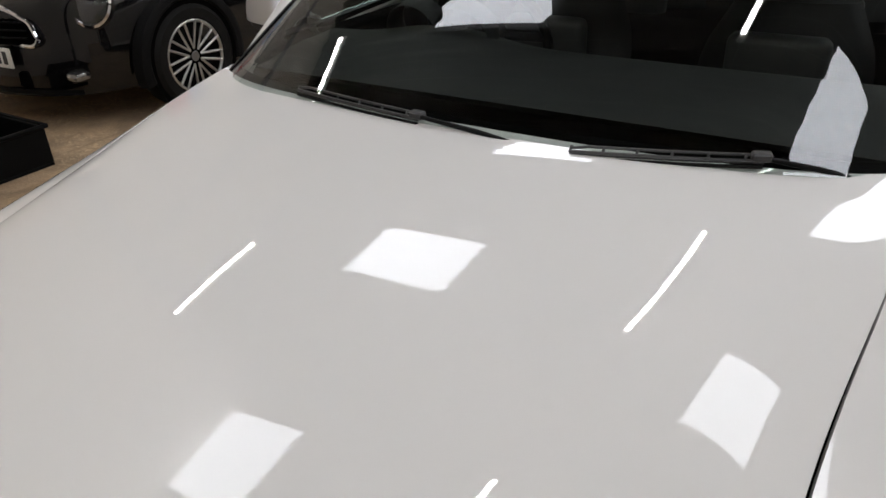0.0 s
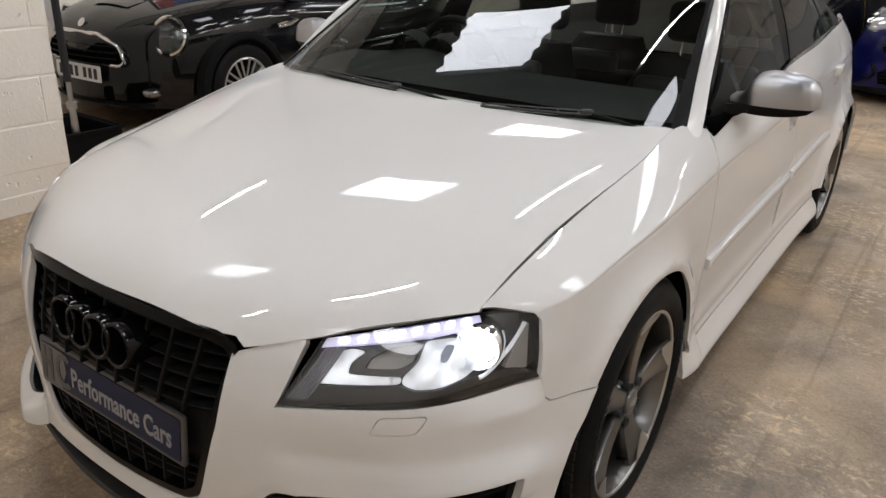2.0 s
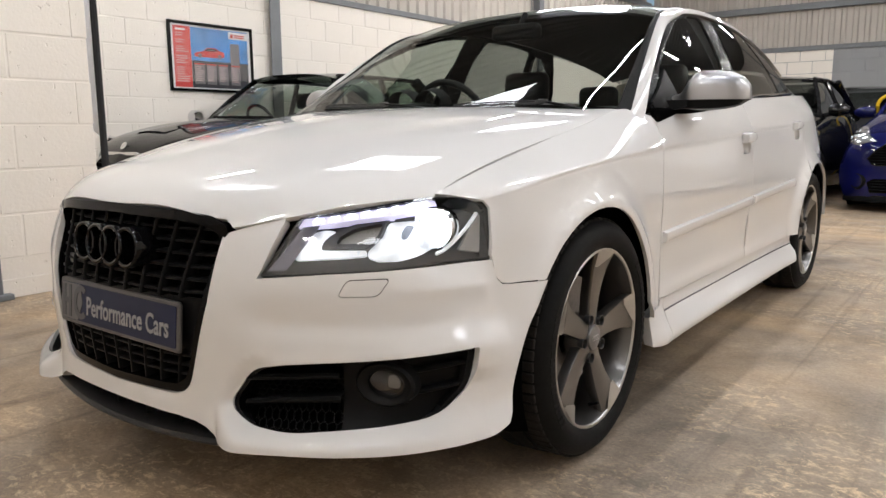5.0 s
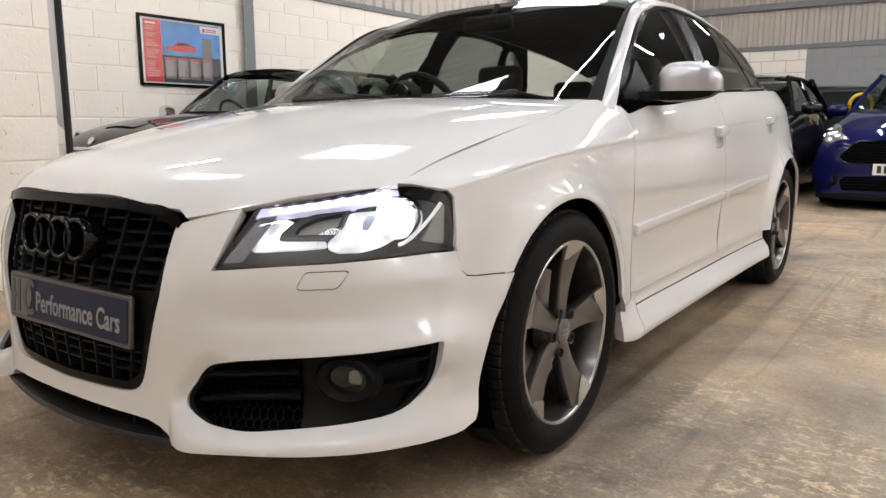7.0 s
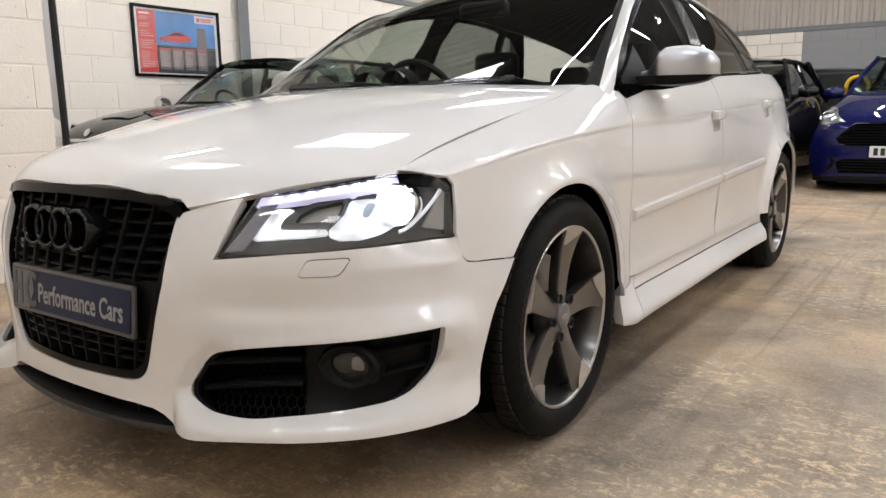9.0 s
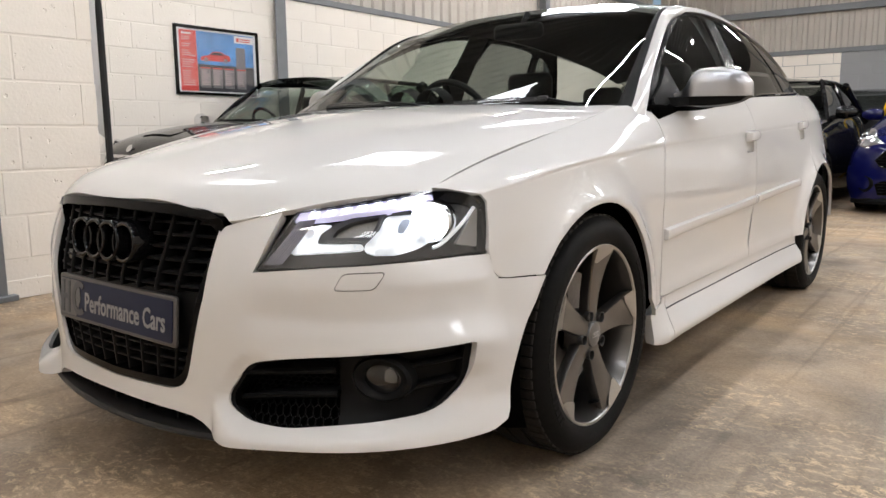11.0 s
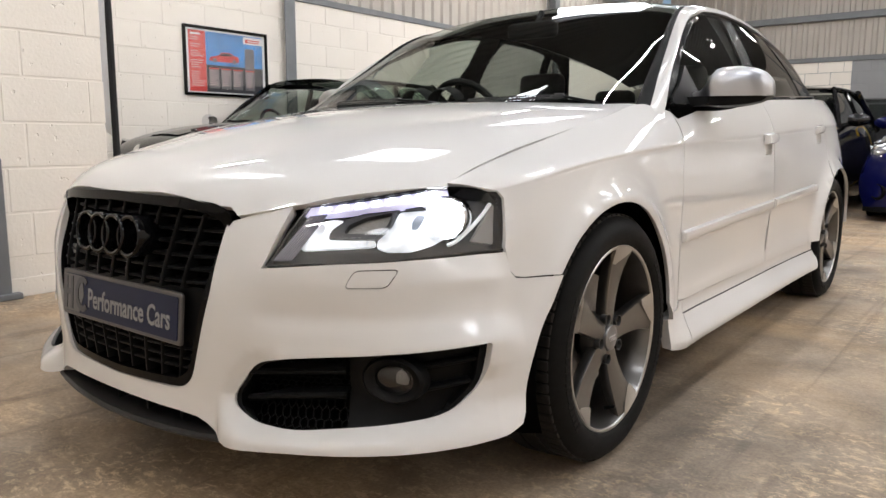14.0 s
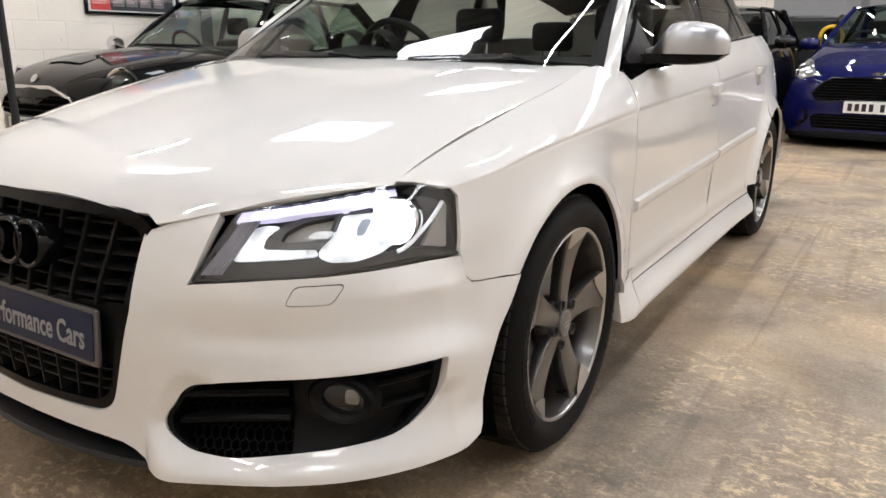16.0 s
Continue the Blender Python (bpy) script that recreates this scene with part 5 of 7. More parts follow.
for r in range(12):
    for k in range(12):
        x, z = 0.418 + 0.016 * k + (0.008 if r % 2 else 0), 0.248 + 0.0098 * r
        if x < 0.605 and z < 0.364 and z > 0.246 + max(0, (0.46 - x)) * 0.5:
            ring = [on_nose(x + 0.0082 * math.cos(radians(60 * a + 30)), z + 0.0062 * math.sin(radians(60 * a + 30)), -0.056) for a in range(6)]
            tube(bm, ring, 0.0012, 4, True)
both_sides("vent_mesh", bm, TRIM)
FOG, FOGN = off_surface(nose, around(0.682), 0.336, -0.030)
m = Matrix.Translation(FOG) @ Vector((0.30, -0.95, 0.02)).normalized().to_track_quat("Z", "Y").to_matrix().to_4x4() @ Matrix.Diagonal((1.12, 0.80, 1, 1))
bm = bmesh.new()
lathe(bm, [(0.038, 0.006), (0.043, 0.012), (0.055, 0.016), (0.061, 0.010), (0.063, -0.02), (0.040, -0.03)], 44, m)
bez = both_sides("fog_lamp", bm, SATIN, car, "round fog lamp, unlit, in black bezel")
bm = bmesh.new()
lathe(bm, [(0.0005, -0.026), (0.020, -0.022), (0.034, -0.010), (0.0385, 0.004)], 40, m)
for ob, owner in zip(both_sides("fog_reflector", bm, FOGBOWL, car), bez):
    ob.parent = owner
bm = bmesh.new()
lathe(bm, [(0.0005, 0.014), (0.015, 0.0125), (0.028, 0.009), (0.039, 0.003)], 40, m)
for ob, owner in zip(both_sides("fog_lens", bm, LAMPGLASS, car), bez):
    ob.parent, ob.visible_shadow = owner, False
bm = bmesh.new()
prism(bm, rounded([(0.003, -0.010), (0.026, -0.012), (0.029, 0.006), (0.018, 0.026), (0.004, 0.020)], 0.006, 3), 0.003, m @ Matrix.Translation((0.0, 0.0, -0.001)))
for ob, owner in zip(both_sides("fog_bulb_shield", bm, CAPGREY, car), bez):
    ob.parent = owner

# splitter lip, struts and a near-black block as the duct's shade behind them
bm = bmesh.new()
rows = []
for x in np.linspace(-0.385, 0.385, 33):
    y = -0.868 + 0.34 * abs(x) ** 2.1
    up = 0.012 * (abs(x) / 0.385) ** 2
    rows.append([(x, y + 0.10, 0.172 + up), (x, y + 0.020, 0.166 + up), (x, y + 0.004, 0.168 + up), (x, y - 0.006, 0.174 + up), (x, y - 0.008, 0.180 + up), (x, y - 0.003, 0.187 + up), (x, y + 0.012, 0.192 + up), (x, y + 0.10, 0.190 + up)])
sweep(bm, rows)
part("splitter", bm, LIPMAT, car, "scuffed dark grey plastic splitter lip", True)
for x in (-0.30, -0.19, -0.065, 0.065, 0.19, 0.30):
    y = -0.835 + 0.34 * abs(x) ** 2.1
    bm = bmesh.new()
    box(bm, x - 0.004, x + 0.004, y, y + 0.05, 0.188, 0.262, 0.002, 1)
    part("splitter_strut", bm, SATIN, car)
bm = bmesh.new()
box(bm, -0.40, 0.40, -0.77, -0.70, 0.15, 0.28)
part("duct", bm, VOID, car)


# ---- white hatchback: wheels ----
WHEEL = Matrix(((0, 0, 1, 0), (1, 0, 0, 0), (0, 1, 0, 0), (0, 0, 0, 1)))  # local x, y, z to car y, z, x


def tyre_profile():
    # radius, outward offset from the hub face plane
    return [(0.236, 0.004), (0.240, 0.010), (0.250, 0.017), (0.268, 0.022), (0.285, 0.021), (0.300, 0.013), (0.310, 0.002), (0.3155, -0.012), (0.318, -0.04), (0.318, -0.17), (0.314, -0.195), (0.300, -0.212), (0.262, -0.22), (0.238, -0.206)]


def wheel_parts():
    out = []
    bm = bmesh.new()
    prof = tyre_profile()
    lathe(bm, prof, 96, WHEEL)
    out.append(("wheel", bm, RUBBER, "low-profile black tyre on anthracite five-spoke alloy wheel", True))
    # tread blocks on the shoulder
    bm = bmesh.new()
    for k in range(72):
        a = 2 * math.pi * k / 72
        vs = box(bm, -0.0115, 0.0115, 0.309, 0.3195, -0.052, -0.006, 0.002, 1)
        bmesh.ops.transform(bm, matrix=WHEEL @ Matrix.Rotation(a, 4, "Z"), verts=vs)
        for zz in (-0.098, -0.148):
            vs = box(bm, -0.0115, 0.0115, 0.314, 0.3205, zz - 0.020, zz + 0.022, 0, 1, Matrix.Rotation(0.3, 4, "Y"))
            bmesh.ops.transform(bm, matrix=WHEEL @ Matrix.Rotation(a + 0.03, 4, "Z"), verts=vs)
    out.append(("tread", bm, TREAD, "", False))
    # raised sidewall lettering, unreadable
    for start in (60, 240):
        bm = bmesh.new()
        for k in range(18):
            a = radians(start + 4 * k)
            w0, h0, h1 = (0.006, 0.262, 0.284) if k % 3 else (0.0085, 0.264, 0.282)
            vs = prism(bm, [(-w0, h0), (w0, h0), (w0, h1), (-w0, h1)], 0.0016, Matrix.Translation((0, 0, 0.0212)))
            bmesh.ops.transform(bm, matrix=WHEEL @ Matrix.Rotation(a, 4, "Z"), verts=vs)
        out.append(("sidewall_lettering", bm, RUBBER, "", False))
    # rim barrel with machined lip
    bm = bmesh.new()
    lathe(bm, [(0.2415, 0.004), (0.2415, 0.010), (0.239, 0.012), (0.2335, 0.011), (0.2315, 0.007)], 80, WHEEL)
    out.append(("rim_lip", bm, CUTALLOY, "machined silver rim lip", True))
    bm = bmesh.new()
    lathe(bm, [(0.2318, 0.007), (0.226, -0.012), (0.218, -0.05), (0.212, -0.10), (0.216, -0.17), (0.225, -0.20)], 80, WHEEL)
    out.append(("rim", bm, ANTHRACITE, "", True))
    # five blades
    for k in range(5):
        a = radians(-90 + 77 + 72 * k)
        rot = WHEEL @ Matrix.Rotation(a, 4, "Z")
        bm = bmesh.new()
        rows = []
        for r, l, w, zf, th in ((0.034, -0.026, 0.026, -0.010, 0.03), (0.07, -0.030, 0.026, -0.013, 0.03), (0.11, -0.036, 0.027, -0.013, 0.03), (0.15, -0.043, 0.030, -0.010, 0.03), (0.185, -0.052, 0.034, -0.005, 0.028), (0.212, -0.060, 0.040, 0.001, 0.026), (0.233, -0.066, 0.048, 0.007, 0.022)):
            mid = (l + w) / 2
            rows.append([(l * 0.93, r, zf - th), (l, r, zf - 0.006), (l + 0.003, r, zf), (mid, r, zf + 0.0045), (w - 0.003, r, zf - 0.002), (w, r, zf - 0.012), (w * 0.9, r, zf - th)])
        sweep(bm, rows)
        bmesh.ops.transform(bm, matrix=rot, verts=bm.verts)
        out.append(("spoke", bm, ANTHRACITE, "", True))
        bm = bmesh.new()
        rows = []
        for r, l, w, zf in ((0.186, -0.053, -0.040, -0.0015), (0.203, -0.058, -0.012, 0.0030), (0.218, -0.062, 0.012, 0.0078), (0.234, -0.067, 0.026, 0.0115)):
            rows.append([(l, r, zf), ((l + w) / 2, r, zf + 0.0022), (w, r, zf + 0.0012)])
        sweep(bm, rows)
        bmesh.ops.transform(bm, matrix=rot, verts=bm.verts)
        out.append(("machined_tip", bm, CUTALLOY, "bright machined spoke tip", True))
    # hub, cap, bolts
    bm = bmesh.new()
    lathe(bm, [(0.0005, -0.012), (0.040, -0.012), (0.052, -0.016), (0.060, -0.030), (0.062, -0.06)], 40, WHEEL)
    out.append(("hub", bm, ANTHRACITE, "", True))
    bm = bmesh.new()
    lathe(bm, [(0.0005, 0.002), (0.025, 0.0015), (0.0325, -0.001), (0.035, -0.007), (0.035, -0.02)], 36, WHEEL)
    out.append(("centre_cap", bm, CAPGREY, "grey centre cap", True))
    bm = bmesh.new()
    for k in range(4):
        ring = [WHEEL @ Vector((-0.0125 + 0.0083 * k + 0.0062 * math.cos(2 * math.pi * j / 16), 0.0062 * math.sin(2 * math.pi * j / 16), 0.002)) for j in range(16)]
        tube(bm, ring, 0.0009, 4, True)
    out.append(("cap_rings", bm, CUTALLOY, "", True))
    for k in range(5):
        a = radians(77 + 36 + 72 * k)
        c = Vector((0.056 * math.cos(a), 0.056 * math.sin(a), -0.015))
        bm = bmesh.new()
        lathe(bm, [(0.0155, 0.013), (0.0135, 0.013), (0.012, -0.004), (0.0005, -0.006)], 16, WHEEL @ Matrix.Translation(c))
        rod(bm, WHEEL @ (c + Vector((0, 0, -0.006))), WHEEL @ (c + Vector((0, 0, 0.004))), 0.0085, n=6)
        out.append(("wheel_bolt", bm, BOLT, "", True))
    bm = bmesh.new()
    rod(bm, WHEEL @ Vector((0.035, -0.205, -0.03)), WHEEL @ Vector((0.030, -0.192, 0.0)), 0.005, 0.004, 8)
    out.append(("valve", bm, TRIM, "", True))
    bm = bmesh.new()
    lathe(bm, [(0.062, -0.075), (0.158, -0.075), (0.158, -0.10), (0.062, -0.10)], 48, WHEEL)
    out.append(("brake_disc", bm, STEEL, "", True))
    bm = bmesh.new()
    pts = [(0.105 * math.cos(radians(a)), 0.105 * math.sin(radians(a))) for a in range(110, 181, 10)] + [(0.178 * math.cos(radians(a)), 0.178 * math.sin(radians(a))) for a in range(180, 109, -10)]
    prism(bm, pts, 0.045, WHEEL @ Matrix.Translation((0, 0, -0.105)), 0.006)
    out.append(("brake_caliper", bm, BLACKGLOSS, "", False))
    return out


def build_wheel(m, angle):
    """Build the parts of a wheel once, at the pose m."""
    base = None
    for nm, bm, material, label, smooth in wheel_parts():
        if nm not in ("brake_caliper", "wheel"):
            bmesh.ops.transform(bm, matrix=Matrix.Rotation(radians(angle), 4, "X"), verts=bm.verts)
        ob = part(nm, bm, material, base or car, label, smooth)
        if base is None:
            base = ob
    base.matrix_basis = m
    return base


HUB_X = 0.848
wheel = build_wheel(pose(HUB_X, 0, 0.318), 0)
for sx, y, turn in ((1, 2.578, 37), (-1, 0, 0), (-1, 2.578, 20)):
    twin = copy_thing(wheel, pose(sx * HUB_X, y, 0.318, turn if sx > 0 else 0, 0, 0 if sx > 0 else 180))
    twin.parent = car


# ---- white hatchback: mirrors, handles, wipers, cabin ----
bm = bmesh.new()
rows = []
for t in np.linspace(0, 1, 26):
    x = 0.778 + 0.226 * t
    grow = float(np.interp(t, (0, 0.11, 0.17, 0.24, 0.32, 0.42, 0.6, 0.8, 0.92, 1.0), (0.16, 0.22, 0.38, 0.70, 0.91, 0.98, 1.0, 0.93, 0.80, 0.56)))
    zt, zb = 0.958 + 0.094 * grow - 0.004 * t, 0.957 - 0.002 * t
    yf, yr = 0.640 + 0.05 * t * t + 0.035 * (1 - grow), 0.775 + 0.01 * t
    row = []
    for k in range(13):
        a = math.pi * k / 12
        row.append((x, (yf + yr) / 2 - (yr - yf) / 2 * math.copysign(abs(math.cos(a)) ** 0.75, math.cos(a)), zb + (zt - zb) * math.sin(a) ** 0.62))
    rows.append(row)
tip = [(1.012, 0.735 + 0.0 * k, 0.957 + 0.03 * math.sin(math.pi * k / 12)) for k in range(13)]
rows.append(tip)
sweep(bm, rows)
caps = both_sides("door_mirror", bm, BRUSHED, car, "matt silver mirror cap over black lower shell")
bm = bmesh.new()
rows = []
for t in np.linspace(0, 1, 12):
    x = 0.785 + 0.221 * t
    k2 = math.sin(math.pi * min(1, t * 0.9 + 0.1)) ** 0.4
    rows.append([(x, 0.645 + 0.05 * t * t + 0.01, 0.957), (x, 0.66 + 0.05 * t * t, 0.957 - 0.030 * k2), (x, 0.73, 0.957 - 0.034 * k2), (x, 0.772, 0.957 - 0.02 * k2), (x, 0.776, 0.957)])
sweep(bm, rows)
for ob, owner in zip(both_sides("lower_shell", bm, SATIN), caps):
    ob.parent = owner
bm = bmesh.new()
box(bm, 0.825, 0.978, 0.772, 0.778, 0.948, 1.022, 0.004)
for ob, owner in zip(both_sides("mirror_glass", bm, CHROME), caps):
    ob.parent = owner
bm = bmesh.new()
sweep(bm, [[(0.735, 0.58, 0.915), (0.735, 0.58, 0.955), (0.735, 0.70, 0.957), (0.735, 0.72, 0.920), (0.735, 0.58, 0.915)], [(0.80, 0.64, 0.925), (0.80, 0.645, 0.955), (0.80, 0.72, 0.956), (0.80, 0.74, 0.930), (0.80, 0.64, 0.925)], [(0.84, 0.655, 0.932), (0.84, 0.66, 0.955), (0.84, 0.72, 0.955), (0.84, 0.74, 0.936), (0.84, 0.655, 0.936)]])
for ob, owner in zip(both_sides("mirror_arm", bm, SATIN), caps):
    ob.parent = owner

for y0, z0 in HANDLES:
    bm = bmesh.new()
    rows = []
    for t, g in ((-1.03, 0.0), (-1.0, 0.55), (-0.92, 0.9), (-0.6, 1.0), (-0.2, 1.0), (0.2, 1.0), (0.6, 1.0), (0.92, 0.9), (1.0, 0.55), (1.03, 0.0)):
        q, nn = off_surface(side, y0 + 0.066 * t, float(flat_z(y0 + 0.066 * t, z0 + 0.004 + 0.003 * t)), 0.0)
        up = Vector((0, 0, 0.022 - 0.004 * abs(t)))
        lift = 0.026 * g
        rows.append([q - up + nn * 0.004, q - up * 1.02 + nn * lift * 0.8, q - up * 0.8 + nn * lift * 1.05, q + nn * (lift + 0.004), q + up * 0.75 + nn * lift * 0.95, q + up + nn * lift * 0.5, q + up * 1.04 - nn * 0.004])
    sweep(bm, rows)
    both_sides("door_handle", bm, WHITE)
    cup = np.array(handle_cup(y0, z0))
    mid = cup.mean(0)
    bm = bmesh.new()
    rows = []
    for f, d in ((1.02, -0.002), (0.97, -0.010), (0.88, -0.018), (0.65, -0.024), (0.3, -0.027), (0.02, -0.027)):
        ring = [off_surface(side, float(q[0]), float(q[1]), d)[0] for q in mid + (cup - mid) * f]
        rows.append(ring + ring[:1])
    sweep(bm, rows)
    both_sides("handle_cup", bm, WHITE)


def wiper(x0, x1, tip_v, root):
    """A parked wiper with a slotted aerofoil and its arm."""
    frame_pts = []
    for t in np.linspace(0, 1, 12):
        x = x0 + (x1 - x0) * t
        g = off_surface(screen, x / 0.735, tip_v[0] + (tip_v[1] - tip_v[0]) * t, 0.008)[0]
        frame_pts.append(g)
    bm = bmesh.new()
    upv = Vector((0, 0.75, 0.66)).normalized()
    for off_up, r in ((0.0, 0.004), (0.012, 0.0025)):
        tube(bm, [p + upv * off_up * (1 if 0 < i < 11 else 0.6) for i, p in enumerate(frame_pts)], r, 6)
    for i in (0, 2, 4, 6, 8, 10, 11):
        rod(bm, frame_pts[i], frame_pts[i] + upv * 0.012, 0.0025, n=6)
    box(bm, -0.02, 0.010, -0.010, 0.010, -0.006, 0.008, 0.003, 1, Matrix.Translation(frame_pts[-1] + upv * 0.008) @ Matrix.Rotation(math.atan2((frame_pts[-1] - frame_pts[-2]).y, (frame_pts[-1] - frame_pts[-2]).x), 4, "Z"))
    w = part("wiper", bm, WIPER, car, "dark grey slotted aero wiper", True)
    bm = bmesh.new()
    tube(bm, [frame_pts[-1] + Vector((0, 0, 0.006)), (frame_pts[-1] + Vector(root)) / 2 + Vector((0, 0, 0.008)), Vector(root)], [0.004, 0.005, 0.008], 8)
    part("wiper_arm", bm, SATIN, w)
    bm = bmesh.new()
    tube(bm, [p - upv * 0.004 - Vector((0, 0, 0.005)) for p in frame_pts], 0.003, 6)
    part("wiper_blade", bm, RUBBER, w)


wiper(-0.375, -0.05, (0.002, -0.012), (0.20, 0.186, 0.922))
wiper(0.25, 0.535, (-0.03, -0.002), (0.69, 0.325, 0.905))

# cabin
bm = bmesh.new()
rows = []
for x in np.linspace(-0.70, 0.70, 25):
    hood = 0.035 * math.exp(-(((x + 0.36) / 0.16) ** 2))
    rows.append([(x, 0.42, 0.915), (x, 0.60, 0.940 + hood * 0.3), (x, 0.74, 0.945 + hood), (x, 0.86, 0.915 + hood), (x, 0.90, 0.80), (x, 0.84, 0.55), (x, 0.80, 0.3)])
sweep(bm, rows)
part("dashboard", bm, DASH, car, "dark soft-touch dashboard", True)
for cx in (-0.44, -0.29):
    bm = bmesh.new()
    lathe(bm, [(0.066, 0.0), (0.072, 0.012), (0.078, 0.0), (0.080, -0.06)], 28, Matrix.Translation((cx, 0.80, 0.965)) @ pose(0, 0, 0, -75, 0, 0))
    part("dial_cowl", bm, DASH, car, "", True)
bm = bmesh.new()
sw = Matrix.Translation((-0.365, 1.02, 0.905)) @ pose(0, 0, 0, -65, 0, 0)
ring = [sw @ Vector((0.185 * math.cos(a), 0.185 * math.sin(a), 0)) for a in np.linspace(0, 2 * math.pi, 40, endpoint=False)]
tube(bm, ring, 0.016, 8, True)
for a in (0, 180, 270):
    rod(bm, sw @ Vector((0, 0, -0.01)), sw @ Vector((0.175 * math.cos(radians(a)), 0.175 * math.sin(radians(a)), 0)), 0.016, n=8)
lathe(bm, [(0.0005, 0.02), (0.05, 0.018), (0.065, 0.0), (0.06, -0.04)], 24, sw)
part("steering_wheel", bm, FABRIC, car, "black leather steering wheel", True)


def seat(x, y, name, w=0.25, base=0.33, top=0.94):
    bm = bmesh.new()
    rows = []
    for t in np.linspace(0, 1, 9):
        ww = w * (0.92 + 0.08 * math.sin(math.pi * t)) * (1 - 0.25 * max(0, t - 0.7) / 0.3)
        yy, zz = y + 0.20 * t, base + 0.12 + (top - base - 0.12) * t
        rows.append([(x + ww * math.sin(a) * 1.0, yy - 0.07 * math.cos(a), zz) for a in np.linspace(-math.pi, math.pi, 17)])
    sweep(bm, rows)
    bm.faces.new([v for v in bm.verts][-17:-1])
    s = part(name, bm, FABRIC, car, "black leather seat with grey centre", True)
    bm = bmesh.new()
    box(bm, x - w, x + w, y - 0.48, y + 0.04, base - 0.02, base + 0.15, 0.05, 3)
    part("seat_cushion", bm, FABRIC, s, "", True)
    bm = bmesh.new()
    box(bm, x - 0.125, x + 0.125, y + 0.20, y + 0.29, top + 0.05, top + 0.215, 0.04, 3)
    part("headrest", bm, FABRIC, s, "", True)
    for dx in (-0.05, 0.05):
        bm = bmesh.new()
        rod(bm, (x + dx, y + 0.22, top - 0.03), (x + dx, y + 0.24, top + 0.08), 0.006)
        part("headrest_post", bm, CHROME, s, "", True)
    bm = bmesh.new()
    box(bm, x - 0.14, x + 0.14, y - 0.06, y + 0.02, base + 0.25, top - 0.06, 0.03, 3, Matrix.Translation((0, 0.0, 0)))
    part("seat_panel", bm, SEATGREY, s, "", True)


seat(-0.36, 1.42, "front_seat")
seat(0.36, 1.42, "front_seat")
seat(-0.36, 2.28, "rear_seat", 0.27, 0.34, 0.90)
seat(0.36, 2.28, "rear_seat", 0.27, 0.34, 0.90)
bm = bmesh.new()
box(bm, -0.11, 0.11, 0.52, 0.58, 1.20, 1.265, 0.02, 3, Matrix.Translation((0, 0.42, 0.03)))
rod(bm, (0, 1.0, 1.29), (0, 1.04, 1.345), 0.012)
part("interior_mirror", bm, SATIN, car, "", True)
for sx in (-1, 1):
    bm = bmesh.new()
    sweep(bm, [[(sx * (float(window(1.48, z)[0]) - 0.035), y, z) for z in np.linspace(0.95, 1.33, 8)] for y in (1.40, 1.56)])
    part("pillar_trim", bm, SEATGREY, car, "", True)
bm = bmesh.new()
sweep(bm, [[(x, y, float(roof(np.array(x), np.array(y))[2]) - 0.03) for x in np.linspace(-0.53, 0.53, 9)] for y in np.linspace(1.12, 3.1, 10)])
part("headlining", bm, HEADLINER, car, "", True)


# ---- the other parked cars ----
def smooth_loft(bm, stations, ny=36, nu=22, cap=True):
    """A body skin through half sections: stations of (y, [(x, z), ...]) from the sill to the middle."""
    ys = [s[0] for s in stations]
    count = len(stations[0][1])
    cx = [Curve(*[(y, s[1][i][0]) for y, s in zip(ys, stations)]) for i in range(count)]
    cz = [Curve(*[(y, s[1][i][1]) for y, s in zip(ys, stations)]) for i in range(count)]
    rows = []
    for y in np.linspace(ys[0], ys[-1], ny):
        px, pz = Curve(*[(i, float(cx[i](y))) for i in range(count)]), Curve(*[(i, float(cz[i](y))) for i in range(count)])
        half = [(float(px(t)), y, float(pz(t))) for t in np.linspace(0, count - 1, nu)]
        rows.append(half + [(-x, yy, z) for x, yy, z in half[::-1][1:]])
    sweep(bm, rows)
    if cap:
        bm.verts.ensure_lookup_table()
        n = len(rows[0])
        for base in (0, len(rows) - 1):
            bm.verts.ensure_lookup_table()
            vs = [bm.verts[base * n + i] for i in range(n)]
            c = bm.verts.new((0, rows[base][0][1], sum(p[2] for p in rows[base]) / n))
            for i in range(n - 1):
                bm.faces.new((vs[i], vs[i + 1], c))
            bm.faces.new((vs[-1], vs[0], c))


def sheet(corners, nu=8, nv=8, bow=(0, 0, 0)):
    """A bowed four-cornered pane."""
    a, b, c, d = (Vector(p) for p in corners)
    bow = Vector(bow)
    return [[(a.lerp(b, u)).lerp(d.lerp(c, u), v) + bow * (math.sin(math.pi * u) * math.sin(math.pi * v) ** 0.7) for u in np.linspace(0, 1, nu)] for v in np.linspace(0, 1, nv)]


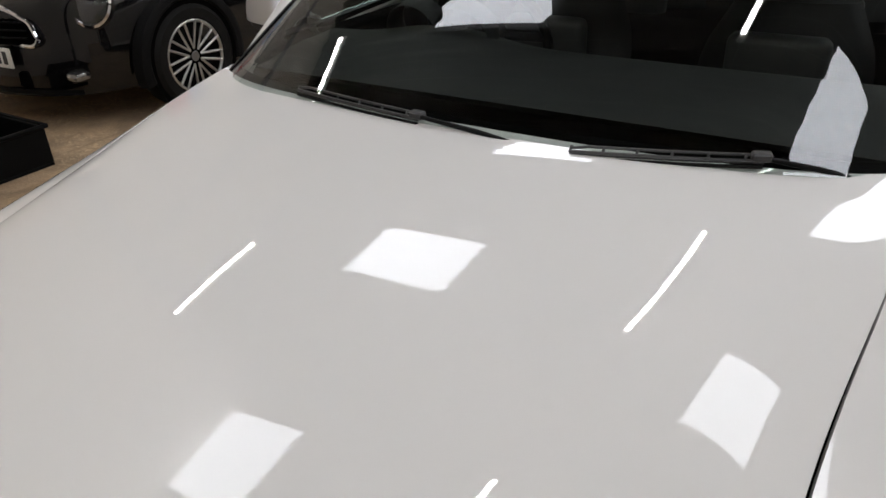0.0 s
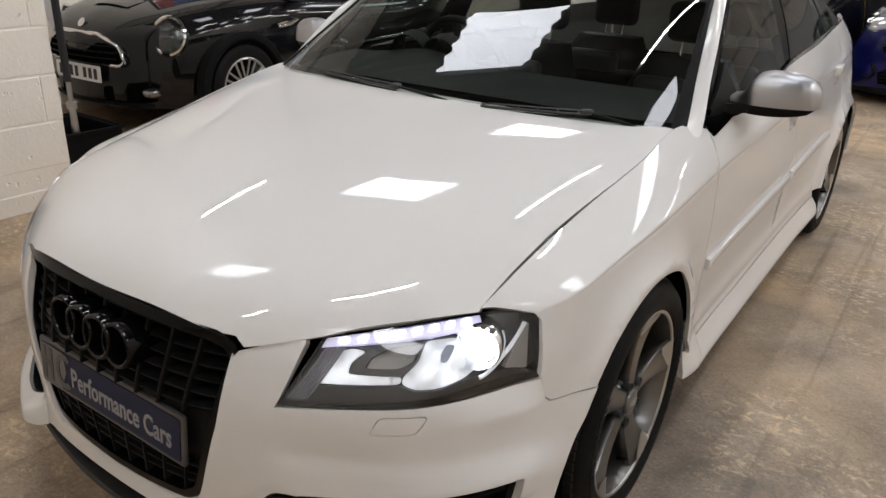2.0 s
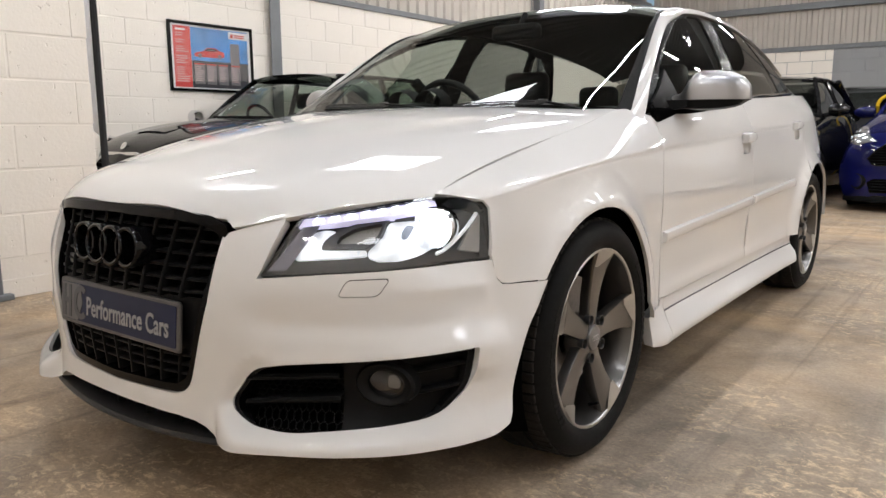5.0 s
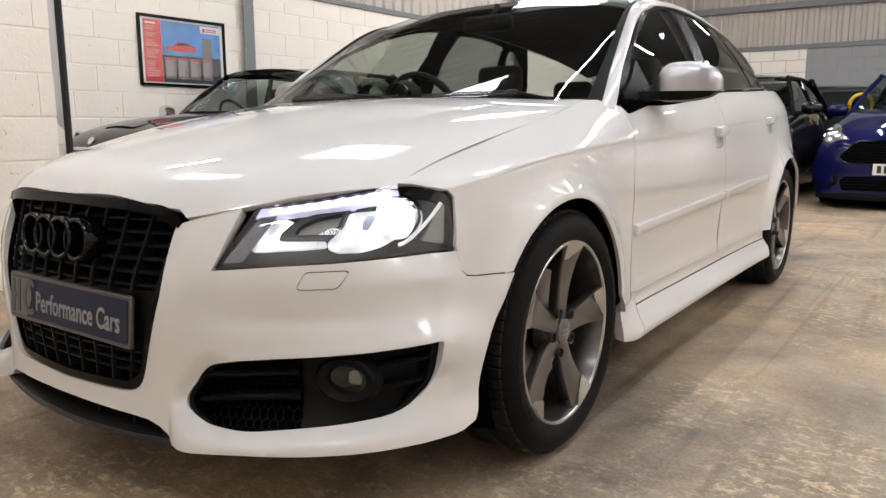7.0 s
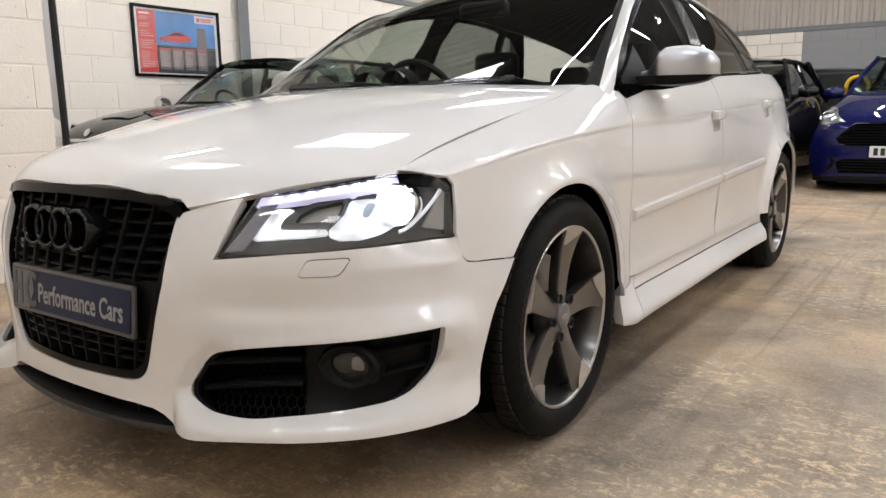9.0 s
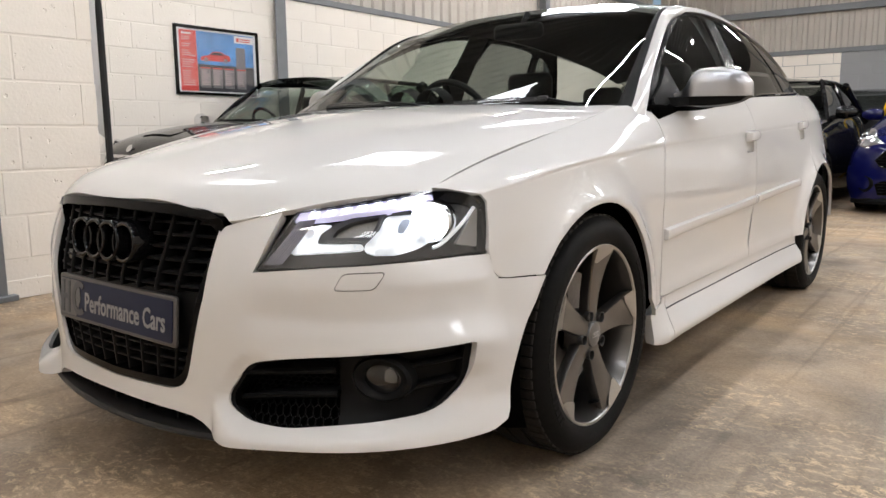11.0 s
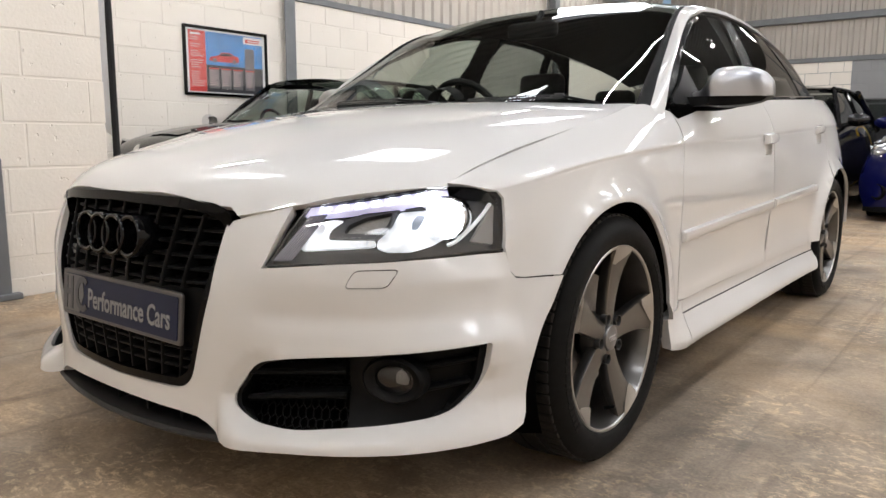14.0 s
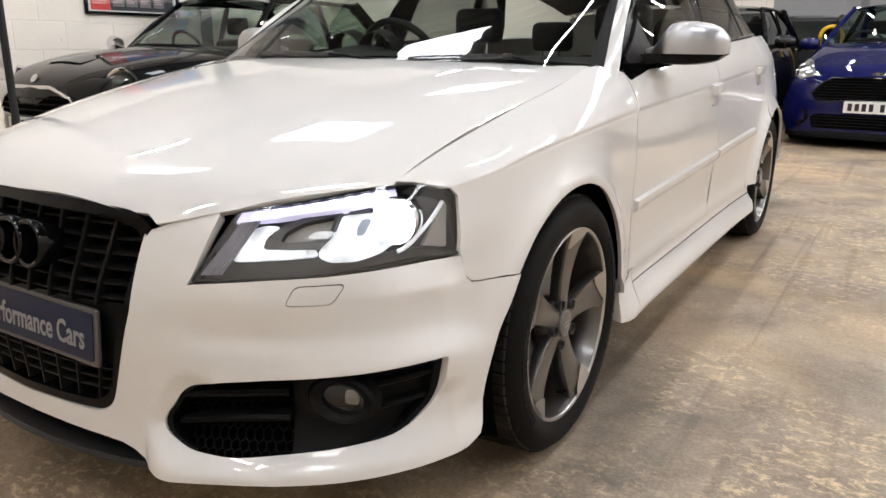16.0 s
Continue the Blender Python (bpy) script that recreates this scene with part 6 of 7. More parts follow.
def small_wheel(parent, x, y, r, rim, spokes, twin, paint, out):
    """A parked car's wheel at its hub; out: +1 or -1 for the side that it faces."""
    m = Matrix.Translation((x, y, r)) @ (Matrix.Identity(4) if out > 0 else Matrix.Rotation(math.pi, 4, "Z"))
    bm = bmesh.new()
    lathe(bm, [(rim, 0.0), (rim + 0.012, 0.012), (r - 0.03, 0.014), (r - 0.006, -0.004), (r, -0.03), (r, -0.17), (rim, -0.18)], 56, m @ WHEEL)
    w = part("wheel", bm, RUBBER, parent, "black tyre on silver alloy wheel", True)
    bm = bmesh.new()
    lathe(bm, [(rim + 0.003, 0.004), (rim - 0.006, 0.007), (rim - 0.014, 0.0), (rim - 0.03, -0.08)], 56, m @ WHEEL)
    part("rim", bm, paint, w, "", True)
    # near-black disc for the shade behind the spokes
    bm = bmesh.new()
    lathe(bm, [(0.0005, -0.07), (rim - 0.02, -0.07)], 40, m @ WHEEL)
    part("wheel_shade", bm, VOID, w)
    for k in range(spokes):
        a = 2 * math.pi * k / spokes
        bm = bmesh.new()
        if twin:
            for sgn in (-1, 1):
                rod(bm, m @ WHEEL @ Matrix.Rotation(a, 4, "Z") @ Vector((0, 0.045, -0.012)), m @ WHEEL @ Matrix.Rotation(a, 4, "Z") @ Vector((sgn * 0.045, rim - 0.006, 0.0)), 0.009, 0.008, 8)
        else:
            rod(bm, m @ WHEEL @ Matrix.Rotation(a, 4, "Z") @ Vector((0, 0.03, -0.012)), m @ WHEEL @ Matrix.Rotation(a, 4, "Z") @ Vector((0, rim - 0.006, -0.002)), 0.020, 0.016, 8)
        part("spoke", bm, paint, w, "", True)
    bm = bmesh.new()
    lathe(bm, [(0.0005, 0.0), (0.028, -0.002), (0.034, -0.01), (0.05, -0.02)], 24, m @ WHEEL)
    part("centre_cap", bm, CAPGREY, w, "", True)


def cabin_of(c, belt, roofz, y0, y1, y2, y3, wb, wr, paint, tint):
    """Pillars, panes, roof and a plain dark interior between the screen foot y0 and tail y3."""
    bm = bmesh.new()
    rows = []
    for y in np.linspace(y1 - 0.06, y2 + 0.08, 14):
        k = (y - y1) / (y2 - y1)
        top = roofz + 0.035 * math.sin(math.pi * min(1, max(0, k))) - 0.01
        rows.append([(x, y - 0.05 * (1 - (x / wr) ** 2) * (1 if k < 0.1 else 0), top - 0.055 * (abs(x) / wr) ** 3) for x in np.linspace(-wr, wr, 13)])
    sweep(bm, rows)
    part("roof", bm, paint, c, "", True)
    panes = (
        ("windscreen", [(-wb + 0.03, y0 + 0.10, belt), (wb - 0.03, y0 + 0.10, belt), (wr - 0.02, y1, roofz - 0.04), (-wr + 0.02, y1, roofz - 0.04)], (0, -0.12, 0.03)),
        ("rear_screen", [(wb - 0.05, y3 - 0.05, belt + 0.03), (-wb + 0.05, y3 - 0.05, belt + 0.03), (-wr + 0.02, y2, roofz - 0.04), (wr - 0.02, y2, roofz - 0.04)], (0, 0.05, 0.03)),
    )
    for nm, q, bow in panes:
        bm = bmesh.new()
        sweep(bm, sheet(q, 10, 8, bow))
        part(nm, bm, tint, c, "", True).visible_shadow = False
    ym = (y1 + y2) / 2 + 0.02
    for sx in (-1, 1):
        for nm, q in (
            ("side_window", [(sx * wb, y0 + 0.22, belt), (sx * wb, ym - 0.04, belt + 0.01), (sx * wr, ym - 0.04, roofz - 0.06), (sx * wr, y1 + 0.05, roofz - 0.07)]),
            ("side_window", [(sx * wb, ym + 0.04, belt + 0.01), (sx * wb, y3 - 0.18, belt + 0.03), (sx * wr, y2 - 0.02, roofz - 0.07), (sx * wr, ym + 0.04, roofz - 0.06)]),
        ):
            bm = bmesh.new()
            sweep(bm, sheet(q, 5, 5, (sx * 0.02, 0, 0)))
            part(nm, bm, tint, c, "", True).visible_shadow = False
        for nm, pts, r in (
            ("front_pillar", [(sx * (wb - 0.005), y0 + 0.12, belt - 0.03), (sx * (wb + wr) / 2, (y0 + 0.14 + y1) / 2, (belt + roofz) / 2 - 0.015), (sx * (wr - 0.004), y1 + 0.01, roofz - 0.05)], 0.026),
            ("centre_pillar", [(sx * (wb + 0.004), ym, belt - 0.02), (sx * (wr + 0.004), ym, roofz - 0.06)], 0.028),
            ("rear_pillar", [(sx * (wb - 0.02), y3 - 0.10, belt - 0.02), (sx * wr, y2, roofz - 0.045)], 0.06),
            ("roof_rail", [(sx * wr, y1 - 0.02, roofz - 0.045), (sx * (wr + 0.008), ym, roofz - 0.035), (sx * wr, y2 + 0.02, roofz - 0.045)], 0.021),
        ):
            bm = bmesh.new()
            tube(bm, pts, r, 8)
            part(nm, bm, BLACKGLOSS if nm == "centre_pillar" else paint, c, "", True)
    bm = bmesh.new()
    box(bm, -wb + 0.04, wb - 0.04, y0 + 0.12, y0 + 0.42, belt - 0.25, belt + 0.03, 0.05, 3)
    part("dashboard", bm, DASH, c, "", True)
    for sx in (-1, 1):
        bm = bmesh.new()
        box(bm, sx * 0.36 - 0.23, sx * 0.36 + 0.23, ym - 0.20, ym - 0.06, belt - 0.4, belt + 0.10, 0.05, 3)
        box(bm, sx * 0.36 - 0.12, sx * 0.36 + 0.12, ym - 0.14, ym - 0.05, belt + 0.14, belt + 0.30, 0.03, 3)
        part("seat", bm, FABRIC, c, "", True)
    bm = bmesh.new()
    sw = Matrix.Translation((-0.36, y0 + 0.52, belt + 0.0)) @ pose(0, 0, 0, -65, 0, 0)
    tube(bm, [sw @ Vector((0.18 * math.cos(a), 0.18 * math.sin(a), 0)) for a in np.linspace(0, 2 * math.pi, 28, endpoint=False)], 0.016, 6, True)
    part("steering_wheel", bm, FABRIC, c, "", True)


def plate_with_bars(c, m, name="number_plate"):
    """A white plate whose characters are plain bars."""
    bm = bmesh.new()
    prism(bm, rounded([(-0.26, -0.0555), (0.26, -0.0555), (0.26, 0.0555), (-0.26, 0.0555)], 0.008, 2), 0.006, m)
    p = part(name, bm, PLATEWHITE, c, "white number plate with black bars")
    for k in range(7):
        x = -0.205 + 0.062 * k + (0.035 if k > 3 else 0)
        bm = bmesh.new()
        prism(bm, [(x - 0.019, -0.036), (x + 0.019, -0.036), (x + 0.019, 0.036), (x - 0.019, 0.036)], 0.0012, m @ Matrix.Translation((0, 0, 0.006)))
        part("plate_bar", bm, INK, p)


def body_mirror(c, x, y, z, cap, sx):
    bm = bmesh.new()
    rows = []
    for t in np.linspace(0, 1, 9):
        xx = x + 0.21 * t
        g = math.sin(math.pi * (0.18 + 0.74 * t)) ** 0.6
        rows.append([(sx * xx, y + 0.075 * math.cos(a) * g, z + 0.075 * math.sin(a) * g) for a in np.linspace(0, 2 * math.pi, 15)])
    sweep(bm, rows)
    ob = part("door_mirror", bm, cap, c, "", True)
    bm = bmesh.new()
    rod(bm, (sx * (x - 0.06), y, z - 0.06), (sx * (x + 0.08), y, z - 0.03), 0.03, 0.025)
    part("mirror_arm", bm, SATIN, ob, "", True)


# black small retro hatchback beside the wall
mini = thing("small_hatchback", pose(-3.85, 2.09, 0, 0, 0, 2), "glossy black retro hatchback with chrome-ringed round headlamps", "car")
bm = bmesh.new()


def half_section(w, top, low=0.20):
    return [(0.92 * w, low), (w, 0.36), (0.985 * w, top - 0.28), (0.91 * w, top - 0.11), (0.60 * w, top - 0.03), (0, top)]


smooth_loft(bm, [(y, half_section(w, top)) for y, w, top in ((-0.770, 0.10, 0.66), (-0.745, 0.26, 0.70), (-0.68, 0.45, 0.76), (-0.57, 0.61, 0.82), (-0.40, 0.74, 0.872), (-0.15, 0.82, 0.925), (0.20, 0.84, 0.965), (0.60, 0.83, 0.975), (1.60, 0.83, 0.93), (2.60, 0.83, 0.94), (2.95, 0.70, 0.92))], 60, 24)
part("body", bm, BLACKPAINT, mini, "", True)
cabin_of(mini, 0.94, 1.395, 0.50, 1.14, 2.30, 2.85, 0.74, 0.58, BLACKPAINT, LIGHTGLASS)
for sx in (-1, 1):
    bm = bmesh.new()
    m = Matrix.Translation((sx * 0.640, -0.475, 0.695)) @ Vector((sx * 0.50, -0.78, 0.36)).normalized().to_track_quat("Z", "Y").to_matrix().to_4x4() @ Matrix.Diagonal((1.0, 1.18, 1, 1))
    lathe(bm, [(0.098, -0.02), (0.098, 0.010), (0.108, 0.022), (0.118, 0.012), (0.121, -0.03)], 40, m)
    hl = part("headlamp", bm, CHROME, mini, "round clear headlamp with chrome ring", True)
    bm = bmesh.new()
    lathe(bm, [(0.0005, -0.06), (0.05, -0.05), (0.085, -0.02), (0.099, 0.008)], 32, m)
    part("reflector", bm, DIMBOWL, hl, "", True)
    bm = bmesh.new()
    lathe(bm, [(0.0005, -0.02), (0.03, -0.022), (0.036, -0.03), (0.036, -0.05)], 20, m @ Matrix.Translation((0.0, 0.03, 0)))
    part("projector", bm, CHROME, hl, "", True)
    bm = bmesh.new()
    lathe(bm, [(0.0005, 0.040), (0.05, 0.033), (0.085, 0.018), (0.100, 0.006)], 32, m)
    part("lens", bm, LAMPGLASS, hl, "", True).visible_shadow = False
    for y in (0.0, 2.467):
        bm = bmesh.new()
        rows = []
        for a in np.linspace(-14, 194, 30):
            ca, sa = math.cos(radians(a)), math.sin(radians(a))
            rows.append([(sx * xx, y + r * ca, 0.31 + r * sa) for xx, r in ((0.70, 0.335), (0.850, 0.335), (0.862, 0.345), (0.864, 0.375), (0.852, 0.400), (0.78, 0.405))])
        sweep(bm, rows)
        part("arch_trim", bm, TRIM, mini, "", True)
        # the arch is not cut: a near-black disc draws its shade
        bm = bmesh.new()
        lathe(bm, [(0.0005, 0.0), (0.338, 0.0)], 40, Matrix.Translation((sx * 0.842, y, 0.31)) @ WHEEL)
        part("arch_shadow", bm, VOID, mini)
        small_wheel(mini, sx * 0.848, y, 0.31, 0.215, 9, True, SILVERALLOY, sx)
    body_mirror(mini, 0.80, 0.62, 0.99, CHROME, sx)
    bm = bmesh.new()
    box(bm, sx * 0.56 - 0.05, sx * 0.56 + 0.05, -0.66, -0.55, 0.29, 0.34, 0.02, 2)
    part("fog_lamp", bm, DIMBOWL, mini, "", True)
    bm = bmesh.new()
    tube(bm, [(sx * 0.845, 0.34, 0.72), (sx * 0.848, 0.46, 0.735), (sx * 0.842, 0.56, 0.76)], [0.018, 0.022, 0.012], 8)
    part("side_repeater", bm, CHROME, mini, "", True)
bm = bmesh.new()
hexa = [(-0.45, 0.53), (-0.40, 0.615), (-0.22, 0.69), (0.22, 0.69), (0.40, 0.615), (0.45, 0.53), (0.42, 0.492), (-0.42, 0.492)]
hexa = rounded(hexa, 0.03, 3)


def mini_front(x, z, d=0.0):
    return (x, -0.776 + 0.40 * x * x - d + 0.30 * max(0.0, z - 0.55), z)


tube(bm, [mini_front(x, z, 0.012) for x, z in hexa], 0.014, 8, True)
part("grille_surround", bm, CHROME, mini, "chrome grille surround", True)
bm = bmesh.new()
sweep(bm, [[mini_front(x * (1 - 0.12 * k), z, 0.004) for x in np.linspace(-0.43, 0.43, 17)] for k, z in ((3.8, 0.69), (1.6, 0.64), (0.5, 0.59), (0, 0.53), (0.3, 0.495))])
part("grille_mesh", bm, VOID, mini, "", True)
for z in (0.535, 0.575, 0.615):
    bm = bmesh.new()
    tube(bm, [mini_front(x, z, 0.010) for x in np.linspace(-0.38, 0.38, 13)], 0.005, 6)
    part("grille_bar", bm, TRIM, mini, "", True)
bm = bmesh.new()
box(bm, -0.30, 0.30, -0.745, -0.65, 0.24, 0.35, 0.02, 2)
part("lower_intake", bm, VOID, mini)
bm = bmesh.new()
sweep(bm, [[(x, -0.776 + 0.42 * x * x, z) for x in np.linspace(-0.60, 0.60, 19)] for z in (0.215, 0.245)])
part("lower_lip", bm, TRIM, mini, "", True)
plate_with_bars(mini, pose(0, -0.778, 0.424, 88, 0, 0))
bm = bmesh.new()
box(bm, -0.15, 0.15, -0.475, -0.40, 0.832, 0.856, 0.008, 2)
part("bonnet_scoop", bm, VOID, mini, "", True)
bm = bmesh.new()
rows = [[(x, y, z + 0.012 * (1 - (x / 0.2) ** 2)) for x in np.linspace(-0.2, 0.2, 9)] for y, z in ((-0.47, 0.852), (-0.38, 0.872), (-0.15, 0.914), (0.05, 0.937))]
sweep(bm, rows)
part("scoop_cover", bm, BLACKPAINT, mini, "", True)
bm = bmesh.new()
lathe(bm, [(0.0005, 0.006), (0.028, 0.004), (0.034, 0.0)], 24, Matrix.Translation((0, -0.705, 0.752)) @ pose(0, 0, 0, 55, 0, 0))
part("bonnet_badge", bm, CHROME, mini, "", True)
for sx in (-1, 1):
    bm = bmesh.new()
    tube(bm, [(sx * 0.10 - 0.25, 0.44, 0.985), (sx * 0.10 + 0.25, 0.52, 0.975)], 0.01, 6)
    part("wiper", bm, SATIN, mini, "", True)

# blue hatchback facing the camera
ford = thing("blue_hatchback", pose(1.19, 7.66, 0, 0, 0, -4), "deep blue hatchback with black mesh grille, parked behind", "car")
FORD = [
    (-0.86, [(0.52, 0.13), (0.62, 0.28), (0.61, 0.46), (0.55, 0.60), (0.36, 0.68), (0, 0.71)]),
    (-0.78, [(0.72, 0.13), (0.79, 0.30), (0.77, 0.50), (0.67, 0.66), (0.46, 0.75), (0, 0.78)]),
    (-0.60, [(0.79, 0.13), (0.85, 0.34), (0.84, 0.56), (0.75, 0.75), (0.48, 0.835), (0, 0.865)]),
    (-0.20, [(0.79, 0.15), (0.86, 0.36), (0.855, 0.62), (0.77, 0.86), (0.50, 0.95), (0, 0.975)]),
    (0.15, [(0.78, 0.17), (0.86, 0.38), (0.85, 0.68), (0.765, 0.94), (0.50, 1.01), (0, 1.03)]),
    (0.50, [(0.78, 0.17), (0.85, 0.38), (0.85, 0.70), (0.76, 0.98), (0.50, 1.03), (0, 1.05)]),
    (1.60, [(0.78, 0.17), (0.85, 0.38), (0.85, 0.72), (0.77, 1.00), (0.50, 1.0), (0, 1.0)]),
    (2.70, [(0.78, 0.17), (0.85, 0.38), (0.84, 0.74), (0.74, 1.03), (0.50, 1.03), (0, 1.03)]),
    (3.05, [(0.66, 0.24), (0.72, 0.38), (0.70, 0.74), (0.62, 0.98), (0.40, 1.0), (0, 1.0)]),
]
bm = bmesh.new()
smooth_loft(bm, FORD, 56, 28)
part("body", bm, BLUEPAINT, ford, "", True)
cabin_of(ford, 1.0, 1.47, 0.22, 0.95, 2.35, 2.95, 0.75, 0.56, BLUEPAINT, LIGHTGLASS)


def ford_skin(y, t, d=0.0):
    """A place on the blue car's body: t runs from the sill (0) over the shoulder (3) to the middle (5)."""
    def at(y, t):
        px = Curve(*[(i, float(Curve(*[(st[0], st[1][i][0]) for st in FORD])(y))) for i in range(6)])
        pz = Curve(*[(i, float(Curve(*[(st[0], st[1][i][1]) for st in FORD])(y))) for i in range(6)])
        return Vector((float(px(t)), y, float(pz(t))))
    p = at(y, t)
    n = (at(y + 0.01, t) - p).cross(at(y, t + 0.02) - p).normalized()
    if n.dot(p - Vector((0, 0.6, 0.4))) < 0:
        n = -n
    return p + n * d, n


def ford_patch(outline, d, rise, sx):
    """A bowed patch over an outline in y and t, rising from the body to its middle."""
    o = np.array(resample(outline, 0.08))
    mid = o.mean(0)
    rows = []
    for f, h in ((1.0, -0.02), (1.0, d), (0.94, d + rise * 0.5), (0.75, d + rise), (0.45, d + rise), (0.04, d + rise)):
        ring = [ford_skin(float(q[0]), float(q[1]), h)[0] for q in mid + (o - mid) * f]
        rows.append([(sx * q.x, q.y, q.z) for q in ring + ring[:1]])
    return rows


LAMP_SHAPE = rounded([(-0.815, 3.75), (-0.76, 2.95), (-0.60, 2.60), (-0.40, 2.72), (-0.17, 3.02), (-0.38, 3.34), (-0.64, 3.62)], 0.05, 3)
for sx in (-1, 1):
    bm = bmesh.new()
    sweep(bm, ford_patch(LAMP_SHAPE, 0.003, 0.010, sx))
    hl = part("headlamp", bm, HEADGLASS, ford, "swept clear headlamp", True)
    for y, t, r in ((-0.62, 3.05, 0.062), (-0.44, 2.98, 0.040)):
        q, n = ford_skin(y, t, 0.016)
        m = Matrix.Translation((sx * q.x, q.y, q.z)) @ Vector((sx * n.x, n.y, n.z)).to_track_quat("Z", "Y").to_matrix().to_4x4()
        bm = bmesh.new()
        lathe(bm, [(r * 0.72, -0.006), (r * 0.8, 0.006), (r * 0.94, 0.008), (r, -0.004), (r * 1.02, -0.02)], 28, m)
        part("lamp_ring", bm, CHROME, hl, "", True)
        bm = bmesh.new()
        lathe(bm, [(0.0005, 0.010), (r * 0.4, 0.008), (r * 0.72, -0.004)], 24, m)
        part("projector", bm, DIMBOWL, hl, "", True)
    for y in (0.0, 2.49):
        bm = bmesh.new()
        lathe(bm, [(0.0005, 0.0), (0.345, 0.0), (0.352, -0.02)], 40, Matrix.Translation((sx * 0.852, y, 0.31)) @ WHEEL)
        part("arch_shadow", bm, VOID, ford)
        small_wheel(ford, sx * 0.862, y, 0.31, 0.22, 7, False, ANTHRACITE, sx)
    body_mirror(ford, 0.80, 0.48, 1.02, BLUEPAINT, sx)


def ford_front(x, z, d=0.0):
    return (x, -0.862 + 1.5 * max(0.0, abs(x) - 0.52) ** 2 - d, z)


def front_panel(name, rows, d, material, label=""):
    """A panel on the blue car's nose: rows of half width and height."""
    bm = bmesh.new()
    sweep(bm, [[ford_front(x * w, z, d) for x in np.linspace(-1, 1, 19)] for w, z in rows])
    return part(name, bm, material, ford, label, True)


front_panel("grille", ((0.40, 0.690), (0.50, 0.61), (0.565, 0.535), (0.53, 0.49), (0.49, 0.475)), 0.010, VOID, "black mesh grille")
for k in range(7):
    z = 0.492 + 0.028 * k
    w = 0.53 + (z - 0.49) * 0.6 if z < 0.54 else 0.555 - (z - 0.54) * 1.05
    bm = bmesh.new()
    tube(bm, [ford_front(x, z, 0.015) for x in np.linspace(-w, w, 15)], 0.0045, 6)
    part("grille_bar", bm, TRIM, ford, "", True)
bm = bmesh.new()
rim = [(0.40, 0.692), (0.50, 0.612), (0.567, 0.536), (0.53, 0.488), (0.49, 0.473)]
tube(bm, [ford_front(x, z, 0.012) for x, z in rim] + [ford_front(-x, z, 0.012) for x, z in rim[::-1]], 0.008, 8, True)
part("grille_frame", bm, BLACKGLOSS, ford, "", True)
front_panel("lower_intake", ((0.50, 0.335), (0.56, 0.30), (0.53, 0.195)), 0.010, VOID, "black lower air intake")
for z in (0.225, 0.255, 0.285, 0.312):
    bm = bmesh.new()
    tube(bm, [ford_front(x, z, 0.015) for x in np.linspace(-0.53, 0.53, 13)], 0.005, 6)
    part("intake_bar", bm, TRIM, ford, "", True)
for sx in (-1, 1):
    q, n = ford_skin(-0.845, 1.12, -0.012)
    m = Matrix.Translation((sx * q.x, q.y, q.z)) @ Vector((sx * 0.5, -0.86, 0.0)).to_track_quat("Z", "Y").to_matrix().to_4x4()
    bm = bmesh.new()
    lathe(bm, [(0.0005, -0.004), (0.05, -0.002), (0.066, 0.010), (0.078, 0.012), (0.086, -0.004), (0.088, -0.03)], 32, m)
    fog = part("fog_recess", bm, TRIM, ford, "round black fog lamp recess", True)
    bm = bmesh.new()
    lathe(bm, [(0.0005, 0.006), (0.03, 0.003), (0.040, -0.004)], 24, m)
    part("fog_lamp", bm, DIMBOWL, fog, "", True)
bm = bmesh.new()
rows = []
for x in np.linspace(-0.80, 0.80, 27):
    y = -0.885 + 1.1 * max(0.0, abs(x) - 0.45) ** 1.8
    rows.append([(x, y + 0.10, 0.10), (x, y + 0.01, 0.095), (x, y - 0.008, 0.105), (x, y - 0.006, 0.135), (x, y + 0.02, 0.165), (x, y + 0.10, 0.17)])
sweep(bm, rows)
part("splitter", bm, TRIM, ford, "black front splitter", True)
plate_with_bars(ford, pose(0, -0.878, 0.412, 88, 0, 0))
bm = bmesh.new()
lathe(bm, [(0.0005, 0.008), (0.05, 0.006), (0.058, 0.0)], 28, Matrix.Translation((0, -0.835, 0.735)) @ pose(0, 0, 0, 55, 0, 0) @ Matrix.Diagonal((1, 0.45, 1, 1)))
part("bonnet_badge", bm, CHROME, ford, "", True)
for sx in (-1, 1):
    bm = bmesh.new()
    tube(bm, [(sx * 0.2 - 0.28, 0.20, 1.06), (sx * 0.2 + 0.28, 0.28, 1.05)], 0.01, 6)
    part("wiper", bm, SATIN, ford, "", True)


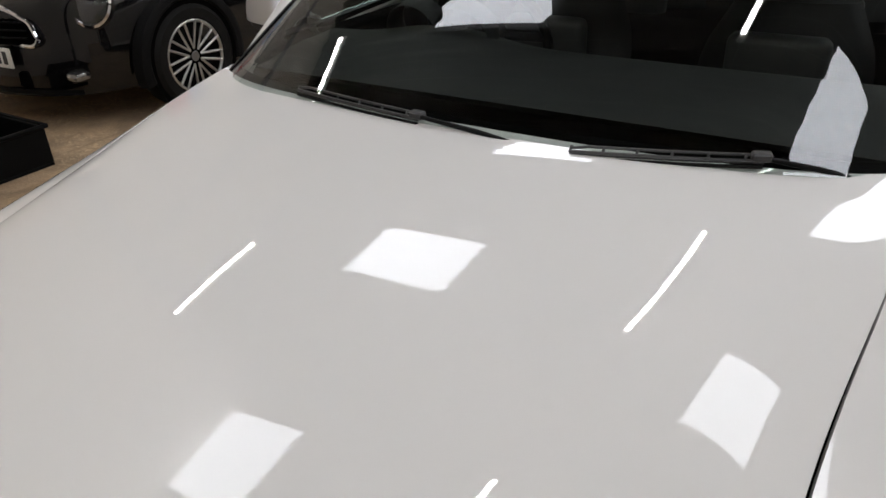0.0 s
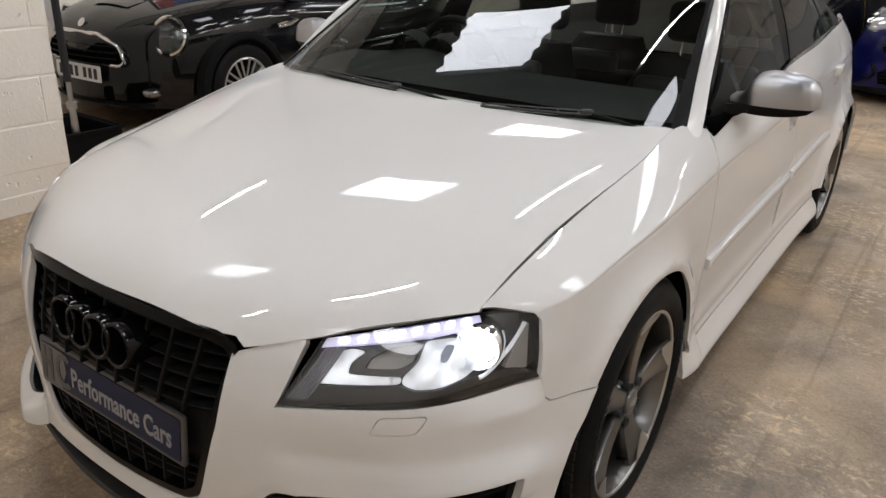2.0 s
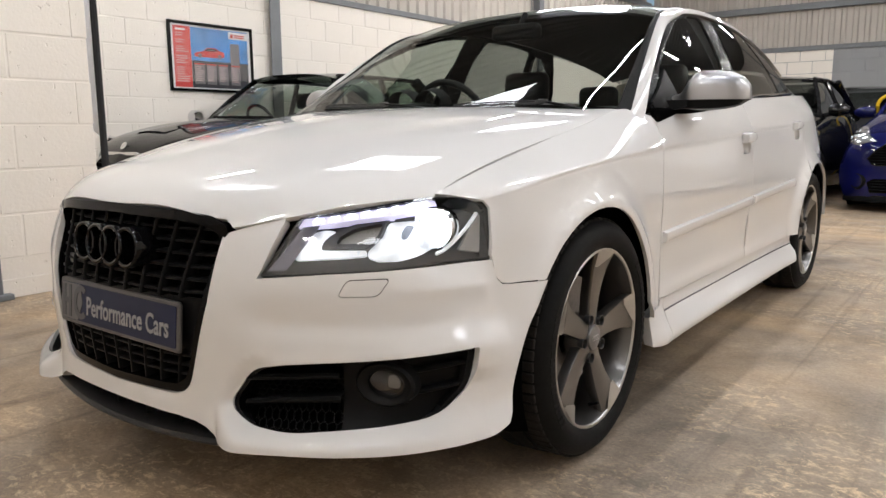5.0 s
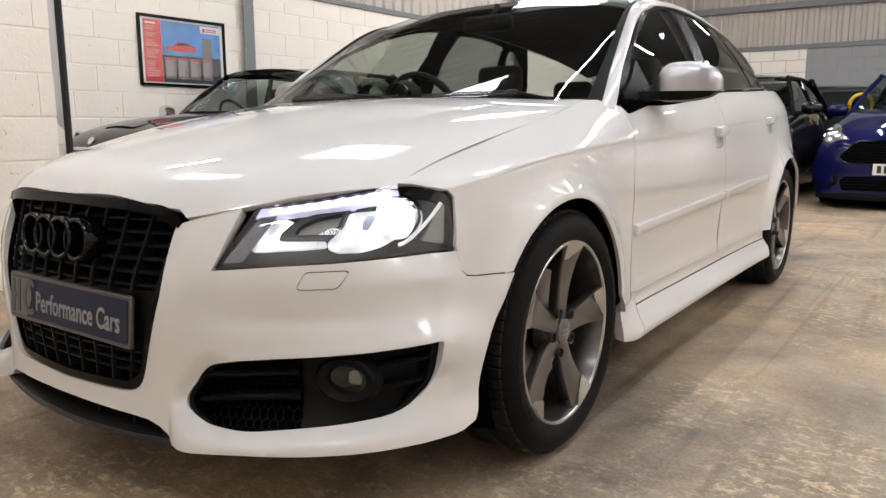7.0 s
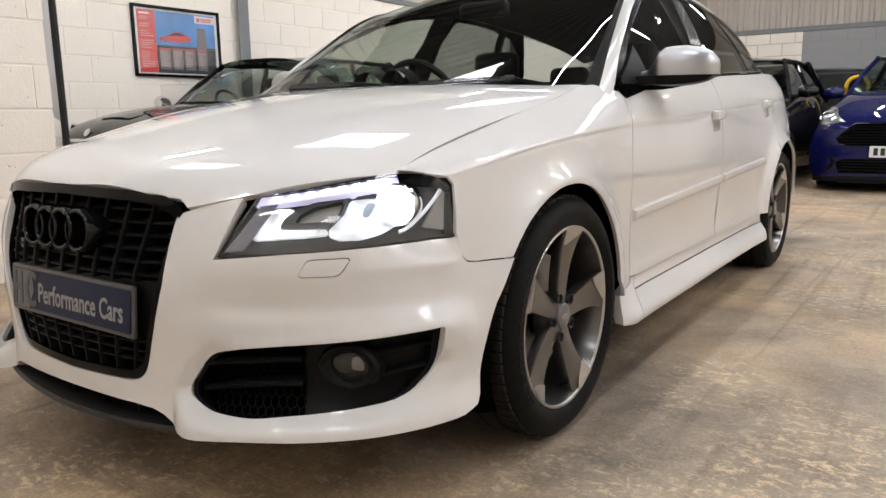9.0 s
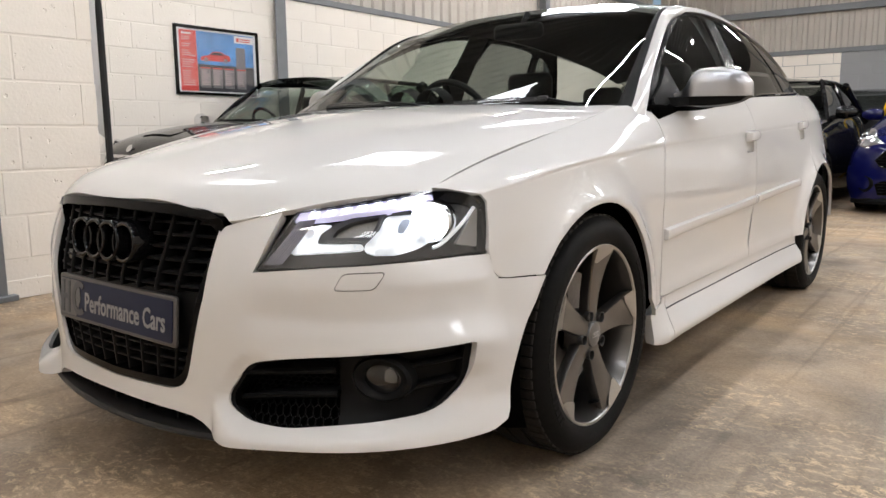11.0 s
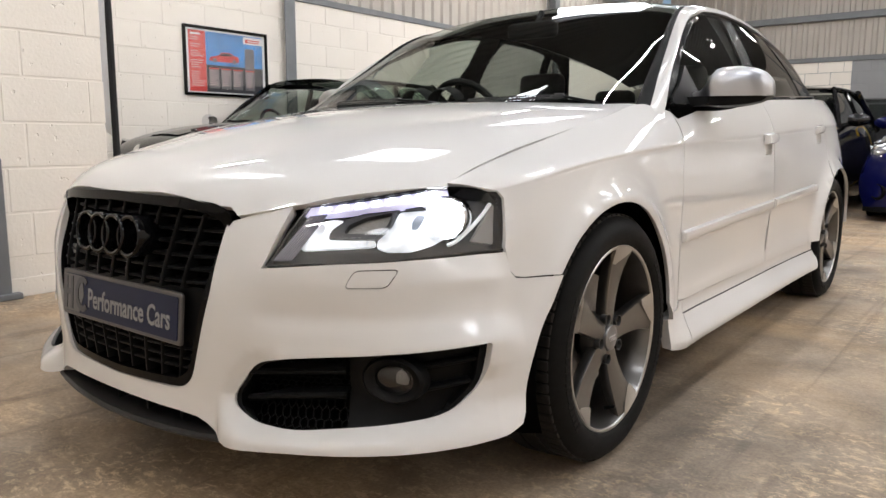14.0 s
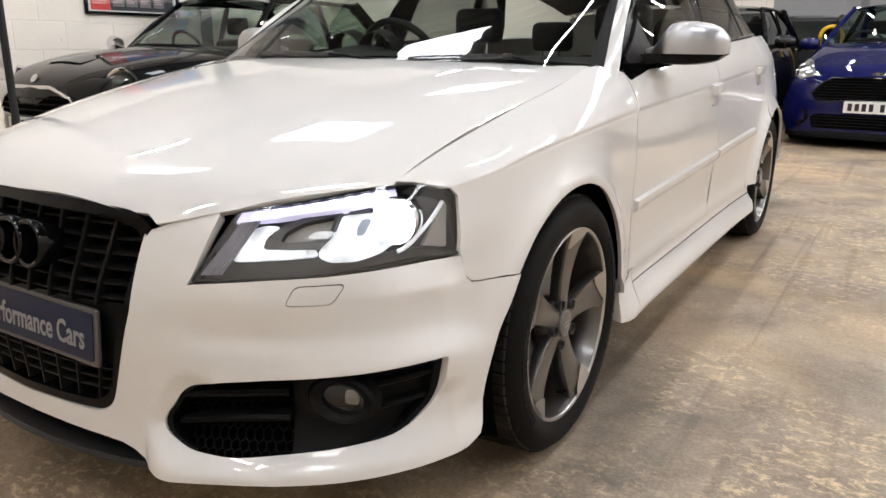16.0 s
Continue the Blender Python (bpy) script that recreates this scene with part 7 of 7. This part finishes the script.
def far_car(name, m, paint, label, belt=0.98, roofz=1.46):
    c = thing(name, m, label, "car")
    bm = bmesh.new()
    smooth_loft(bm, [
        (-0.82, [(0.55, 0.18), (0.62, 0.34), (0.60, 0.50), (0.54, 0.62), (0.34, 0.68), (0, 0.70)]),
        (-0.60, [(0.76, 0.18), (0.82, 0.36), (0.80, 0.56), (0.72, 0.74), (0.46, 0.80), (0, 0.82)]),
        (0.0, [(0.80, 0.18), (0.87, 0.38), (0.86, 0.66), (0.77, 0.88), (0.50, 0.94), (0, 0.96)]),
        (0.6, [(0.80, 0.18), (0.87, 0.38), (0.86, 0.70), (0.78, belt), (0.50, belt + 0.01), (0, belt + 0.02)]),
        (2.6, [(0.80, 0.18), (0.87, 0.38), (0.86, 0.74), (0.76, belt + 0.03), (0.50, belt), (0, belt)]),
        (3.3, [(0.68, 0.24), (0.74, 0.38), (0.72, 0.74), (0.64, belt), (0.40, belt), (0, belt)]),
    ])
    part("body", bm, paint, c, "", True)
    cabin_of(c, belt, roofz, 0.38, 1.02, 2.45, 3.15, 0.77, 0.58, paint, SIDEGLASS)
    for sx in (-1, 1):
        for y in (0.0, 2.6):
            bm = bmesh.new()
            lathe(bm, [(0.0005, 0.0), (0.345, 0.0), (0.352, -0.02)], 36, Matrix.Translation((sx * 0.872, y, 0.31)) @ WHEEL)
            part("arch_shadow", bm, VOID, c)
            small_wheel(c, sx * 0.878, y, 0.31, 0.22, 10, False, ANTHRACITE, sx)
        body_mirror(c, 0.83, 0.62, belt + 0.06, paint, sx)
        bm = bmesh.new()
        box(bm, sx * 0.60 - 0.12, sx * 0.60 + 0.12, -0.72, -0.55, 0.60, 0.70, 0.03, 2)
        part("headlamp", bm, HEADGLASS, c, "", True)
        for y in (1.35, 2.25):
            bm = bmesh.new()
            tube(bm, [(sx * 0.868, y, 0.80), (sx * 0.885, y + 0.08, 0.805), (sx * 0.865, y + 0.17, 0.81)], 0.012, 6)
            part("door_handle", bm, paint, c, "", True)
    return c


far_car("black_hatchback", pose(-0.78, 6.95, 0), BLACKPAINT, "glossy black hatchback parked behind the white car")
far_car("white_hatchback", pose(3.55, 7.75, 0, 0, 0, -4), WHITE, "glossy white hatchback parked beside the blue car")
far_car("dark_hatchback", pose(-0.2, 13.35, 0, 0, 0, 180), DARKPAINT, "dark grey hatchback parked by the back wall", 0.98, 1.44)

# yellow hoop barrier behind the cars
bm = bmesh.new()
hoop = [(-0.13, 0, 0.0), (-0.13, 0, 1.12)] + [(-0.13 * math.cos(a), 0, 1.12 + 0.13 * math.sin(a)) for a in np.linspace(0.2, math.pi - 0.2, 9)] + [(0.13, 0, 1.12), (0.13, 0, 0.0)]
tube(bm, hoop, 0.024, 10)
ob = part("hoop_barrier", bm, YELLOW, None, "", True)
ob.matrix_basis = pose(0.40, 9.6, 0, 0, 0, 8)
tagged(ob, "bright yellow tubular steel hoop barrier", "barrier")


# ---- things by the wall ----
poster = thing("framed_poster", (WALL_X, 2.922, 1.57), "black framed car poster in red and blue on the wall", "poster")
PW, PH = 0.494, 0.330
FACE = Matrix(((0, 0, 1, 0), (1, 0, 0, 0), (0, 1, 0, 0), (0, 0, 0, 1)))


def flat(name, x0, x1, y0, y1, z, material, label="", t=0.001):
    bm = bmesh.new()
    box(bm, x0, x1, y0, y1, z, z + t, 0, 1, None)
    bmesh.ops.transform(bm, matrix=FACE, verts=bm.verts)
    return part(name, bm, material, poster, label)


for x0, x1, y0, y1 in ((-PW, PW, PH - 0.028, PH), (-PW, PW, -PH, -PH + 0.028), (-PW, -PW + 0.028, -PH + 0.028, PH - 0.028), (PW - 0.028, PW, -PH + 0.028, PH - 0.028)):
    bm = bmesh.new()
    box(bm, x0, x1, y0, y1, 0.0, 0.028, 0.004, 1)
    bmesh.ops.transform(bm, matrix=FACE, verts=bm.verts)
    part("frame_side", bm, BLACKGLOSS, poster, "black wooden frame")
flat("backing_paper", -PW + 0.026, PW - 0.026, -PH + 0.026, PH - 0.026, 0.008, PAPER)
flat("red_column", -0.435, -0.245, -0.29, 0.285, 0.009, POSTERRED)
flat("dark_panel", -0.243, 0.435, -0.29, -0.03, 0.009, POSTERDARK)
flat("blue_picture", -0.243, 0.435, -0.03, 0.285, 0.009, POSTERBLUE)
flat("logo_ground", 0.20, 0.435, 0.205, 0.275, 0.010, PAPER)
flat("logo_mark", 0.225, 0.258, 0.218, 0.255, 0.011, POSTERRED)
flat("logo_text", 0.268, 0.40, 0.240, 0.252, 0.011, POSTERRED)
flat("logo_text", 0.268, 0.39, 0.220, 0.231, 0.011, POSTERRED)
flat("heading", -0.41, -0.30, 0.245, 0.262, 0.010, PAPER)
rnd = random.Random(4)
for k in range(22):
    y = 0.215 - 0.0215 * k
    if k not in (2, 5, 9, 14):
        flat("text_line", -0.41, -0.41 + rnd.uniform(0.07, 0.145), y, y + 0.0085, 0.010, PINKTEXT)
for cx in (-0.225, -0.06):
    for k in range(6):
        flat("text_line", cx, cx + rnd.uniform(0.09, 0.14), 0.235 - 0.022 * k, 0.243 - 0.022 * k, 0.010, BLUETEXT)
for k, cx in enumerate((-0.215, -0.075, 0.065, 0.215)):
    flat("grey_box", cx, cx + 0.115, -0.255, -0.055 if k < 3 else 0.16, 0.010, POSTERGREY)
    flat("box_heading", cx, cx + 0.115, -0.068, -0.056, 0.011, POSTERRED)
    for r in range(8):
        flat("text_line", cx + 0.01, cx + 0.01 + rnd.uniform(0.05, 0.095), -0.09 - 0.019 * r, -0.083 - 0.019 * r, 0.011, PINKTEXT)
car_side = [(-0.21, 0.012), (-0.205, 0.04), (-0.16, 0.055), (-0.11, 0.062), (-0.06, 0.10), (0.03, 0.102), (0.09, 0.075), (0.135, 0.068), (0.145, 0.02), (0.10, 0.008), (-0.18, 0.006)]
bm = bmesh.new()
prism(bm, rounded(car_side, 0.012, 3), 0.001, FACE @ Matrix.Translation((0, 0, 0.0105)))
part("printed_car", bm, POSTERRED, poster)
bm = bmesh.new()
prism(bm, rounded([(-0.095, 0.064), (-0.055, 0.093), (0.03, 0.094), (0.08, 0.070)], 0.006, 2), 0.0008, FACE @ Matrix.Translation((0, 0, 0.0115)))
part("printed_glass", bm, INK, poster)
for cx in (-0.145, 0.085):
    bm = bmesh.new()
    lathe(bm, [(0.0005, 0.001), (0.022, 0.001), (0.023, 0.0)], 20, FACE @ Matrix.Translation((cx, 0.018, 0.0115)))
    part("printed_wheel", bm, POSTERGREY, poster)
bm = bmesh.new()
box(bm, -PW + 0.024, PW - 0.024, -PH + 0.024, PH - 0.024, 0.0155, 0.0175)
bmesh.ops.transform(bm, matrix=FACE, verts=bm.verts)
part("glazing", bm, LENS, poster).visible_shadow = False

# feather flag stand with crate foot
flag = thing("flag_stand", (-3.02, 0.79, 0.015), "black-poled white flag banner on a silver foot", "flag stand")
bm = bmesh.new()
rod(bm, (0, 0, 0.02), (0, 0, 0.36), 0.028, 0.018)
rod(bm, (0, 0, 0.34), (0, 0, 0.38), 0.03)
rod(bm, (0, 0, 0.36), (0, 0, 0.52), 0.014)
part("silver_foot", bm, CUTALLOY, flag, "silver metal foot", True)
bm = bmesh.new()
tube(bm, [(0, 0, 0.50), (0, 0, 1.6), (0, 0, 2.6), (0.02, 0.02, 3.3)], 0.022, 10)
part("pole", bm, BLACKMATT, flag, "black fabric-sleeved pole", True)
bm = bmesh.new()
rows = []
for t in np.linspace(0, 1, 16):
    z = 0.80 + 2.4 * t
    w = 0.03 + 0.16 * t**0.8
    rows.append([(-w * u - 0.01 + 0.01 * math.sin(5 * u + 3 * t), -0.02 - w * 0.55 * u + 0.012 * math.sin(8 * t + 3 * u), z + 0.05 * u) for u in np.linspace(0, 1, 7)])
sweep(bm, rows)
cloth = part("cloth", bm, CLOTH, flag, "white flag cloth", True)
sol = cloth.modifiers.new("thickness", "SOLIDIFY")
sol.thickness = 0.002
bm = bmesh.new()
prism(bm, rounded([(-0.012, -0.03), (0.012, -0.03), (0.012, 0.03), (-0.012, 0.03)], 0.008, 2), 0.002, Matrix.Translation((-0.115, -0.086, 1.40)) @ pose(0, 0, 0, 90, 0, 30))
part("blue_mark", bm, NAVY, cloth)

crate = thing("plastic_crate", (-3.22, 0.86, 0), "open black plastic crate on the floor", "crate")
for nm, b in (("base", (-0.26, 0.26, -0.2, 0.2, 0.0, 0.015)), ("side", (-0.26, -0.245, -0.2, 0.2, 0.015, 0.21)), ("side", (0.245, 0.26, -0.2, 0.2, 0.015, 0.21)), ("side", (-0.245, 0.245, -0.2, -0.185, 0.015, 0.21)), ("side", (-0.245, 0.245, 0.185, 0.2, 0.015, 0.21)), ("rim", (-0.275, -0.255, -0.215, 0.215, 0.20, 0.222)), ("rim", (0.255, 0.275, -0.215, 0.215, 0.20, 0.222)), ("rim", (-0.255, 0.255, -0.215, -0.195, 0.20, 0.222)), ("rim", (-0.255, 0.255, 0.195, 0.215, 0.20, 0.222))):
    bm = bmesh.new()
    box(bm, *b, 0.004, 1)
    part(nm, bm, TRIM, crate)

# dark door post against the pier wall
post = thing("door_post", (NEAR_X, -0.27, 0), "dark grey painted steel door post on the pier", "door post", kind="structure")
bm = bmesh.new()
box(bm, 0, 0.03, -0.16, 0.13, 0, 0.72, 0.004, 1)
part("panel", bm, GREYSTEEL, post)
bm = bmesh.new()
box(bm, 0, 0.06, -0.2, 0.17, 0, 0.03, 0.004, 1)
part("foot_plate", bm, GREYSTEEL, post)


# ---- roof, rooflights and tube lamps ----
ROOF_Z = 4.62
n = int((BACK_Y - FRONT_Y + 0.5) / 0.17)
vs, fs = [], []
for i in range(n):
    for s, h in ((0, 0), (0.06, 0), (0.085, 0.035), (0.145, 0.035)):
        y = FRONT_Y - 0.2 + i * 0.17 + s
        vs += [(WALL_X - 0.3, y, ROOF_Z + h), (RIGHT_X + 0.2, y, ROOF_Z + h)]
for i in range(len(vs) // 2 - 1):
    fs.append((2 * i, 2 * i + 2, 2 * i + 3, 2 * i + 1))
tagged(mesh_object("ceiling", vs, fs, ROOFSHEET, smooth=False), "dull grey ribbed sheet roof", "ceiling", kind="structure")
bm = bmesh.new()
box(bm, WALL_X - 0.4, RIGHT_X + 0.3, FRONT_Y - 0.3, BACK_Y + 0.4, ROOF_Z + 0.06, ROOF_Z + 0.14)
tagged(part("roof_deck", bm, ROOFSHEET), "plain outer roof deck", "roof", kind="structure")


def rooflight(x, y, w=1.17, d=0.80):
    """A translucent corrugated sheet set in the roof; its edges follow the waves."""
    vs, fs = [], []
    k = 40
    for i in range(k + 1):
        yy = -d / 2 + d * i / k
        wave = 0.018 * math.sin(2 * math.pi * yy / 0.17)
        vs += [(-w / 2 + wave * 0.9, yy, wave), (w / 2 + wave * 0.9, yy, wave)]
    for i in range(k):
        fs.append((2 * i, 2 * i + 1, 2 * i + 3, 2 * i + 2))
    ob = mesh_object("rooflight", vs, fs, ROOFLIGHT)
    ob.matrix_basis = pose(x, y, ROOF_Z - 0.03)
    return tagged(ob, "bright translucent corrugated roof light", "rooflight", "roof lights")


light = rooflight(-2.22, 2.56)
# the 5.6 column is unseen, added to brighten the car's right side
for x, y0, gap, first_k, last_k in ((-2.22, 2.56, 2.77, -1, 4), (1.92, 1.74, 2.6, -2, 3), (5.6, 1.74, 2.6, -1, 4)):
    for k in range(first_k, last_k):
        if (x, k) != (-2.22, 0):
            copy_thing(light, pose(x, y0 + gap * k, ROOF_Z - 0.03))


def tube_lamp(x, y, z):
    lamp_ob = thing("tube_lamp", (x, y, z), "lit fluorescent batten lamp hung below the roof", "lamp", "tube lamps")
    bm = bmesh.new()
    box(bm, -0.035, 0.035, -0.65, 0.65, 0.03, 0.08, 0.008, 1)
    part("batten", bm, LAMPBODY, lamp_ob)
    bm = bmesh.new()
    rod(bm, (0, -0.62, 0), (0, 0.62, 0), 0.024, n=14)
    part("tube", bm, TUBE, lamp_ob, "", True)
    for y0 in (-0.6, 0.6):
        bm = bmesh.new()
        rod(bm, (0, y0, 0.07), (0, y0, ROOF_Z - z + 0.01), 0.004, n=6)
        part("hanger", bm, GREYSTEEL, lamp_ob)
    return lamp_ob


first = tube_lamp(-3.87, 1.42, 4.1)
# the 2.1 row and front lamps of 0.20 and 3.95: unseen, added to brighten
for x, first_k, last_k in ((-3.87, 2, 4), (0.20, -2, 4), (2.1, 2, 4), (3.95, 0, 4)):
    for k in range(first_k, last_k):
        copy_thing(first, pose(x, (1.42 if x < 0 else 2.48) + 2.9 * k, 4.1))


# ---- painted blocks of the walls ----
def lay(parent, m, y0, y1, z0, courses, joint_a, joint_b, mesh):
    """Courses of blocks along local y, their joints at joint_a or joint_b by turns."""
    for c in range(courses):
        start = joint_a if c % 2 else joint_b
        k0 = math.floor((y0 - start) / BLOCK)
        y = start + k0 * BLOCK
        while y < y1 - 0.02:
            a, b = max(y, y0), min(y + BLOCK, y1)
            if b - a > 0.04:
                ob = new("block", mesh)
                ob.parent = parent
                ob.matrix_basis = m @ Matrix.Translation((random.uniform(-0.0015, 0.0015), a, z0 + c * COURSE)) @ Matrix.Diagonal((1, (b - a) / BLOCK, 1, 1))
            y += BLOCK
    return parent


lay(wall_near, Matrix.Translation((NEAR_X, 0, 0)), -1.4, NEAR_END, 0.207, 8, 0.345, 0.0, block_mesh)
lay(wall_west, Matrix.Translation((WALL_X, 0, 0)), NEAR_END, 9.0, 0.006, 10, 0.2, 0.2 + BLOCK / 2, block_mesh)
# along the back wall local y runs towards +x; white up to x = -1.15, grey beyond
back_m = Matrix.Translation((0, BACK_Y, 0)) @ Matrix(((0, 1, 0, 0), (-1, 0, 0, 0), (0, 0, 1, 0), (0, 0, 0, 1)))
lay(wall_north, back_m, WALL_X, -1.12, 0.006, 10, 0.1, 0.1 + BLOCK / 2, block_mesh)
lay(wall_north, back_m, -1.12, 4.0, 0.006, 10, 0.1, 0.1 + BLOCK / 2, grey_mesh)
bm = bmesh.new()
box(bm, 0.0, 0.012, -1.4, NEAR_END, 0.0, 0.10, 0.003, 1)
plinth = part("baseboard", bm, CREAM)
plinth.matrix_basis = Matrix.Translation((NEAR_X, 0, 0))
tagged(plinth, "cream painted plinth course", "baseboard", kind="structure")
